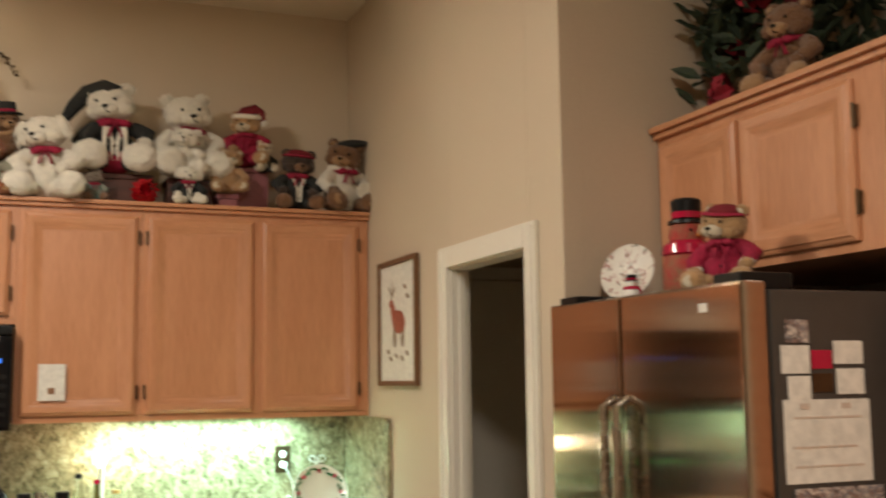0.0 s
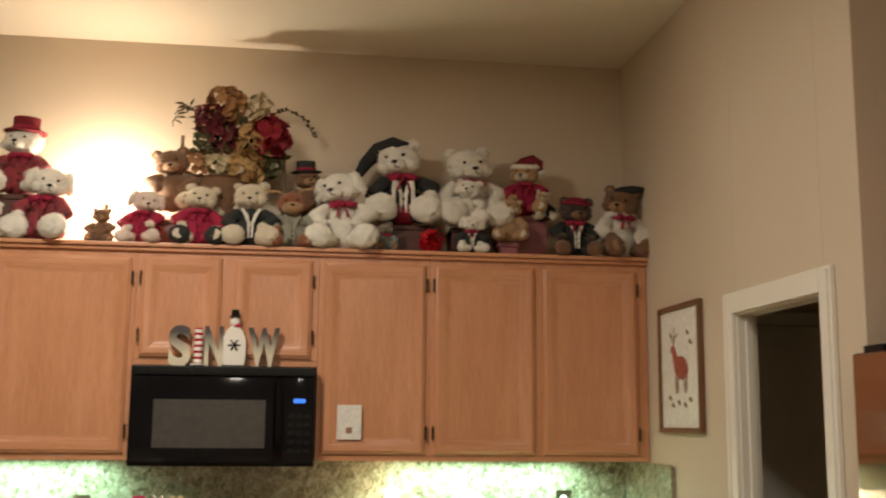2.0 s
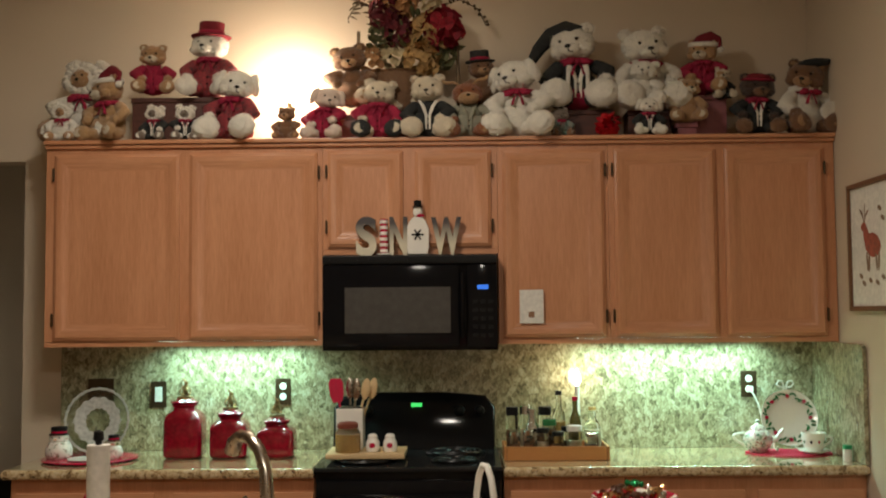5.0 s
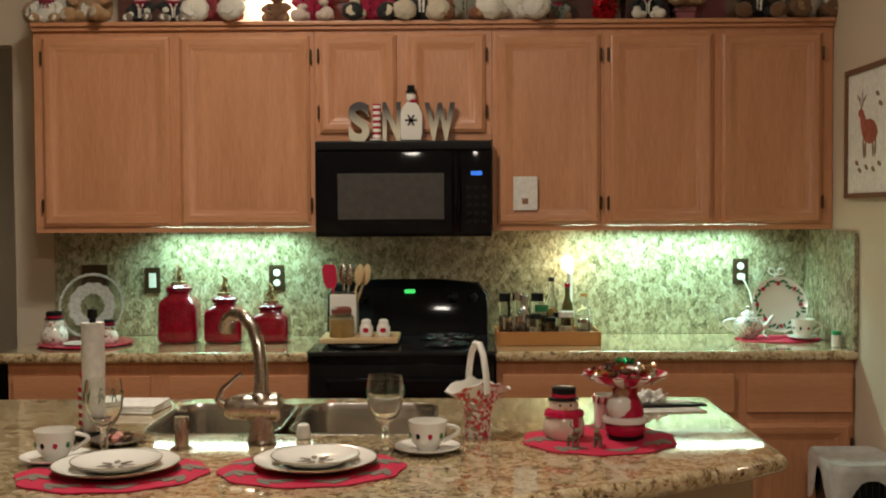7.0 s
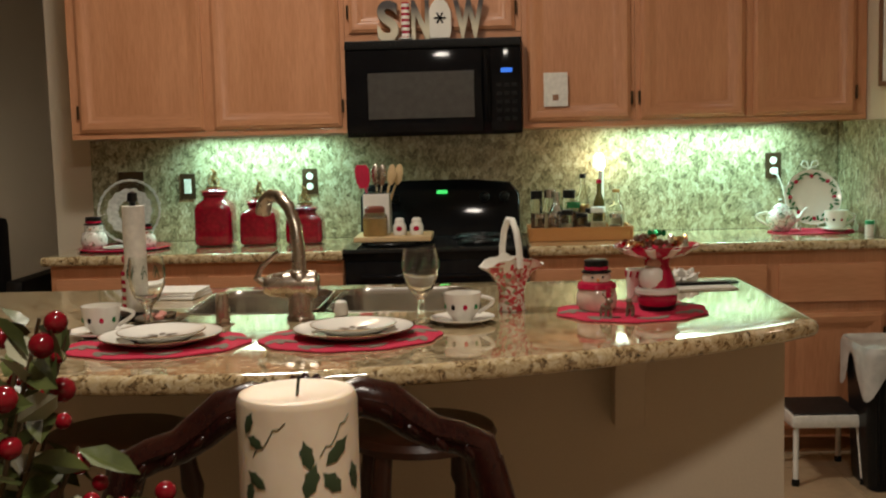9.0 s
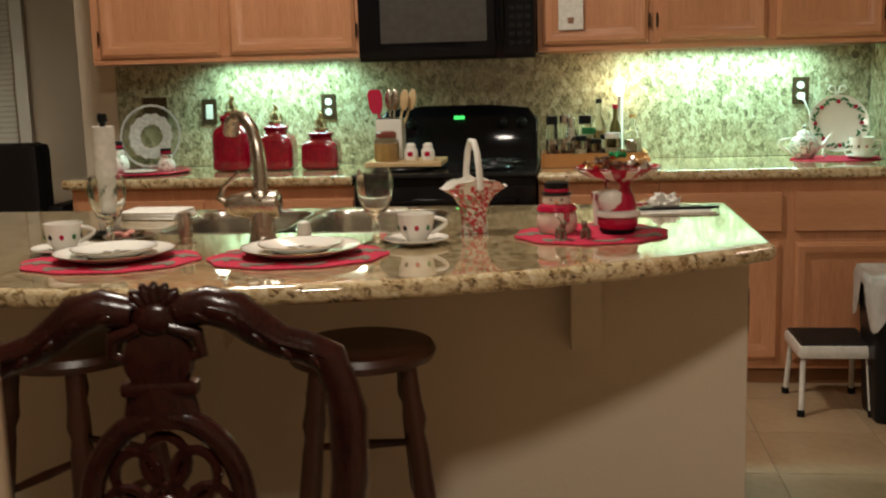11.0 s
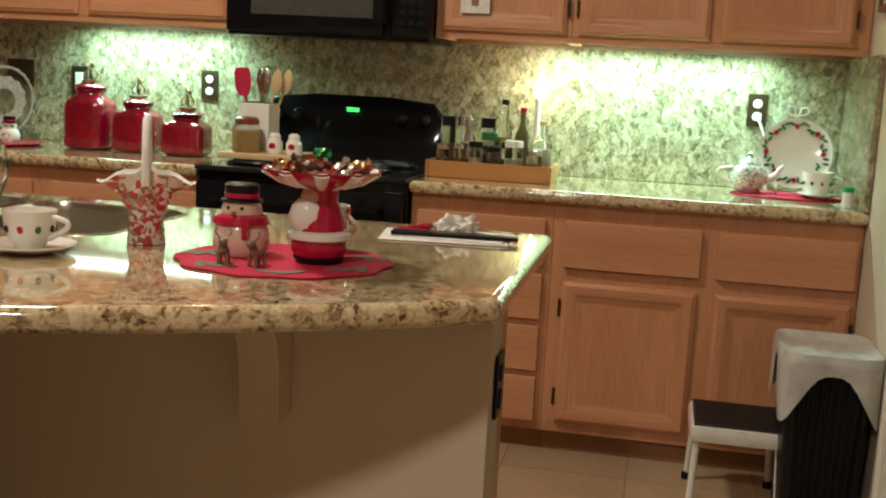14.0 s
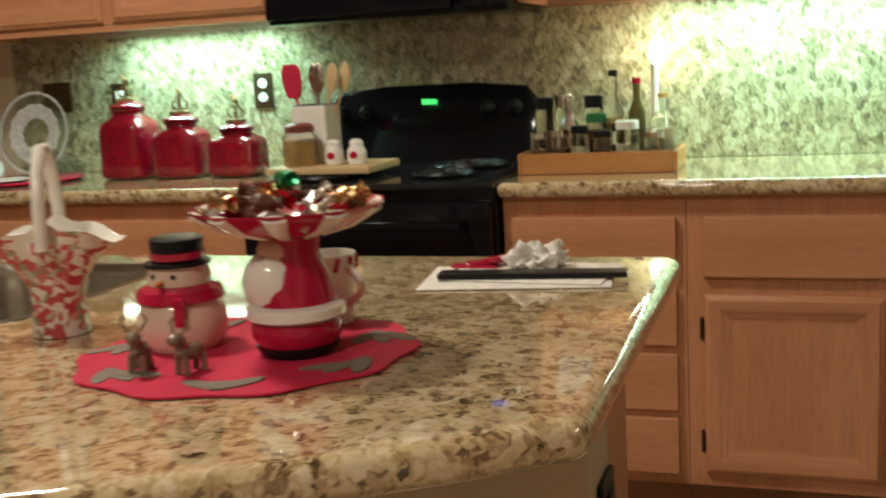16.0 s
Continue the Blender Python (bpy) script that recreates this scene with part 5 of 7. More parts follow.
teacup((1.745, -0.31, CZ + 0.0055), 0, "white china cup with red poinsettias on a saucer", "", 0.066, 0.052, 0.085)
gj = thing("small_jar", (1.815, -0.52, CZ + 0.001), "small clear jar with a green lid", "jar")
bm = bmesh.new()
lathe(bm, [(0, 0), (0.018, 0), (0.019, 0.004), (0.019, 0.045), (0.016, 0.05)], seg=16)
part("glass", bm, CHINA, gj)
bm = bmesh.new()
lathe(bm, [(0.019, 0.05), (0.019, 0.066), (0.0, 0.067)], seg=16)
part("lid", bm, mat("bright green lid", (0.03, 0.38, 0.16), None, 0.35, 20, 0), gj)

# ---- island things ----
Z = IZ + 0.001
for x, y, turn in ((-0.10, -2.68, 8), (-0.53, -2.72, 4)):
    mat_on("placemat", (x, y, Z), 0.205, 0.165, "oval red felt placemat with grey-green holly", 8, 10, 0.025, turn)
    for name, r, dz, lab in (("dinner_plate", 0.138, 0.0045, "white china dinner plate with a gold rim"), ("salad_plate", 0.098, 0.0115, "white china salad plate with a painted motif")):
        p = thing(name, (x + 0.005, y + 0.01, Z + dz), lab, "plate", "plates on the placemats")
        bm = bmesh.new()
        lathe(bm, [(0.0, 0.001), (r * 0.60, 0.0), (r * 0.66, 0.004), (r * 0.98, 0.018), (r, 0.020), (r * 0.97, 0.021), (r * 0.64, 0.008), (0.0, 0.006)], seg=44)
        part("dish", bm, CHINA, p)
        bm = bmesh.new()
        lathe(bm, [(r * 0.982, 0.0203), (r * 1.004, 0.0200), (r * 1.004, 0.0212), (r * 0.982, 0.0216)], seg=44, cap=False)
        part("rim_band", bm, GOLD, p)
        if r < 0.1:
            for k in range(7):
                bm = bmesh.new()
                a = 2 * math.pi * k / 7
                prism(bm, oval(0.016, 0.007, 10), 0.0068, 0.0078, m=pose(0.026 * math.cos(a), 0.026 * math.sin(a), 0, 0, 0, 50 * k))
                part("motif", bm, BRONZE if k % 3 == 1 else GREYGREEN, p)
teacup((0.150, -2.51, Z), 0, "white china teacup with small painted figures", "cups on the island")
teacup((-0.70, -2.60, Z), 10, "white china teacup with small painted figures", "cups on the island")


def goblet(x, y):
    g = thing("goblet", (x, y, Z), "clear stemmed water goblet with green etching", "glass", "goblets on the island")
    bm = bmesh.new()
    lathe(bm, [(0.0, 0.003), (0.034, 0.0), (0.036, 0.002), (0.012, 0.010), (0.007, 0.022), (0.011, 0.035), (0.007, 0.048), (0.012, 0.066), (0.030, 0.085), (0.042, 0.115), (0.044, 0.150), (0.040, 0.182), (0.0385, 0.182), (0.0425, 0.150), (0.040, 0.117), (0.028, 0.088), (0.0, 0.074)], seg=32)
    part("glass", bm, CLEAR, g)
    bm = bmesh.new()
    for k in range(9):
        a = 2 * math.pi * k / 9
        tube(bm, [(0.0447 * math.cos(a + 0.13 * s), 0.0447 * math.sin(a + 0.13 * s), 0.145 + 0.012 * math.sin(2.5 * s + k)) for s in (-1, -0.5, 0, 0.5, 1)], 0.0013, 5)
    part("etching", bm, mat("dark green enamel", (0.04, 0.10, 0.04), None, 0.4, 20, 0), g)


goblet(0.050, -2.50)
goblet(-0.60, -2.56)
pt = thing("paper_towel_holder", (-0.70, -2.33, Z), "nearly used white paper towel roll on a holiday holder", "paper towel")
bm = bmesh.new()
lathe(bm, [(0.0, 0.0), (0.06, 0.0), (0.06, 0.012), (0.012, 0.016), (0.008, 0.30), (0.014, 0.305), (0.012, 0.325), (0.0, 0.33)], seg=20)
part("stand", bm, BLACKM, pt)
bm = bmesh.new()
lathe(bm, [(0.02, 0.018), (0.0285, 0.018), (0.0285, 0.292), (0.012, 0.292)], seg=24)
part("roll", bm, PAPER, pt)
bm = bmesh.new()
lathe(bm, [(0.0, 0.0), (0.018, 0.0), (0.020, 0.10), (0.010, 0.13), (0.0, 0.132)], seg=16)
for i in range(5):
    lathe(bm, [(0.0195, 0.01 + i * 0.022), (0.0212, 0.012 + i * 0.022), (0.0212, 0.020 + i * 0.022), (0.0195, 0.022 + i * 0.022)], seg=16, mi=1)
ell(bm, (-0.005, 0, 0.142), 0.013, 1)
solid("striped_figure", bm, [CHINA, REDGLOSS], "small red and white striped figure beside the paper towel", "figurine", (-0.757, -2.22, Z))
bm = bmesh.new()
for i, (w, h) in enumerate(((0.10, 0.075), (0.097, 0.072), (0.094, 0.07))):
    box(bm, -w, w, -h, h, i * 0.008, 0.0075 + i * 0.008, bev=0.0035, m=pose(0.003 * i, -0.002 * i, 0, 0, 0, 3 * i))
solid("folded_towel", bm, PAPER, "folded white dish towel beside the sink", "towel", (-0.725, -1.95, Z), -8)
bm = bmesh.new()
lathe(bm, [(0, 0), (0.045, 0), (0.068, 0.012), (0.066, 0.015), (0.0, 0.008)], seg=28)
for k in range(7):
    a = k * 2.4
    ell(bm, (0.03 * math.cos(a) * (k > 0), 0.03 * math.sin(a) * (k > 0), 0.018), (0.018, 0.012, 0.008), 1 + k % 2, 1, (0, 0, 50 * k))
solid("soap_dish", bm, [SINK, mat("pink soap", (0.62, 0.25, 0.2), None, 0.5, 20, 0.1), BRONZE], "silver dish with small pink and brown soaps", "dish", (-0.615, -2.41, Z))

bk = thing("china_basket", (0.273, -2.32, Z), "chintz-patterned china basket vase with a white loop handle", "vase", turn=25)
bm = bmesh.new()
seg = 36
rings = []
for r, z in ((0.036, 0.0), (0.035, 0.01), (0.032, 0.04), (0.036, 0.075), (0.048, 0.105), (0.070, 0.128)):
    ring = []
    for i in range(seg):
        a = 2 * math.pi * i / seg
        fl = max(0, (z - 0.05) / 0.078)
        rr = r * (1 + 0.30 * fl * math.cos(2 * a))
        ring.append(bm.verts.new((rr * math.cos(a), rr * math.sin(a) * (1 - 0.15 * fl), z + 0.014 * fl * math.cos(2 * a + math.pi) + 0.004 * fl * math.cos(8 * a))))
    rings.append(ring)
for r, z in ((0.066, 0.129), (0.045, 0.105), (0.028, 0.06)):
    ring = []
    for i in range(seg):
        a = 2 * math.pi * i / seg
        fl = max(0, (z - 0.05) / 0.078)
        rr = r * (1 + 0.30 * fl * math.cos(2 * a))
        ring.append(bm.verts.new((rr * math.cos(a), rr * math.sin(a) * (1 - 0.15 * fl), z + 0.014 * fl * math.cos(2 * a + math.pi) + 0.004 * fl * math.cos(8 * a))))
    rings.append(ring)
for k, (a, b) in enumerate(zip(rings, rings[1:])):
    for i in range(seg):
        j = (i + 1) % seg
        f = bm.faces.new((a[i], a[j], b[j], b[i]))
        f.material_index = 1 if k >= 5 else 0
f = bm.faces.new(rings[-1])
f.material_index = 1
bm.faces.new(list(reversed(rings[0])))
bmesh.ops.recalc_face_normals(bm, faces=bm.faces)
part("body", bm, [FLORAL, CHINA], bk)
bm = bmesh.new()
tube(bm, [(0, -0.054, 0.112), (0, -0.048, 0.16), (0, -0.034, 0.205), (0, -0.012, 0.232), (0, 0.012, 0.232), (0, 0.034, 0.205), (0, 0.048, 0.16), (0, 0.054, 0.112)], 0.0085, 10)
part("handle", bm, CHINA, bk)

mat_on("placemat", (0.572, -2.385, Z), 0.190, 0.172, "oval red felt placemat under holiday figures", 7, 10, 0.03, 14)
ZF = Z + 0.0045
snowman("snowman_cookie_jar", (0.486, -2.375, ZF), 0.130, "glazed snowman jar with a red scarf and black hat", body=mat("blush glaze", (0.70, 0.56, 0.46), (0.64, 0.48, 0.38), 0.14, 12, 0.0), fat=0.395)
# reindeer figures beside the snowman
for x, y, s, turn in ((0.497, -2.482, 1.0, 20), (0.556, -2.478, 0.95, -15)):
    bm = bmesh.new()
    ell(bm, (0, 0, 0.034), (0.012, 0.024, 0.014), 0)
    ell(bm, (0, -0.022, 0.058), (0.010, 0.013, 0.011), 0)
    ell(bm, (0, -0.014, 0.046), (0.008, 0.009, 0.014), 0)
    for sx in (-1, 1):
        tube(bm, [(sx * 0.006, -0.018, 0.065), (sx * 0.016, -0.014, 0.08), (sx * 0.012, -0.012, 0.09)], 0.002, 5)
        for sy in (-0.015, 0.016):
            tube(bm, [(sx * 0.007, sy, 0.03), (sx * 0.008, sy, 0.0)], 0.0045, 6)
    ell(bm, (0, -0.012, 0.046), (0.011, 0.011, 0.005), 1, 1)
    bmesh.ops.scale(bm, vec=(0.85 * s, 0.85 * s, 0.70 * s), verts=bm.verts)
    solid("reindeer_figure", bm, [mat("pewter brown glaze", (0.20, 0.15, 0.10), None, 0.2, 30, 0.05), REDGLOSS], "small brown reindeer figurine on the red mat", "figurine", (x, y, ZF), turn, group="reindeer figures")
# santa candy dish: one plain statue under a glass dish
sn = thing("candy_dish", (0.636, -2.385, ZF), "Santa-shaped pedestal candy dish with wrapped sweets", "candy dish")
bm = bmesh.new()
lathe(bm, [(0.0, 0.0), (0.040, 0.0), (0.046, 0.008), (0.046, 0.012)], seg=24, mi=2)
lathe(bm, [(0.044, 0.012), (0.050, 0.022), (0.050, 0.034), (0.046, 0.04)], seg=24, mi=0)
lathe(bm, [(0.047, 0.038), (0.055, 0.043), (0.055, 0.052), (0.047, 0.058)], seg=24, mi=1)
lathe(bm, [(0.046, 0.056), (0.046, 0.07), (0.038, 0.095), (0.030, 0.11), (0.032, 0.13)], seg=24, mi=0)
ell(bm, (-0.016, -0.022, 0.082), (0.034, 0.028, 0.036), 1)
ell(bm, (-0.010, -0.022, 0.118), (0.019, 0.016, 0.016), 3)
part("figure", bm, [REDGLOSS, CHINA, BLACKM, mat("painted face", (0.66, 0.40, 0.30), None, 0.4, 20, 0)], sn)
bm = bmesh.new()
lathe(bm, [(0.0, 0.128), (0.034, 0.130), (0.075, 0.142), (0.103, 0.160), (0.105, 0.164), (0.074, 0.149), (0.0, 0.136)], seg=40, wave=0.02, lobes=10)
dsh = part("dish", bm, REDGLOSS, sn, "fluted red and white striped dish")
for k in range(10):
    bm = bmesh.new()
    a = 2 * math.pi * k / 10
    ca, sa = math.cos(a), math.sin(a)
    tube(bm, [(0.040 * ca, 0.040 * sa, 0.1315), (0.074 * ca, 0.074 * sa, 0.1425), (0.103 * ca, 0.103 * sa, 0.1610)], [0.006, 0.010, 0.014], 8, flat=0.35)
    part("stripe", bm, CHINA, dsh)
rng = random.Random(7)
FOILS = [mat("gold foil", (0.75, 0.50, 0.25), None, 0.2, 60, 0.5, 1.0), mat("red foil", (0.6, 0.02, 0.03), None, 0.2, 60, 0.5, 0.7), mat("silver foil", (0.8, 0.78, 0.74), None, 0.18, 60, 0.5, 1.0), mat("green foil", (0.02, 0.30, 0.10), None, 0.2, 60, 0.5, 0.7), mat("brown wrapper", (0.10, 0.04, 0.02), None, 0.3, 60, 0.3)]
for k in range(26):
    a, r = rng.uniform(0, 6.28), 0.085 * math.sqrt(rng.random())
    z = 0.152 + 0.034 * (1 - (r / 0.09) ** 2) * rng.uniform(0.55, 1.0)
    bm = bmesh.new()
    ell(bm, (0, 0, 0), (0.017, 0.012, 0.010), 0, 1, fuzz=0.3)
    for s in (-1, 1):
        lathe(bm, [(0.003, 0.0), (0.009, 0.012), (0.0, 0.004)], seg=6, m=pose(s * 0.011, 0, 0, 0, s * 90, 0))
    ob = solid("wrapped_candy", bm, FOILS[3] if k == 0 else rng.choice([FOILS[0], FOILS[1], FOILS[2], FOILS[4], FOILS[2], FOILS[0], FOILS[1]]), "foil-wrapped sweet in the candy dish", "candy", group="sweets in the candy dish")
    ob.matrix_world = pose(0.636 + (r * math.cos(a) if k else 0), -2.385 + (r * math.sin(a) if k else 0), ZF + (z if k else 0.192), rng.uniform(-30, 30), rng.uniform(-30, 30), rng.uniform(0, 360))
mg = thing("mug", (0.612, -2.245, ZF), "white mug with candy-cane stripes", "mug", turn=-20)
bm = bmesh.new()
lathe(bm, [(0, 0.0), (0.030, 0.0), (0.033, 0.01), (0.036, 0.085), (0.033, 0.085), (0.030, 0.012), (0, 0.008)], seg=28)
part("cup", bm, CHINA, mg)
bm = bmesh.new()
tube(bm, arc((0.034, 0, 0.07), (0.032, 0, 0.025), 0.024, 9, (1, 0, 0)), 0.005, 8)
part("handle", bm, CHINA, mg)
for k in range(12):
    a = 2 * math.pi * k / 12
    bm = bmesh.new()
    tube(bm, [(0.0355 * math.cos(a), 0.0355 * math.sin(a), 0.066), (0.0362 * math.cos(a + 0.12), 0.0362 * math.sin(a + 0.12), 0.082)], 0.0032, 5)
    part("stripe", bm, REDGLOSS, mg)
for k, (w, h, x, y, t, m) in enumerate(((0.135, 0.085, 0.775, -1.945, 8, PAPER), (0.12, 0.075, 0.79, -1.925, -4, PAPER))):
    bm = bmesh.new()
    box(bm, -w, w, -h, h, 0, 0.002, bev=0.0006)
    solid("paper_sheet", bm, m, "loose white sheet of paper on the island", "paper", (x, y, Z + 0.0025 * k), t, group="papers on the island")
bm = bmesh.new()
box(bm, -0.135, 0.135, -0.018, 0.018, 0, 0.008, bev=0.002)
solid("black_folder", bm, BLACKM, "long flat black case lying on the papers", "case", (0.80, -1.965, Z + 0.0055), 6)
bm = bmesh.new()
ell(bm, (0, 0, 0.016), (0.042, 0.032, 0.017), 0, 4, (0, 0, 20), 0.55)
for v in bm.verts:
    v.co.z = max(0.0, v.co.z * (1 + 0.5 * noise.noise(v.co * 70)) + 0.006 * noise.noise(v.co * 160))
solid("crumpled_tissue", bm, PAPER, "crumpled white plastic wrap on the papers", "tissue", (0.79, -1.895, Z + 0.0035))
bm = bmesh.new()
for k in range(3):
    box(bm, -0.035, 0.035, -0.012, 0.012, 0, 0.004, bev=0.001, m=pose(0.02 * k, 0.012 * k, 0.0045 * k, 0, 0, 30 * k))
solid("red_wrapper", bm, REDGLOSS, "small red wrapper on the papers", "wrapper", (0.695, -1.895, Z + 0.005))


# ---- plush toys on the cabinets ----
def fur(name, c, d=None):
    return mat(name, c, d or tuple(v * 0.80 for v in c), 0.95, 25, 0.9, fine=160, sheen=0.25)


WHITE, CREAMF = fur("white plush", (0.84, 0.79, 0.68)), fur("cream plush", (0.70, 0.60, 0.44))
PINKW = fur("pinkish white plush", (0.74, 0.60, 0.50))
HONEY, TAN = fur("honey plush", (0.46, 0.27, 0.12)), fur("tan plush", (0.42, 0.24, 0.11))
BROWN, DKBROWN = fur("brown plush", (0.20, 0.095, 0.04)), fur("dark brown plush", (0.05, 0.026, 0.015))
RUST, GREYB = fur("rust plush", (0.26, 0.085, 0.03)), fur("grey-brown plush", (0.20, 0.15, 0.11))
FURS = (WHITE, CREAMF, PINKW, HONEY, TAN, BROWN, DKBROWN, RUST, GREYB)
REDP = mat("red knit", (0.34, 0.009, 0.045), (0.22, 0.006, 0.028), 0.9, 30, 0.5, fine=150)
DARK = mat("black-green velvet", (0.022, 0.024, 0.022), (0.012, 0.012, 0.012), 0.9, 30, 0.3)
PLAID = granite("red and black plaid cloth", [(0.1, (0.04, 0.012, 0.012)), (0.4, (0.20, 0.012, 0.018)), (0.6, (0.30, 0.016, 0.024)), (0.9, (0.12, 0.01, 0.015))], 60, 0.9)
SAGE, TEAL = mat("grey-green knit", (0.28, 0.27, 0.20), None, 0.95, 40, 0.6, fine=150), mat("teal knit", (0.10, 0.24, 0.22), (0.25, 0.2, 0.15), 0.95, 30, 0.6, fine=150)
MAROON = mat("maroon felt", (0.17, 0.006, 0.014), None, 0.9, 30, 0.3)
INK = mat("black plastic eye", (0.008, 0.007, 0.006), None, 0.2, 30, 0)


def paler(m):
    return {DKBROWN: BROWN, BROWN: TAN, RUST: TAN, HONEY: CREAMF, TAN: CREAMF}.get(m, m)


def plush(place, h, turn, furm, outfit, foot, hat, label, form="bear", yaw=0):
    """A sitting plush animal in one mesh, h high with its hat; yaw turns its head."""
    body, bm = bmesh.new(), bmesh.new()
    mats = [furm, outfit, foot, INK, REDP, WHITE if hat != "top" else MAROON, MAROON if hat in ("top", "redhat", "santa", "cap") else DARK, paler(furm)]
    tall = {"santa": 1.06, "top": 1.22, "tophat": 1.20, "nightcap": 1.03, "beret": 1.04, "redhat": 1.04, "cap": 1.03}.get(hat, 1.0)
    rr = random.Random(int(place[0] * 1000) + 9000)
    q = rr.uniform(0.92, 1.10)
    wide = rr.uniform(0.92, 1.08)
    # the head, built upright about the neck and then turned
    H = Vector((0, -0.02, 0.735))
    ell(bm, H, (0.205 * wide, 0.19, 0.185), 0, 3, fuzz=0.10)
    for s in (-1, 1):
        ell(bm, H + Vector((s * 0.115 * wide, -0.085, -0.065)), (0.085, 0.085, 0.075), 0, 2, fuzz=0.15)
    if hat == "hood":
        ell(bm, H + Vector((0, -0.115, -0.01)), (0.115, 0.10, 0.12), 2, 2, fuzz=0.1)
        for i in range(16):
            a = 2 * math.pi * i / 16
            ell(bm, H + Vector((0.145 * math.cos(a), -0.12, 0.145 * math.sin(a))), rr.uniform(0.045, 0.06), 0, 1, fuzz=0.5)
        for s in (-1, 1):
            ell(bm, H + Vector((s * 0.15, 0.0, 0.16)), (0.085, 0.05, 0.06), 0, 2, (0, s * 30, 0), 0.3)
            ell(bm, H + Vector((s * 0.04, -0.205, 0.02)), 0.012, 3, 1)
        ell(bm, H + Vector((0, -0.22, -0.03)), (0.022, 0.014, 0.016), 3, 1)
    else:
        big = form == "moose"
        ell(bm, H + Vector((0, -0.175, -0.065 - 0.03 * big)), (0.10 + 0.05 * big, 0.085 + 0.04 * big, 0.072 + 0.03 * big), 7, 2, fuzz=0.08)
        ell(bm, H + Vector((0, -0.25 - 0.05 * big, -0.035 - 0.03 * big)), (0.034, 0.020, 0.024), 3, 1)
        tube(bm, [H + Vector((0, -0.256 - 0.04 * big, -0.06)), H + Vector((0, -0.254 - 0.04 * big, -0.088)), H + Vector((0.038, -0.236 - 0.04 * big, -0.106))], 0.006, 5, mi=3)
        for s in (-1, 1):
            ell(bm, H + Vector((s * 0.078, -0.172, 0.038)), (0.018, 0.014, 0.020), 3, 1)
            ell(bm, H + Vector((s * 0.075, -0.160, 0.062)), (0.036, 0.022, 0.012), 0, 1, (0, s * 12, 0))
            if form == "dog":
                ell(bm, H + Vector((s * 0.205, -0.01, 0.02)), (0.06, 0.075, 0.155), 0, 2, (0, s * -14, 0), 0.2)
            elif form == "moose":
                tube(bm, [H + Vector((s * 0.08, 0, 0.15)), H + Vector((s * 0.18, 0, 0.22)), H + Vector((s * 0.27, 0, 0.22)), H + Vector((s * 0.32, 0, 0.27))], [0.035, 0.05, 0.06, 0.03], 8, 7, 0.5)
            elif hat not in ("top", "tophat"):
                e = rr.uniform(0.058, 0.078)
                ell(bm, H + Vector((s * 0.155 * wide, 0.02, 0.145)), (e, 0.036, e), 0, 2, (0, s * 18, 0), 0.18)
                ell(bm, H + Vector((s * 0.153 * wide, -0.016, 0.142)), (e * 0.58, 0.02, e * 0.58), 7, 1)
    top = H.z + 0.155
    if hat == "santa":
        tube(bm, [(0, 0, top - 0.06), (0.03, 0.01, top + 0.03), (0.10, 0.03, top + 0.085), (0.18, 0.04, top + 0.04), (0.23, 0.03, top - 0.10)], [0.175, 0.145, 0.105, 0.07, 0.03], 14, 6)
        lathe(bm, [(0.175, top - 0.085), (0.208, top - 0.065), (0.208, top - 0.02), (0.17, top)], (0, -0.01, 0), 20, 5, wave=0.02, lobes=6)
        ell(bm, (0.24, 0.03, top - 0.13), 0.052, 5, 2, fuzz=0.25)
    elif hat == "nightcap":
        tube(bm, [(0, 0, top - 0.07), (-0.06, 0.01, top + 0.015), (-0.18, 0.02, top + 0.0), (-0.33, 0.03, top - 0.13), (-0.46, 0.03, top - 0.30)], [0.165, 0.115, 0.085, 0.065, 0.035], 14, 6)
    elif hat in ("top", "tophat"):
        lathe(bm, [(0.0, top - 0.03), (0.225, top - 0.035), (0.24, top - 0.015), (0.225, top), (0.145, top + 0.005), (0.15, top + 0.17), (0.14, top + 0.185), (0.0, top + 0.185)], (0, -0.01, 0), 24, 6)
        lathe(bm, [(0.147, top + 0.008), (0.157, top + 0.012), (0.157, top + 0.055), (0.149, top + 0.06)], (0, -0.01, 0), 24, 4)
    elif hat == "beret":
        ell(bm, (0.06, 0, top + 0.02), (0.20, 0.17, 0.062), 6, 2, (0, -16, 0), 0.12)
    elif hat in ("redhat", "cap"):
        ell(bm, (0, -0.01, top - 0.02), (0.18, 0.165, 0.085), 6, 2, fuzz=0.08)
        lathe(bm, [(0.185, top - 0.065), (0.225, top - 0.05), (0.19, top - 0.025)], (0, -0.01, 0), 20, 4, wave=0.04, lobes=5)
    neck = Matrix.Translation((0, 0, 0.58))
    bmesh.ops.transform(bm, matrix=neck @ Euler((radians(rr.uniform(-4, 12)), radians(rr.uniform(-11, 11)), radians(yaw + rr.uniform(-14, 14)))).to_matrix().to_4x4() @ neck.inverted(), verts=bm.verts)
    me = bpy.data.meshes.new("tmp")
    bm.to_mesh(me)
    bm.free()
    body.from_mesh(me)
    bpy.data.meshes.remove(me)
    bm = body
    # pear-shaped trunk
    ell(bm, (0, 0.01, 0.22), (0.225 * q, 0.185, 0.225), 1, 3, fuzz=0.12)
    ell(bm, (0, 0.0, 0.42), (0.165 * q, 0.145, 0.165), 1, 2, fuzz=0.10)
    big = rr.uniform(0.14, 0.165) if furm in (WHITE, CREAMF) and h > 0.2 else rr.uniform(0.115, 0.14)
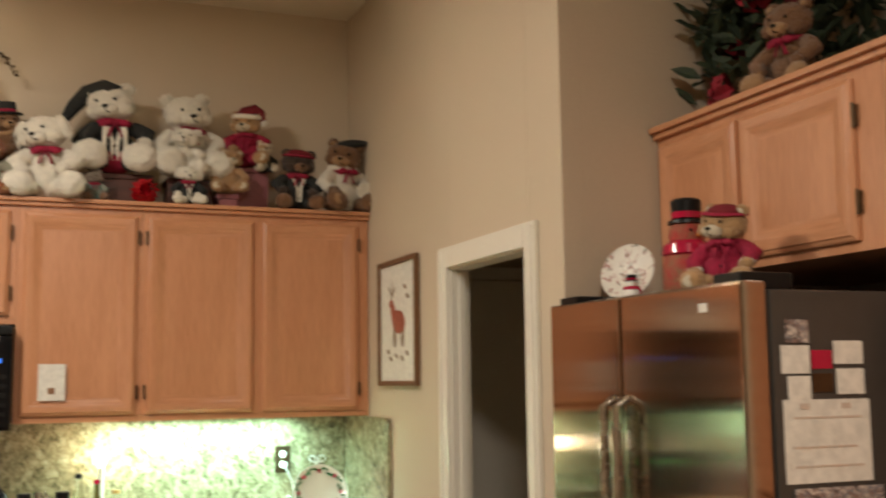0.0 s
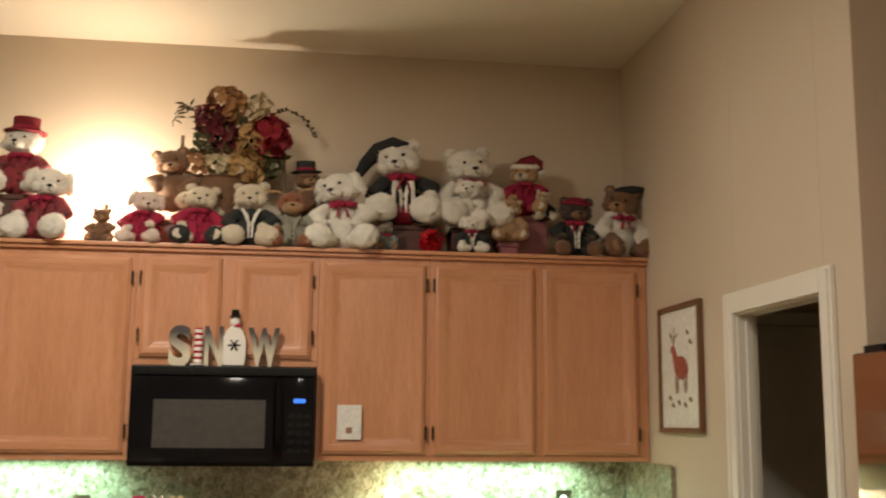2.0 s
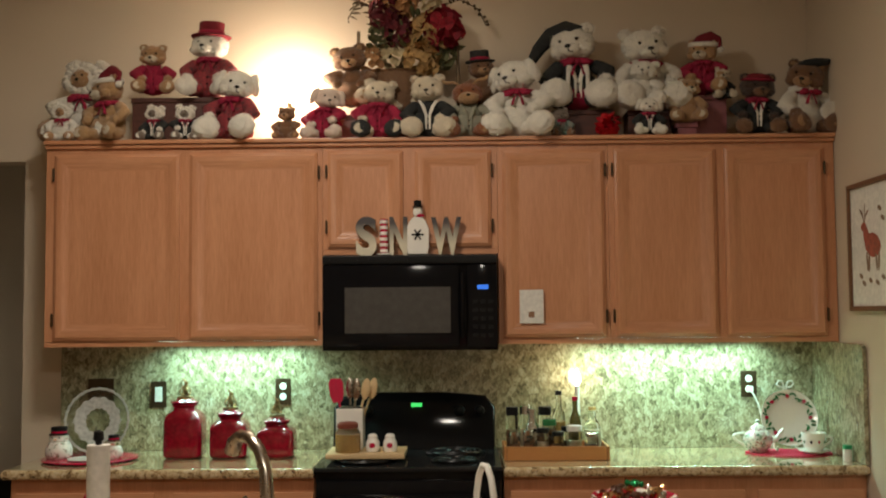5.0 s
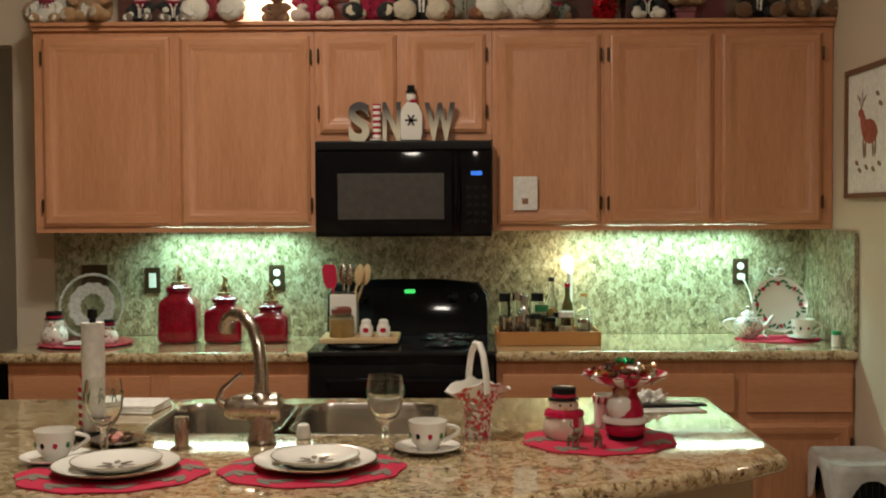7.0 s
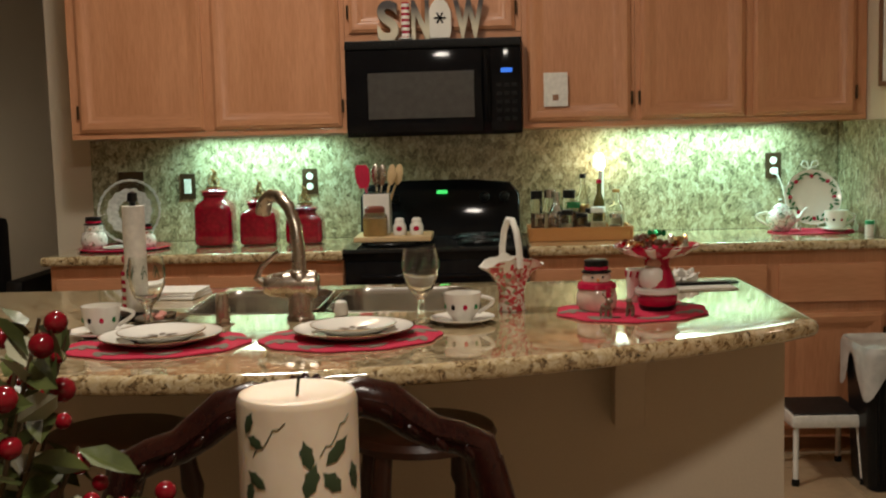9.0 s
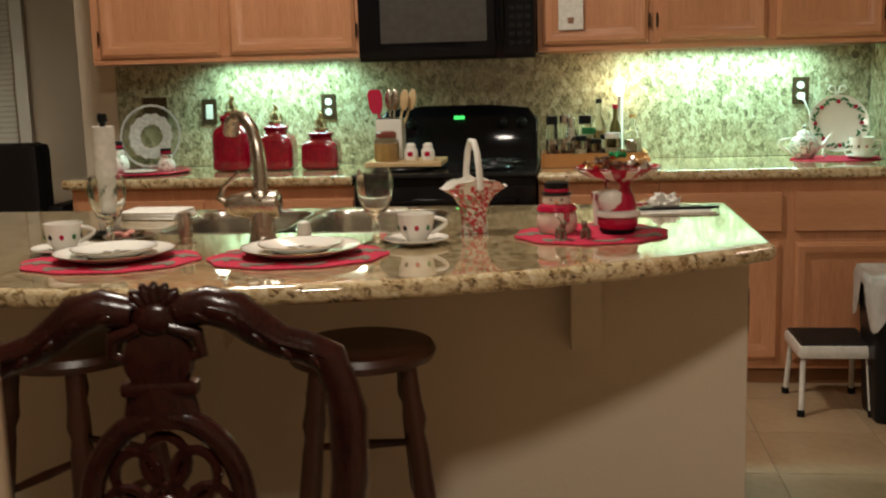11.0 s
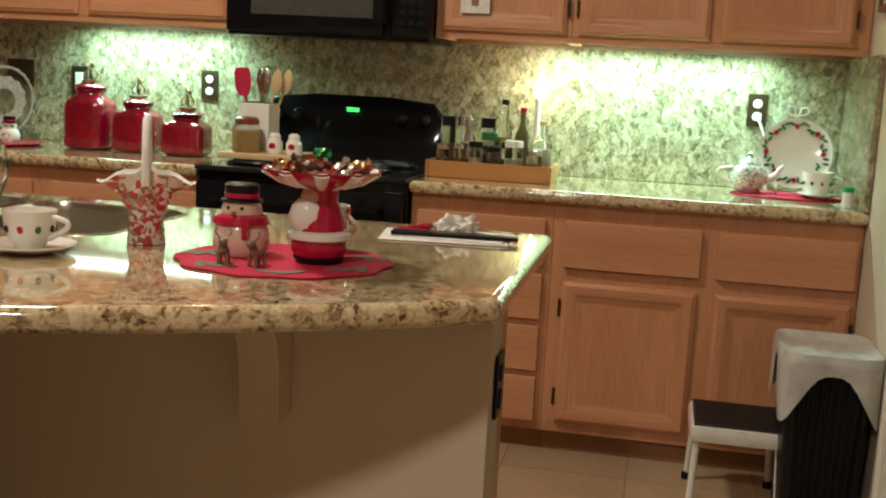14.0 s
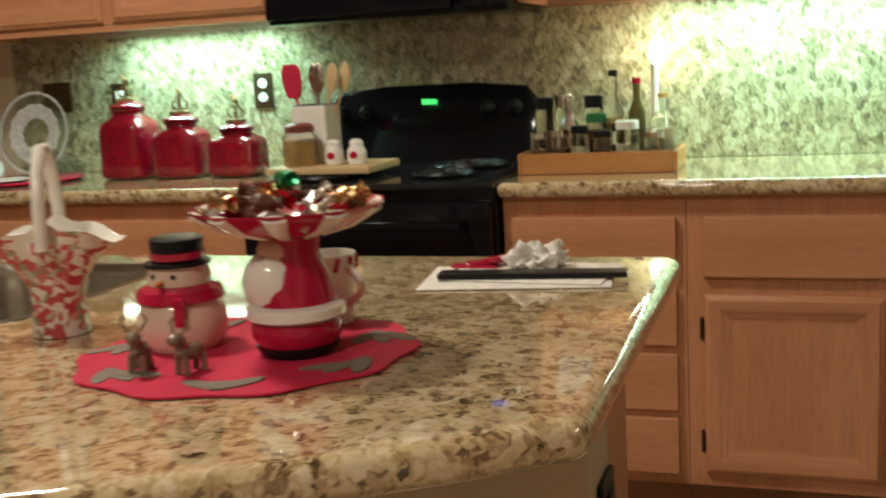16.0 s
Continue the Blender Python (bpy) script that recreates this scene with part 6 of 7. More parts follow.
    for s in (-1, 1):
        u, f = rr.uniform(-0.05, 0.06), rr.uniform(0.0, 0.10)
        shoulder, elbow, wrist = Vector((s * 0.15, -0.02, 0.50)), Vector((s * 0.27, -0.06 - f, 0.37 + u)), Vector((s * (0.245 - f), -0.17 - f, 0.27 + u))
        tube(bm, [shoulder, shoulder.lerp(elbow, 0.5), elbow, elbow.lerp(wrist, 0.6), wrist], [0.07, 0.082, 0.085, 0.075, 0.065], 12, 1)
        ell(bm, wrist + Vector((0, -0.03, -0.015)), (0.068, 0.072, 0.068), 0, 2, fuzz=0.15)
        if outfit in (REDP, PLAID, DARK):
            ell(bm, wrist + Vector((0, 0.005, 0.01)), (0.078, 0.055, 0.055), 5 if outfit is REDP and rr.random() < 0.5 else 1, 2, (35, 0, 0), 0.1)
        splay = rr.uniform(12, 30)
        ell(bm, (s * 0.155, -0.17, 0.10), (0.10, 0.19, 0.095), 1 if outfit is not furm and rr.random() < 0.5 else 0, 2, (0, 0, s * -splay), 0.12)
        fx = s * (0.175 + 0.10 * math.sin(radians(splay)))
        ell(bm, (fx, -0.335, big * 0.92), (big, big * 0.72, big), 2 if foot is not HONEY else 0, 2, (-8, 0, s * -splay), 0.10)
        ell(bm, (fx + s * 0.012, -0.335 - big * 0.66, big * 0.92), (big * 0.55, 0.012, big * 0.60), 7, 1, (-8, 0, s * -splay))
    # scarf or bow at the neck
    if rr.random() < 0.7 or hat == "santa":
        for s in (-1, 1):
            ell(bm, (s * 0.07, -0.175, 0.52), (0.070, 0.032, 0.046), 4, 1, (0, s * 22, 0), 0.3)
            tube(bm, [(0, -0.175, 0.51), (s * 0.035, -0.19, 0.45), (s * 0.055, -0.195, 0.37)], [0.014, 0.022, 0.026], 6, 4, 0.4)
        ell(bm, (0, -0.195, 0.52), 0.030, 4, 1)
        lathe(bm, [(0.13, 0.51), (0.158, 0.525), (0.158, 0.555), (0.13, 0.57)], (0, -0.01, 0), 18, 4, wave=0.03, lobes=5)
    if outfit not in FURS:
        for s in (-1, 1):
            tube(bm, [(s * 0.10, -0.10, 0.55), (s * 0.055, -0.165, 0.45), (s * 0.02, -0.195, 0.32), (s * 0.02, -0.195, 0.12)], [0.026, 0.030, 0.022, 0.014], 6, 5 if outfit in (DARK, WHITE) else 1, 0.4)
        for z in (0.18, 0.27):
            ell(bm, (0, -0.20, z), 0.014, 3, 1)
    if hat == "beret":
        lathe(bm, [(0.09, 0.0), (0.125, 0.01), (0.125, 0.045), (0.09, 0.055), (0.0, 0.045)], seg=18, mi=5, m=pose(0.16, -0.30, 0.26, 90))
        lathe(bm, [(0.145, 0.52), (0.185, 0.54), (0.175, 0.60), (0.14, 0.61)], (0, -0.01, 0), 18, 5)
    if hat == "nightcap":
        for s in (-1, 1):
            tube(bm, [(s * 0.07, -0.13, 0.55), (s * 0.085, -0.18, 0.42), (s * 0.09, -0.20, 0.22)], 0.020, 8, 5)
        ell(bm, (0, -0.02, 0.14), (0.215, 0.19, 0.14), 4, 2)
    # tufts of pile over the fur
    soft = {0, 7} | {k for k in (1, 2) if mats[k] in FURS}
    pile = [f for f in bm.faces if f.material_index in soft]
    tufts = []
    for f in rr.sample(pile, min(len(pile), 3200)):
        c, nrm = f.calc_center_median(), f.normal
        d = (nrm + Vector((rr.uniform(-0.7, 0.7), rr.uniform(-0.7, 0.7), rr.uniform(-0.9, 0.4)))).normalized()
        w = d.cross(Vector((rr.uniform(-1, 1), rr.uniform(-1, 1), rr.uniform(-1, 1)))).normalized() * 0.010
        tufts.append((c - w - nrm * 0.006, c + w - nrm * 0.006, c + d * rr.uniform(0.012, 0.034), f.material_index))
    for a, b, c, mi in tufts:
        g = bm.faces.new([bm.verts.new(p) for p in (a, b, c)])
        g.material_index = mi
    k = h / tall / 0.89
    bmesh.ops.scale(bm, vec=(k * 1.20, k * 0.84, k), verts=bm.verts)
    return solid("plush_toy", bm, mats, label, "plush toy", place, turn, group="plush toys on the cabinets", smooth=70)


PLUSH = [
    (-1.495, -0.16, 2.307, 0.372, -5, WHITE, WHITE, TAN, "hood", "white hooded snow-suit plush with a tan face"),
    (-1.555, -0.30, 2.307, 0.165, 0, WHITE, WHITE, TAN, "hood", "small white hooded plush beside a larger one"),
    (-1.345, -0.29, 2.307, 0.30, -25, HONEY, HONEY, HONEY, "santa", "honey-brown plush bear in a Santa hat and red scarf", "bear", -25),
    (-1.184, -0.17, 2.541, 0.221, 10, TAN, REDP, TAN, "", "tan plush bear with a red heart on a box"),
    (-0.927, -0.16, 2.525, 0.357, 0, WHITE, PLAID, WHITE, "top", "large white plush bear in a red top hat and vest", "bear", -22),
    (-0.790, -0.27, 2.307, 0.309, -15, WHITE, PLAID, WHITE, "", "white plush bear in a red plaid dress", "dog", 25),
    (-1.140, -0.30, 2.307, 0.152, -10, WHITE, DARK, GREYB, "hood", "small white plush lamb with a dark middle"),
    (-1.004, -0.30, 2.307, 0.152, 12, WHITE, DARK, GREYB, "hood", "small white plush lamb with a dark middle"),
    (-0.554, -0.28, 2.307, 0.145, 0, BROWN, BROWN, BROWN, "", "tiny brown plush bear beside the lamp"),
    (-0.379, -0.28, 2.307, 0.227, -12, PINKW, REDP, PINKW, "", "white plush pup in a red coat", "dog", 20),
    (-0.271, -0.15, 2.481, 0.270, -8, BROWN, BROWN, CREAMF, "", "brown plush bear in a plaid bow"),
    (-0.143, -0.28, 2.307, 0.255, 0, CREAMF, REDP, DARK, "", "cream plush bear in a red jacket with a collar"),
    (0.081, -0.28, 2.307, 0.273, 0, CREAMF, DARK, CREAMF, "", "cream plush bear in a dark jacket"),
    (-0.024, -0.19, 2.442, 0.183, 0, CREAMF, CREAMF, CREAMF, "", "small cream plush angel between two bears"),
    (0.325, -0.15, 2.468, 0.265, 6, BROWN, BROWN, BROWN, "tophat", "brown plush bear in a black top hat"),
    (0.263, -0.29, 2.307, 0.241, 0, RUST, SAGE, RUST, "", "rust-brown plush moose in a grey-green sweater", "moose"),
    (0.487, -0.27, 2.307, 0.341, -8, WHITE, WHITE, WHITE, "", "white plush dog with a red bow", "dog", -8),
    (0.757, -0.17, 2.447, 0.382, 0, WHITE, DARK, WHITE, "nightcap", "large white polar bear plush in a dark jacket and cap", "bear", -14),
    (0.675, -0.30, 2.307, 0.120, 0, GREYB, TEAL, BROWN, "", "small grey-brown plush in a teal sweater"),
    (1.078, -0.15, 2.442, 0.366, 6, WHITE, WHITE, WHITE, "", "large cream-white plush bear holding a cub"),
    (1.045, -0.24, 2.442, 0.208, -6, WHITE, WHITE, WHITE, "", "small white plush cub in a bigger bear's lap"),
    (1.058, -0.31, 2.307, 0.164, 0, WHITE, DARK, WHITE, "", "white and black plush puppy", "dog", 10),
    (1.245, -0.25, 2.375, 0.189, -10, TAN, TAN, TAN, "", "small tan plush bear on a box"),
    (1.333, -0.17, 2.515, 0.256, -15, HONEY, REDP, HONEY, "santa", "honey plush bear in a Santa hat and red sweater", "bear", -25),
    (1.404, -0.22, 2.484, 0.135, 15, CREAMF, DARK, CREAMF, "", "small cream plush penguin with a black face"),
    (1.541, -0.28, 2.307, 0.273, 0, DKBROWN, DARK, BROWN, "redhat", "dark brown plush bear in a red hat and black jacket"),
    (1.759, -0.27, 2.307, 0.333, 15, BROWN, WHITE, BROWN, "beret", "brown plush bear in a black beret and white coat", "bear", -20),
]
for x, y, z, *rest in PLUSH:
    plush((x, y, z), *rest)

# boxes that raise the back row
CHEST = mat("dark reddish box wood", (0.11, 0.032, 0.02), (0.06, 0.02, 0.012), 0.45, 5, 0.1, stretch=(1, 6, 6))
MAUVE = mat("mauve gift bag paper", (0.30, 0.10, 0.11), None, 0.5, 12, 0.05)


def chest(x0, x1, y0, y1, top, m, label, name="display_box"):
    b = thing(name, ((x0 + x1) / 2, (y0 + y1) / 2, 2.3075), label, "box")
    w, d, h = (x1 - x0) / 2, (y1 - y0) / 2, top - 2.3075
    bm = bmesh.new()
    box(bm, -w, w, -d, d, 0, h - 0.024, bev=0.004)
    part("body", bm, m, b)
    bm = bmesh.new()
    box(bm, -w - 0.005, w + 0.005, -d - 0.005, d + 0.005, h - 0.023, h - 0.001, bev=0.004)
    part("lid", bm, m, b)


chest(-1.275, -0.775, -0.195, -0.06, 2.525, CHEST, "dark reddish wooden box under two plush bears")
chest(0.668, 0.918, -0.205, -0.06, 2.447, CHEST, "dark wooden box under a white polar bear")
chest(0.985, 1.18, -0.205, -0.06, 2.442, CHEST, "dark wooden box under two white bears")
chest(1.285, 1.43, -0.205, -0.06, 2.508, MAUVE, "mauve paper gift bag holding up a plush bear", "gift_bag")
chest(1.195, 1.28, -0.26, -0.16, 2.374, MAUVE, "small mauve box under a tan bear")
chest(-0.335, 0.165, -0.185, -0.05, 2.44, CHEST, "dark wooden box behind the front row of toys")
chest(0.255, 0.42, -0.185, -0.07, 2.465, CHEST, "dark wooden box under a bear in a top hat")
rb = thing("red_bow", (0.878, -0.29, 2.3075), "shiny red ribbon bow among the plush toys", "bow")
FOILR = mat("shiny red foil ribbon", (0.50, 0.01, 0.02), None, 0.22, 20, 0.1, 0.4)
rng = random.Random(3)
for k in range(10):
    a = 2 * math.pi * k / 10
    bm = bmesh.new()
    tube(bm, [(0, 0, 0.055), (0.05 * math.cos(a), -0.03 + 0.01 * rng.uniform(-1, 1), 0.055 + 0.045 * math.sin(a)), (0.03 * math.cos(a + 0.5), -0.045, 0.055 + 0.03 * math.sin(a + 0.5)), (0, -0.01, 0.055)], [0.006, 0.016, 0.014, 0.006], 8, flat=0.3)
    part("ribbon_loop", bm, FOILR, rb)
bm = bmesh.new()
ell(bm, (0, 0.0, 0.035), (0.05, 0.03, 0.035), 0, 2, fuzz=0.3)
part("knot", bm, FOILR, rb)
lm = thing("cabinet_top_lamp", (-0.56, -0.15, 2.3075), "small lit candle lamp hidden among the toys", "lamp")
bm = bmesh.new()
lathe(bm, [(0, 0), (0.045, 0), (0.042, 0.01), (0.012, 0.018), (0.011, 0.20), (0.0, 0.201)], seg=16)
part("base", bm, GOLD, lm)
bm = bmesh.new()
lathe(bm, [(0.008, 0.202), (0.022, 0.232), (0.024, 0.255), (0.010, 0.285), (0.0, 0.30)], seg=16)
ob = part("bulb", bm, BULB, lm)
ob.visible_shadow = False


# ---- flower arrangements ----
def bloom(bm, c, r, mi, n=26, rng=None, size=0.45, flatten=0.7):
    """A full flower head of many curved petals."""
    c = Vector(c)
    for k in range(n):
        z = 1 - 1.6 * (k + 0.5) / n
        a = k * 2.39996
        s = math.sqrt(max(0, 1 - z * z))
        d = Vector((s * math.cos(a), -abs(z) * 0.9 if z > -0.2 else -z, s * math.sin(a))).normalized()
        p = c + Vector((d.x, d.y * flatten, d.z)) * r * rng.uniform(0.7, 1.0)
        t = bmesh.new()
        L, W = r * size * rng.uniform(0.8, 1.2), r * size * 0.75
        vs = [t.verts.new(v) for v in ((0, 0, -L), (W, 0.15 * L, -L * 0.2), (W * 0.8, 0.35 * L, L * 0.6), (0, 0.1 * L, L), (-W * 0.8, 0.35 * L, L * 0.6), (-W, 0.15 * L, -L * 0.2), (0, -0.25 * L, 0))]
        for i in range(6):
            t.faces.new((vs[i], vs[(i + 1) % 6], vs[6]))
        m = Matrix.Translation(p) @ d.to_track_quat("Y", "Z").to_matrix().to_4x4() @ Matrix.Rotation(rng.uniform(0, 6.28), 4, "Y") @ Matrix.Rotation(rng.uniform(-0.6, 0.6), 4, "X")
        merge(bm, t, mi, m)


def leaf(bm, p, d, L, W, mi, rng):
    t = bmesh.new()
    vs = [t.verts.new(v) for v in ((0, 0, 0), (W, L * 0.35, W * 0.3), (W * 0.8, L * 0.7, W * 0.2), (0, L, -W * 0.3), (-W * 0.8, L * 0.7, W * 0.2), (-W, L * 0.35, W * 0.3), (0, L * 0.5, -W * 0.2))]
    for i in range(6):
        t.faces.new((vs[i], vs[(i + 1) % 6], vs[6]))
    merge(bm, t, mi, Matrix.Translation(p) @ Vector(d).to_track_quat("Y", "Z").to_matrix().to_4x4() @ Matrix.Rotation(rng.uniform(-1.2, 1.2), 4, "Y"))


def petal(name, c):
    return mat(name, c, tuple(v * 0.55 for v in c), 0.75, 30, 0.15)


COPPER, BURG, GOLDF = petal("copper petals", (0.46, 0.23, 0.09)), petal("burgundy petals", (0.14, 0.010, 0.016)), petal("old gold petals", (0.55, 0.34, 0.13))
REDF, CREAMP, LEAFG = petal("crimson petals", (0.32, 0.008, 0.022)), petal("cream petals", (0.58, 0.47, 0.27)), petal("olive leaves", (0.13, 0.13, 0.05))
DKLEAF = petal("dark green leaves", (0.035, 0.055, 0.025))
rng = random.Random(11)
fa = thing("flower_arrangement", (-0.06, -0.12, 2.4405), "tall arrangement of copper, crimson and cream silk flowers", "flowers")
bm = bmesh.new()
lathe(bm, [(0.0, 0.0), (0.09, 0.0), (0.12, 0.04), (0.13, 0.14), (0.11, 0.19), (0.12, 0.20), (0.0, 0.22)], seg=20)
part("basket", bm, mat("brown wicker", (0.16, 0.08, 0.035), None, 0.7, 30, 0.9, fine=90), fa)
for (x, z), r, m, n in (((0.01, 0.545), 0.085, COPPER, 34), ((-0.055, 0.47), 0.075, BURG, 30), ((0.14, 0.375), 0.10, GOLDF, 40), ((0.205, 0.40), 0.095, REDF, 36), ((0.155, 0.54), 0.055, CREAMP, 20), ((-0.015, 0.285), 0.075, CREAMP, 30), ((0.11, 0.255), 0.085, GOLDF, 34), ((0.0, 0.385), 0.075, BURG, 28), ((-0.075, 0.38), 0.06, LEAFG, 24), ((0.205, 0.265), 0.06, LEAFG, 24), ((-0.12, 0.26), 0.06, COPPER, 24)):
    bm = bmesh.new()
    bloom(bm, (x, -0.03 + rng.uniform(-0.02, 0.02), z), r, 0, n, rng)
    part("flower", bm, m, fa)
bm = bmesh.new()
for k in range(130):
    a = rng.uniform(0, math.pi)
    r = rng.uniform(0.06, 0.25)
    p = Vector((0.06 + r * 0.85 * math.cos(a), rng.uniform(-0.05, 0.04), 0.30 + r * math.sin(a) * rng.uniform(-0.2, 1.0)))
    leaf(bm, p, (p.x - 0.06 + rng.uniform(-0.1, 0.1), rng.uniform(-0.3, 0.1), p.z - 0.25), rng.uniform(0.04, 0.08), 0.014, 0, rng)
part("leaves", bm, LEAFG, fa)
for pts in ([(0.15, 0, 0.42), (0.21, 0, 0.52), (0.29, 0, 0.545), (0.37, 0, 0.50), (0.41, 0, 0.42)], [(-0.09, 0, 0.40), (-0.13, 0, 0.52), (-0.18, 0, 0.55), (-0.235, 0, 0.46)]):
    bm = bmesh.new()
    tube(bm, pts, 0.003, 5)
    for i in range(22):
        t = i / 21 * (len(pts) - 1)
        j = min(int(t), len(pts) - 2)
        p = Vector(pts[j]).lerp(Vector(pts[j + 1]), t - j)
        if pts[0][0] > 0:
            ell(bm, p + Vector((rng.uniform(-0.012, 0.012), 0, rng.uniform(-0.012, 0.012))), 0.008, 0, 1)
        else:
            leaf(bm, p, (rng.uniform(-1, 1), -0.2, rng.uniform(-0.6, 0.3)), 0.05, 0.008, 0, rng)
    part("twig", bm, BRONZE, fa)
for x, z in ((-0.185, 0.40), (0.275, 0.34)):
    bm = bmesh.new()
    tube(bm, [(x, 0, 0.02), (x, 0.0, z)], 0.008, 6)
    part("stake", bm, BRONZE, fa)

# over the refrigerator
fb = thing("flower_arrangement", (2.46, -2.42, 2.308), "dark bushy silk poinsettia arrangement on the high cabinet", "flowers")
bm = bmesh.new()
lathe(bm, [(0, 0), (0.10, 0), (0.13, 0.10), (0.12, 0.12), (0, 0.11)], seg=18)
part("pot", bm, BRONZE, fb)
for k in range(7):
    bm = bmesh.new()
    bloom(bm, (rng.uniform(-0.12, 0.04), rng.uniform(-0.16, 0.18), rng.uniform(0.06, 0.50)), rng.uniform(0.05, 0.08), 0, 20, rng)
    part("flower", bm, rng.choice((BURG, BURG, REDF)), fb)
bm = bmesh.new()
for k in range(900):
    p = Vector((rng.uniform(-0.17, 0.30) if k % 4 else 0.22, rng.uniform(-0.14, 0.20) if k % 4 else rng.uniform(-0.75, 0.2), rng.uniform(0.03, 0.72)))
    leaf(bm, p, (rng.uniform(-1, 0.5), rng.uniform(-1, 1), rng.uniform(-0.4, 1)), rng.uniform(0.06, 0.12), 0.022, 0, rng)
part("leaves", bm, DKLEAF, fb)
plush((2.33, -2.66, 2.3075), 0.25, -75, BROWN, BROWN, TAN, "", "brown plush bear sitting on the cabinet over the refrigerator")
# on the refrigerator
plush((2.015, -2.755, 1.757), 0.215, -55, HONEY, REDP, HONEY, "redhat", "honey plush bear in a red and green vest on the refrigerator", "bear", -20)
snowman("snowman_figure", (2.06, -2.53, 1.757), 0.275, "red snowman figure in a plaid hat on the refrigerator", body=mat("red felt body", (0.40, 0.03, 0.03), (0.25, 0.12, 0.06), 0.8, 20, 0.3), fat=0.25)
bm = bmesh.new()
lathe(bm, [(0.0, 0.0), (0.05, 0.0), (0.086, 0.012), (0.084, 0.016), (0.05, 0.006), (0, 0.005)], seg=36, m=pose(0, 0, 0.087, 72, 0, -60))
ob = solid("spotted_plate", bm, granite("spotted china", [(0.1, (0.08, 0.10, 0.05)), (0.25, (0.35, 0.06, 0.05)), (0.34, (0.62, 0.58, 0.5)), (0.9, (0.66, 0.62, 0.54))], 45, 0.5), "white china plate with small painted sprigs, propped up", "plate", (2.0, -2.33, 1.757))
snowman("small_santa_figure", (1.95, -2.42, 1.757), 0.075, "tiny red and white figure on the refrigerator")

# ---- dining area ----
dt = thing("dining_table", (-0.35, -4.40, 0), "dark cherry wood dining table", "table")
bm = bmesh.new()
prism(bm, rounded(-0.78, 0.78, -0.48, 0.48, 0.12), 0.725, 0.762, bev=0.010)
part("tabletop", bm, CHERRY, dt)
bm = bmesh.new()
box(bm, -0.66, 0.66, -0.36, 0.36, 0.64, 0.724, bev=0.004)
part("apron", bm, CHERRY, dt)
for sx in (-1, 1):
    for sy in (-1, 1):
        bm = bmesh.new()
        lathe(bm, [(0.025, 0.0), (0.03, 0.04), (0.022, 0.10), (0.035, 0.35), (0.045, 0.52), (0.03, 0.58), (0.042, 0.64)], (sx * 0.62, sy * 0.32, 0), 16)
        part("leg", bm, CHERRY, dt)
HOLLY = mat("dark green painted leaf", (0.035, 0.055, 0.02), None, 0.6, 30, 0.0)
pc = thing("pillar_candle", (0.080, -4.378, 0.7625), "thick cream pillar candle painted with holly leaves", "candle")
bm = bmesh.new()
lathe(bm, [(0.0, 0.0), (0.065, 0.0), (0.065, 0.008), (0.02, 0.022), (0.016, 0.17), (0.045, 0.198), (0.050, 0.208), (0.0, 0.208)], seg=24)
part("holder", bm, GOLD, pc)
R, T = 0.0405, 0.432
bm = bmesh.new()
lathe(bm, [(0.0, 0.209), (R, 0.209), (R, T - 0.006), (R - 0.002, T - 0.001), (R - 0.006, T), (R - 0.012, T - 0.002), (0.0, T - 0.004)], seg=40)
part("wax", bm, CREAM, pc)
bm = bmesh.new()
tube(bm, [(0, 0, T - 0.006), (0.001, 0, T + 0.004), (0.002, 0, T + 0.010)], 0.0011, 6)
part("wick", bm, BLACKM, pc)


def wax_leaf(a, z, L, W, tilt):
    t = bmesh.new()
    ca, sa = math.cos(radians(tilt)), math.sin(radians(tilt))
    vs = []
    for u, v in ((0, -1), (0.8, -0.45), (0.75, 0.0), (0.9, 0.3), (0.35, 0.6), (0, 1), (-0.35, 0.6), (-0.9, 0.3), (-0.75, 0), (-0.8, -0.45)):
        x, y = u * W * ca - v * L * sa, u * W * sa + v * L * ca
        vs.append(t.verts.new(((R + 0.0006) * math.cos(a + x / R), (R + 0.0006) * math.sin(a + x / R), z + y)))
    c = t.verts.new(((R + 0.0014) * math.cos(a), (R + 0.0014) * math.sin(a), z))
    for i in range(10):
        t.faces.new((vs[i], vs[(i + 1) % 10], c))
    part("holly_leaf", t, HOLLY, pc)


for a, dz, L, W, tilt in ((-2.27, 0.010, 0.0085, 0.0042, -25), (-2.15, 0.022, 0.0075, 0.0045, 65), (-2.15, 0.047, 0.0095, 0.0048, 55), (-2.30, 0.056, 0.0085, 0.0045, -20), (-1.27, 0.030, 0.0105, 0.0050, 12), (-0.74, 0.030, 0.0125, 0.0058, -48), (-1.22, 0.047, 0.0120, 0.0058, -18), (-0.86, 0.050, 0.0100, 0.0062, 42), (-0.36, 0.050, 0.0110, 0.0055, 15), (-1.60, 0.074, 0.0110, 0.0056, 35), (-1.00, 0.078, 0.0120, 0.0058, -35), (-2.05, 0.085, 0.0110, 0.0056, 20), (-1.30, 0.106, 0.0120, 0.0058, 10), (-1.85, 0.120, 0.0110, 0.0056, -30), (-0.55, 0.100, 0.0120, 0.0058, 30), (0.3, 0.06, 0.0120, 0.0058, 20), (1.2, 0.05, 0.0120, 0.0058, -20), (2.1, 0.07, 0.0120, 0.0058, 30)):
    wax_leaf(a, T - dz - 0.004, L, W, tilt)
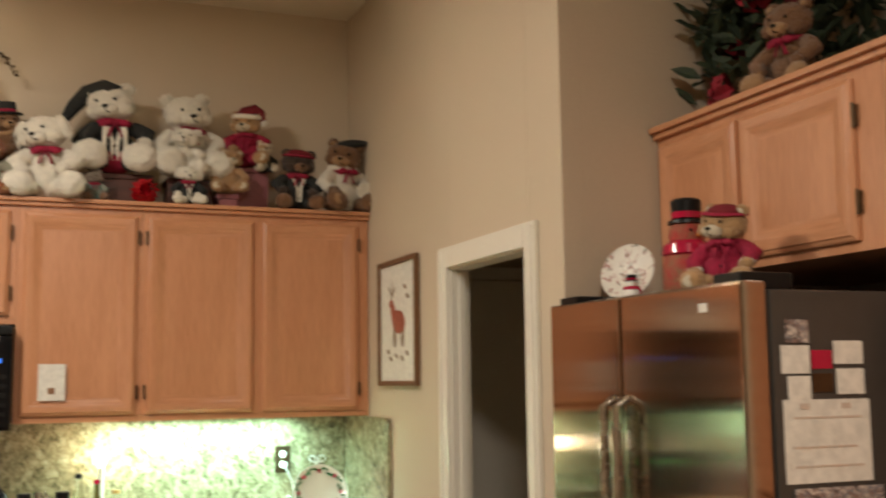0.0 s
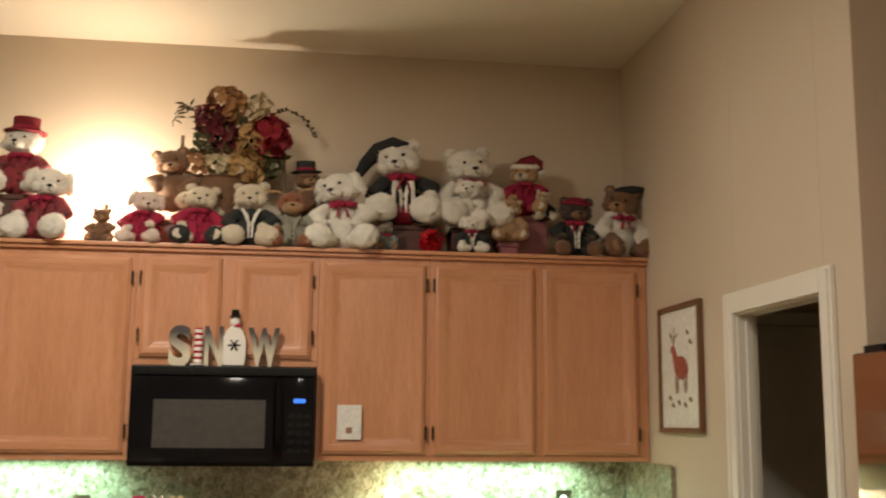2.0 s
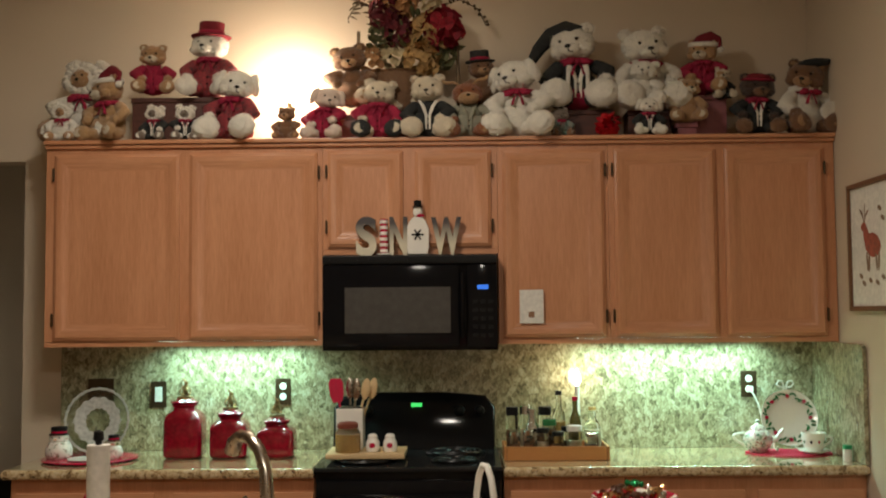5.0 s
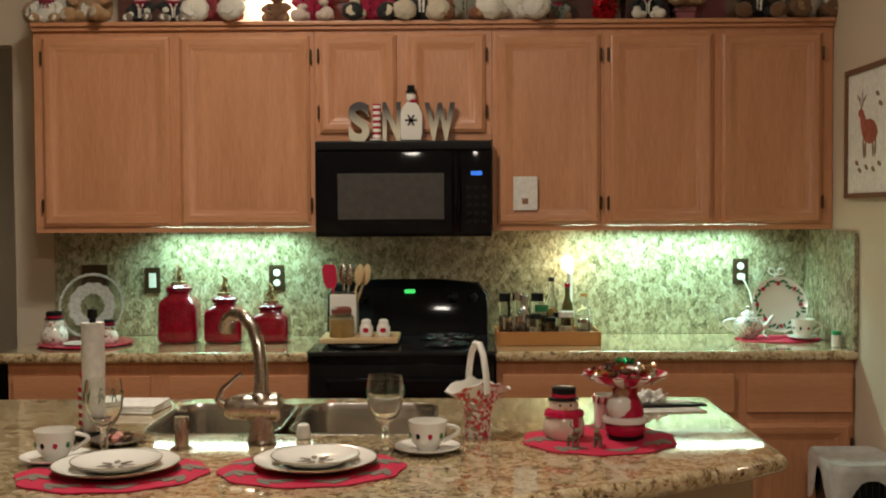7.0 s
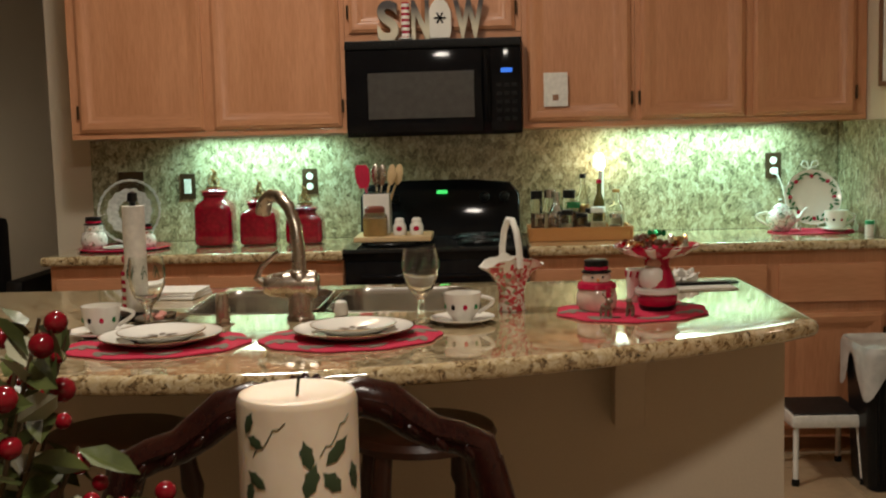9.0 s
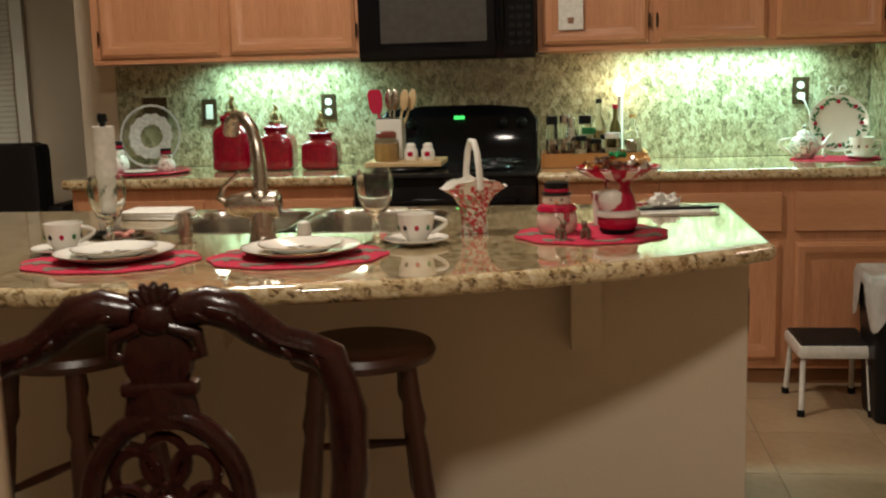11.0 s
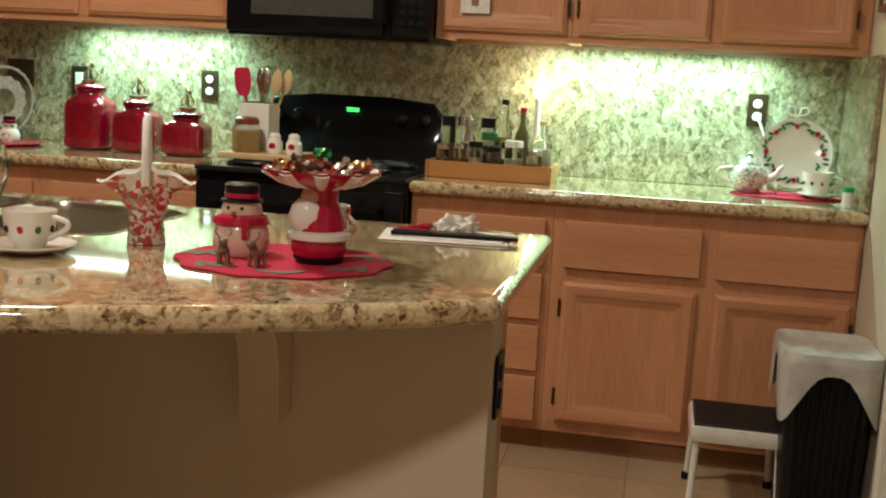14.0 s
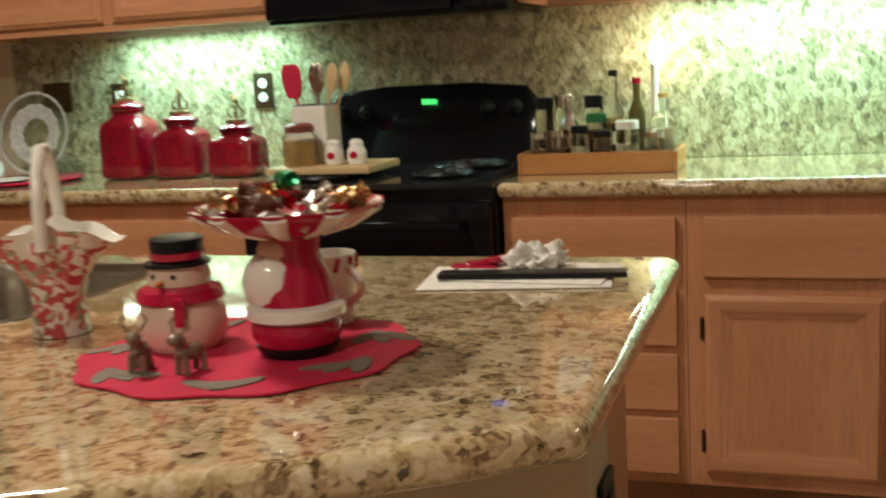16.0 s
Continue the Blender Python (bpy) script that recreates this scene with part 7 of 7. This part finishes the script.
for a in (-1.06, -2.2, 0.5):
    bm = bmesh.new()
    tube(bm, [((R + 0.0003) * math.cos(a + 0.10 * k), (R + 0.0003) * math.sin(a + 0.10 * k), T - 0.036 + 0.0042 * k + 0.0025 * math.sin(2 * k)) for k in range(7)], 0.0004, 4)
    part("holly_twig", bm, HOLLY, pc)

ce = thing("berry_centerpiece", (-0.175, -4.36, 0.7625), "bushy centerpiece of olive leaves and red berries", "centerpiece")
bm = bmesh.new()
lathe(bm, [(0, 0), (0.07, 0), (0.10, 0.06), (0.09, 0.11), (0.0, 0.10)], seg=20)
part("bowl", bm, GOLD, ce)
rng = random.Random(21)
tips = []
for k in range(26):
    a = rng.uniform(0, 6.28)
    e = Vector((0.15 * math.cos(a) * rng.uniform(0.4, 1), 0.13 * math.sin(a) * rng.uniform(0.4, 1), rng.uniform(0.26, 0.48)))
    pts = [Vector((0, 0, 0.09)), Vector((e.x * 0.35, e.y * 0.35, e.z * 0.65)), e]
    bm = bmesh.new()
    tube(bm, pts, [0.004, 0.003, 0.0015], 5)
    part("stem", bm, BRONZE, ce)
    tips.append(pts)
bm = bmesh.new()
for pts in tips:
    for k in range(13):
        p = pts[1].lerp(pts[2], rng.random())
        leaf(bm, p, (rng.uniform(-1, 1), rng.uniform(-1, 1), rng.uniform(-0.5, 0.8)), rng.uniform(0.03, 0.055), 0.011, 0 if rng.random() < 0.75 else 1, rng)
part("leaves", bm, [mat("glossy olive leaf", (0.10, 0.12, 0.035), (0.05, 0.06, 0.02), 0.3, 20, 0.1), mat("frosted leaf", (0.45, 0.43, 0.30), None, 0.4, 20, 0.1)], ce)
BERRY = mat("glossy red berry", (0.26, 0.006, 0.014), (0.15, 0.003, 0.008), 0.15, 20, 0.0)
for pts in tips:
    for k in range(3):
        bm = bmesh.new()
        p = pts[2] + Vector((rng.uniform(-0.02, 0.02), rng.uniform(-0.02, 0.02), rng.uniform(-0.05, 0.01)))
        ell(bm, p, rng.uniform(0.006, 0.010), 0, 2)
        part("berry", bm, BERRY, ce)

# carved dining chair, its back to the island
ch = thing("dining_chair", (-0.03, -3.71, 0.0), "carved dark cherry dining chair with a pierced back", "chair", turn=9)
for s in (-1, 1):
    pts = [(s * 0.030, 0, 1.018), (s * 0.07, 0, 1.026), (s * 0.105, 0, 1.016), (s * 0.135, 0, 0.992), (s * 0.165, 0, 0.972), (s * 0.200, 0, 0.962), (s * 0.228, 0, 0.948), (s * 0.240, 0, 0.910)]
    bm = bmesh.new()
    tube(bm, pts, [0.022, 0.027, 0.028, 0.026, 0.023, 0.023, 0.025, 0.024], 14)
    rl = part("crest_rail", bm, CHERRY, ch)
    bm = bmesh.new()
    tube(bm, [(p[0], -0.022, p[2] + 0.004) for p in pts[1:7]], [0.004, 0.007, 0.006, 0.006, 0.006, 0.003], 6)
    part("rail_bead", bm, CHERRY, rl)
    for k in range(5):
        t = 0.8 + k * 1.15
        j = int(t)
        p = Vector(pts[j]).lerp(Vector(pts[j + 1]), t - j)
        bm = bmesh.new()
        ell(bm, p + Vector((0, -0.019, -0.008)), (0.015, 0.010, 0.007), 0, 2, (0, s * (25 + 9 * k), 0))
        part("carved_leaf", bm, CHERRY, rl)
bm = bmesh.new()
ell(bm, (0, 0, 1.010), (0.035, 0.022, 0.028))
sc = part("shell_crest", bm, CHERRY, ch)
for k in range(7):
    a = radians(-60 + 20 * k)
    bm = bmesh.new()
    ell(bm, (0.028 * math.sin(a), 0, 1.014 + 0.026 * math.cos(a)), (0.010, 0.013, 0.022), 0, 2, (0, math.degrees(a), 0))
    part("flute", bm, CHERRY, sc)
for s in (-1, 1):
    bm = bmesh.new()
    tube(bm, [(s * 0.02, -0.006, 1.0), (s * 0.055, -0.008, 0.988), (s * 0.06, -0.006, 0.962), (s * 0.035, -0.004, 0.952)], [0.012, 0.012, 0.009, 0.006], 8)
    part("scroll", bm, CHERRY, sc)
N = 36
bm = bmesh.new()
tube(bm, [(0.105 * math.cos(a), 0, 0.74 + 0.135 * math.sin(a)) for a in [2 * math.pi * i / N for i in range(N + 1)]], 0.017, 10)
sl = part("splat", bm, CHERRY, ch, "pierced carved back splat with scrolls")
bm = bmesh.new()
lathe(bm, [(0.0, -0.012), (0.03, -0.014), (0.05, 0.0), (0.045, 0.012), (0.0, 0.014)], (0, 0, 0.955), 18, m=pose(0, 0, 0, 90))
part("medallion", bm, CHERRY, sl)
bm = bmesh.new()
box(bm, -0.052, 0.052, -0.014, 0.014, 0.905, 0.925, bev=0.006)
part("crossbar", bm, CHERRY, sl)
for z0, z1, r0, r1 in ((0.915, 0.86, 0.045, 0.055), (0.61, 0.44, 0.05, 0.075)):
    bm = bmesh.new()
    tube(bm, [(0, 0, z0), (0, 0, z1)], [r0, r1], 12, flat=0.33)
    part("stem", bm, CHERRY, sl)
for k in range(8):
    a = 2 * math.pi * k / 8
    c = Vector((0.056 * math.cos(a), 0, 0.74 + 0.072 * math.sin(a)))
    bm = bmesh.new()
    tube(bm, [c + Vector((0.030 * math.cos(b), -0.004, 0.036 * math.sin(b))) for b in [2 * math.pi * i / 14 for i in range(15)]], 0.008, 6)
    part("scroll_ring", bm, CHERRY, sl)
bm = bmesh.new()
ell(bm, (0, -0.006, 0.74), (0.026, 0.016, 0.03))
part("rosette", bm, CHERRY, sl)
for s in (-1, 1):
    bm = bmesh.new()
    tube(bm, [(s * 0.238, 0, 0.93), (s * 0.250, 0, 0.87), (s * 0.250, 0.0, 0.78), (s * 0.232, 0, 0.66), (s * 0.215, 0, 0.55), (s * 0.21, 0.0, 0.45), (s * 0.21, 0.03, 0.20), (s * 0.215, 0.06, 0.0)], [0.022, 0.027, 0.026, 0.023, 0.022, 0.024, 0.021, 0.018], 12)
    part("back_post", bm, CHERRY, ch)
    bm = bmesh.new()
    tube(bm, [(s * 0.225, -0.43, 0.43), (s * 0.245, -0.445, 0.36), (s * 0.225, -0.43, 0.18), (s * 0.235, -0.445, 0.03), (s * 0.235, -0.455, 0.0)], [0.03, 0.034, 0.018, 0.016, 0.024], 12)
    part("front_leg", bm, CHERRY, ch)
bm = bmesh.new()
prism(bm, [(-0.21, 0.01), (0.21, 0.01), (0.25, -0.46), (-0.25, -0.46)], 0.40, 0.445, bev=0.008)
part("seat_frame", bm, CHERRY, ch)
bm = bmesh.new()
prism(bm, [(-0.195, -0.01), (0.195, -0.01), (0.23, -0.44), (-0.23, -0.44)], 0.4455, 0.49, bev=0.018)
part("seat_cushion", bm, mat("tan seat fabric", (0.35, 0.25, 0.14), None, 0.9, 14, 0.4, fine=120), ch)

# ---- living room seen past the wall ----
tree = thing("christmas_tree", (-4.40, 2.2, 0.005), "lit Christmas tree with white lights and red ribbon", "Christmas tree")
bm = bmesh.new()
lathe(bm, [(0.05, 0.0), (0.04, 0.5), (0.02, 2.1), (0.0, 2.3)], seg=12)
lathe(bm, [(0.0, 0.0), (0.28, 0.0), (0.26, 0.05), (0.06, 0.08)], seg=18)
part("trunk", bm, BRONZE, tree)
rng = random.Random(5)
vs, fs = [], []
for k in range(5200):
    z = 0.25 + 2.05 * (1 - math.sqrt(rng.random()))
    rmax = 0.70 * (1 - (z - 0.2) / 2.2)
    a, r = rng.uniform(0, 6.28), rmax * (0.45 + 0.55 * math.sqrt(rng.random())) * (0.9 + 0.1 * math.sin(9 * z))
    p = Vector((r * math.cos(a), r * math.sin(a), z))
    d = Vector((math.cos(a) + rng.uniform(-0.6, 0.6), math.sin(a) + rng.uniform(-0.6, 0.6), rng.uniform(-0.5, 0.3))).normalized()
    s = d.cross(Vector((0, 0, 1))).normalized() * 0.012
    L = rng.uniform(0.05, 0.10)
    i = len(vs)
    vs += [p - s, p + s, p + d * L]
    fs.append((i, i + 1, i + 2))
me = bpy.data.meshes.new("needles")
me.from_pydata(vs, [], fs)
me.materials.append(DKLEAF)
ob = new("needles", me)
ob.parent = tree
bm = bmesh.new()
for k in range(180):
    z = 0.45 + 1.75 * (1 - math.sqrt(rng.random()))
    rmax = 0.70 * (1 - (z - 0.2) / 2.2) + 0.02
    a = rng.uniform(0, 6.28)
    ell(bm, (rmax * math.cos(a), rmax * math.sin(a), z), 0.0105, 0, 1)
tagged(part("fairy_lights", bm, FAIRY, tree, "many tiny warm white lights"), kind="stuff")
for k in range(16):
    z = 0.5 + 0.1 * k
    a = k * 2.4
    rmax = 0.70 * (1 - (z - 0.2) / 2.2)
    bm = bmesh.new()
    ell(bm, (rmax * math.cos(a), rmax * math.sin(a), z), (0.06, 0.06, 0.05), 0, 2, fuzz=0.4)
    part("ornament", bm, REDP, tree, "red bow ornament")
ac = thing("armchair", (-3.02, 1.0, 0.005), "black leather high-back armchair with a pale curved frame", "armchair", turn=0)
bm = bmesh.new()
box(bm, -0.50, 0.50, -0.18, 0.02, 0.30, 0.975, bev=0.05)
part("backrest", bm, LEATHER, ac)
bm = bmesh.new()
box(bm, -0.50, 0.50, 0.03, 0.75, 0.20, 0.45, bev=0.05)
part("seat", bm, LEATHER, ac)
for s in (-1, 1):
    bm = bmesh.new()
    box(bm, s * 0.51, s * 0.62, -0.15, 0.75, 0.02, 0.62, bev=0.04)
    part("armrest", bm, LEATHER, ac)
bm = bmesh.new()
tube(bm, [(-0.66, -0.22, 0.02), (-0.67, -0.22, 0.45), (-0.66, -0.22, 0.80), (-0.60, -0.22, 0.98), (-0.48, -0.22, 1.05), (-0.36, -0.21, 1.06)], 0.032, 10)
part("curved_frame", bm, WHITEM, ac, "pale curved frame tube")
win = thing("window_1", (-4.75, 3.198, 1.5), "closed pale window blinds with thin slats", "window", kind="structure")
bm = bmesh.new()
for s in (-1, 1):
    box(bm, s * 0.95 - 0.05, s * 0.95 + 0.05, -0.04, 0, -0.95, 1.05, bev=0.004)
    box(bm, -0.9, 0.9, -0.04, 0, s * 1.0 - 0.02 + (0.03 if s > 0 else 0), s * 1.0 + 0.05, bev=0.004)
part("window_frame", bm, TRIM, win)
for k in range(46):
    bm = bmesh.new()
    box(bm, -0.88, 0.88, -0.022, 0.018, -0.002, 0.002, m=pose(0, -0.03, -0.92 + k * 0.042, 62))
    part("slat", bm, TRIM, win, smooth=0)
hu = thing("china_cabinet", (-5.66, 2.75, 0.005), "tall dark wood cabinet in the unlit living room", "cabinet")
bm = bmesh.new()
box(bm, -0.38, 0.38, -0.24, 0.24, 0.0, 0.85, bev=0.01)
box(bm, -0.36, 0.36, -0.16, 0.24, 0.85, 2.05, bev=0.01)
part("body", bm, CHERRY, hu)
bm = bmesh.new()
box(bm, -0.40, 0.40, -0.22, 0.26, 2.05, 2.13, bev=0.02)
part("cornice", bm, CHERRY, hu)
for s in (-1, 1):
    bm = bmesh.new()
    box(bm, s * 0.18 - 0.165, s * 0.18 + 0.165, -0.175, -0.161, 0.90, 2.0, bev=0.005)
    d = part("door", bm, CHERRY, hu)
    bm = bmesh.new()
    box(bm, s * 0.18 - 0.12, s * 0.18 + 0.12, -0.180, -0.176, 0.97, 1.93)
    part("pane", bm, DARKGLASS, d)
    bm = bmesh.new()
    ell(bm, (s * 0.03, -0.19, 1.4), 0.015)
    part("knob", bm, GOLD, d)

# ---- floor tiles, last ----
TS = 0.41
bm = bmesh.new()
box(bm, -TS / 2 + 0.002, TS / 2 - 0.002, -TS / 2 + 0.002, TS / 2 - 0.002, -0.0115, 0.0, bev=0.0015)
tile_mesh = mesh_of("tile", bm, TILE)
floor = tagged(new("floor"), "beige ceramic floor tiles with darker grout", "floor", kind="structure")
far = []
for i in range(-14, 9):
    for j in range(-22, 1):
        x, y = 0.16 + i * TS, -0.17 + j * TS
        if x > 2.9 or x < -4.4:
            continue
        if 0.9 < x < 2.9 and y > -5.6 or (-1.0 < x <= 0.9 and -5.6 < y < -2.3):
            t = new("tile", tile_mesh)
            t.location = (x, y, 0)
            t.parent = floor
        else:
            far.append((x, y))
bm = bmesh.new()
for x, y in far:
    h = TS / 2 - 0.002
    vs = [bm.verts.new(p) for p in ((x - h, y - h, 0), (x + h, y - h, 0), (x + h, y + h, 0), (x - h, y + h, 0), (x - h, y - h, -0.0115), (x + h, y - h, -0.0115), (x + h, y + h, -0.0115), (x - h, y + h, -0.0115))]
    for f in ((0, 1, 2, 3), (0, 4, 5, 1), (1, 5, 6, 2), (2, 6, 7, 3), (3, 7, 4, 0)):
        bm.faces.new([vs[q] for q in f])
tagged(part("tiles", bm, TILE, floor, smooth=0), kind="stuff")
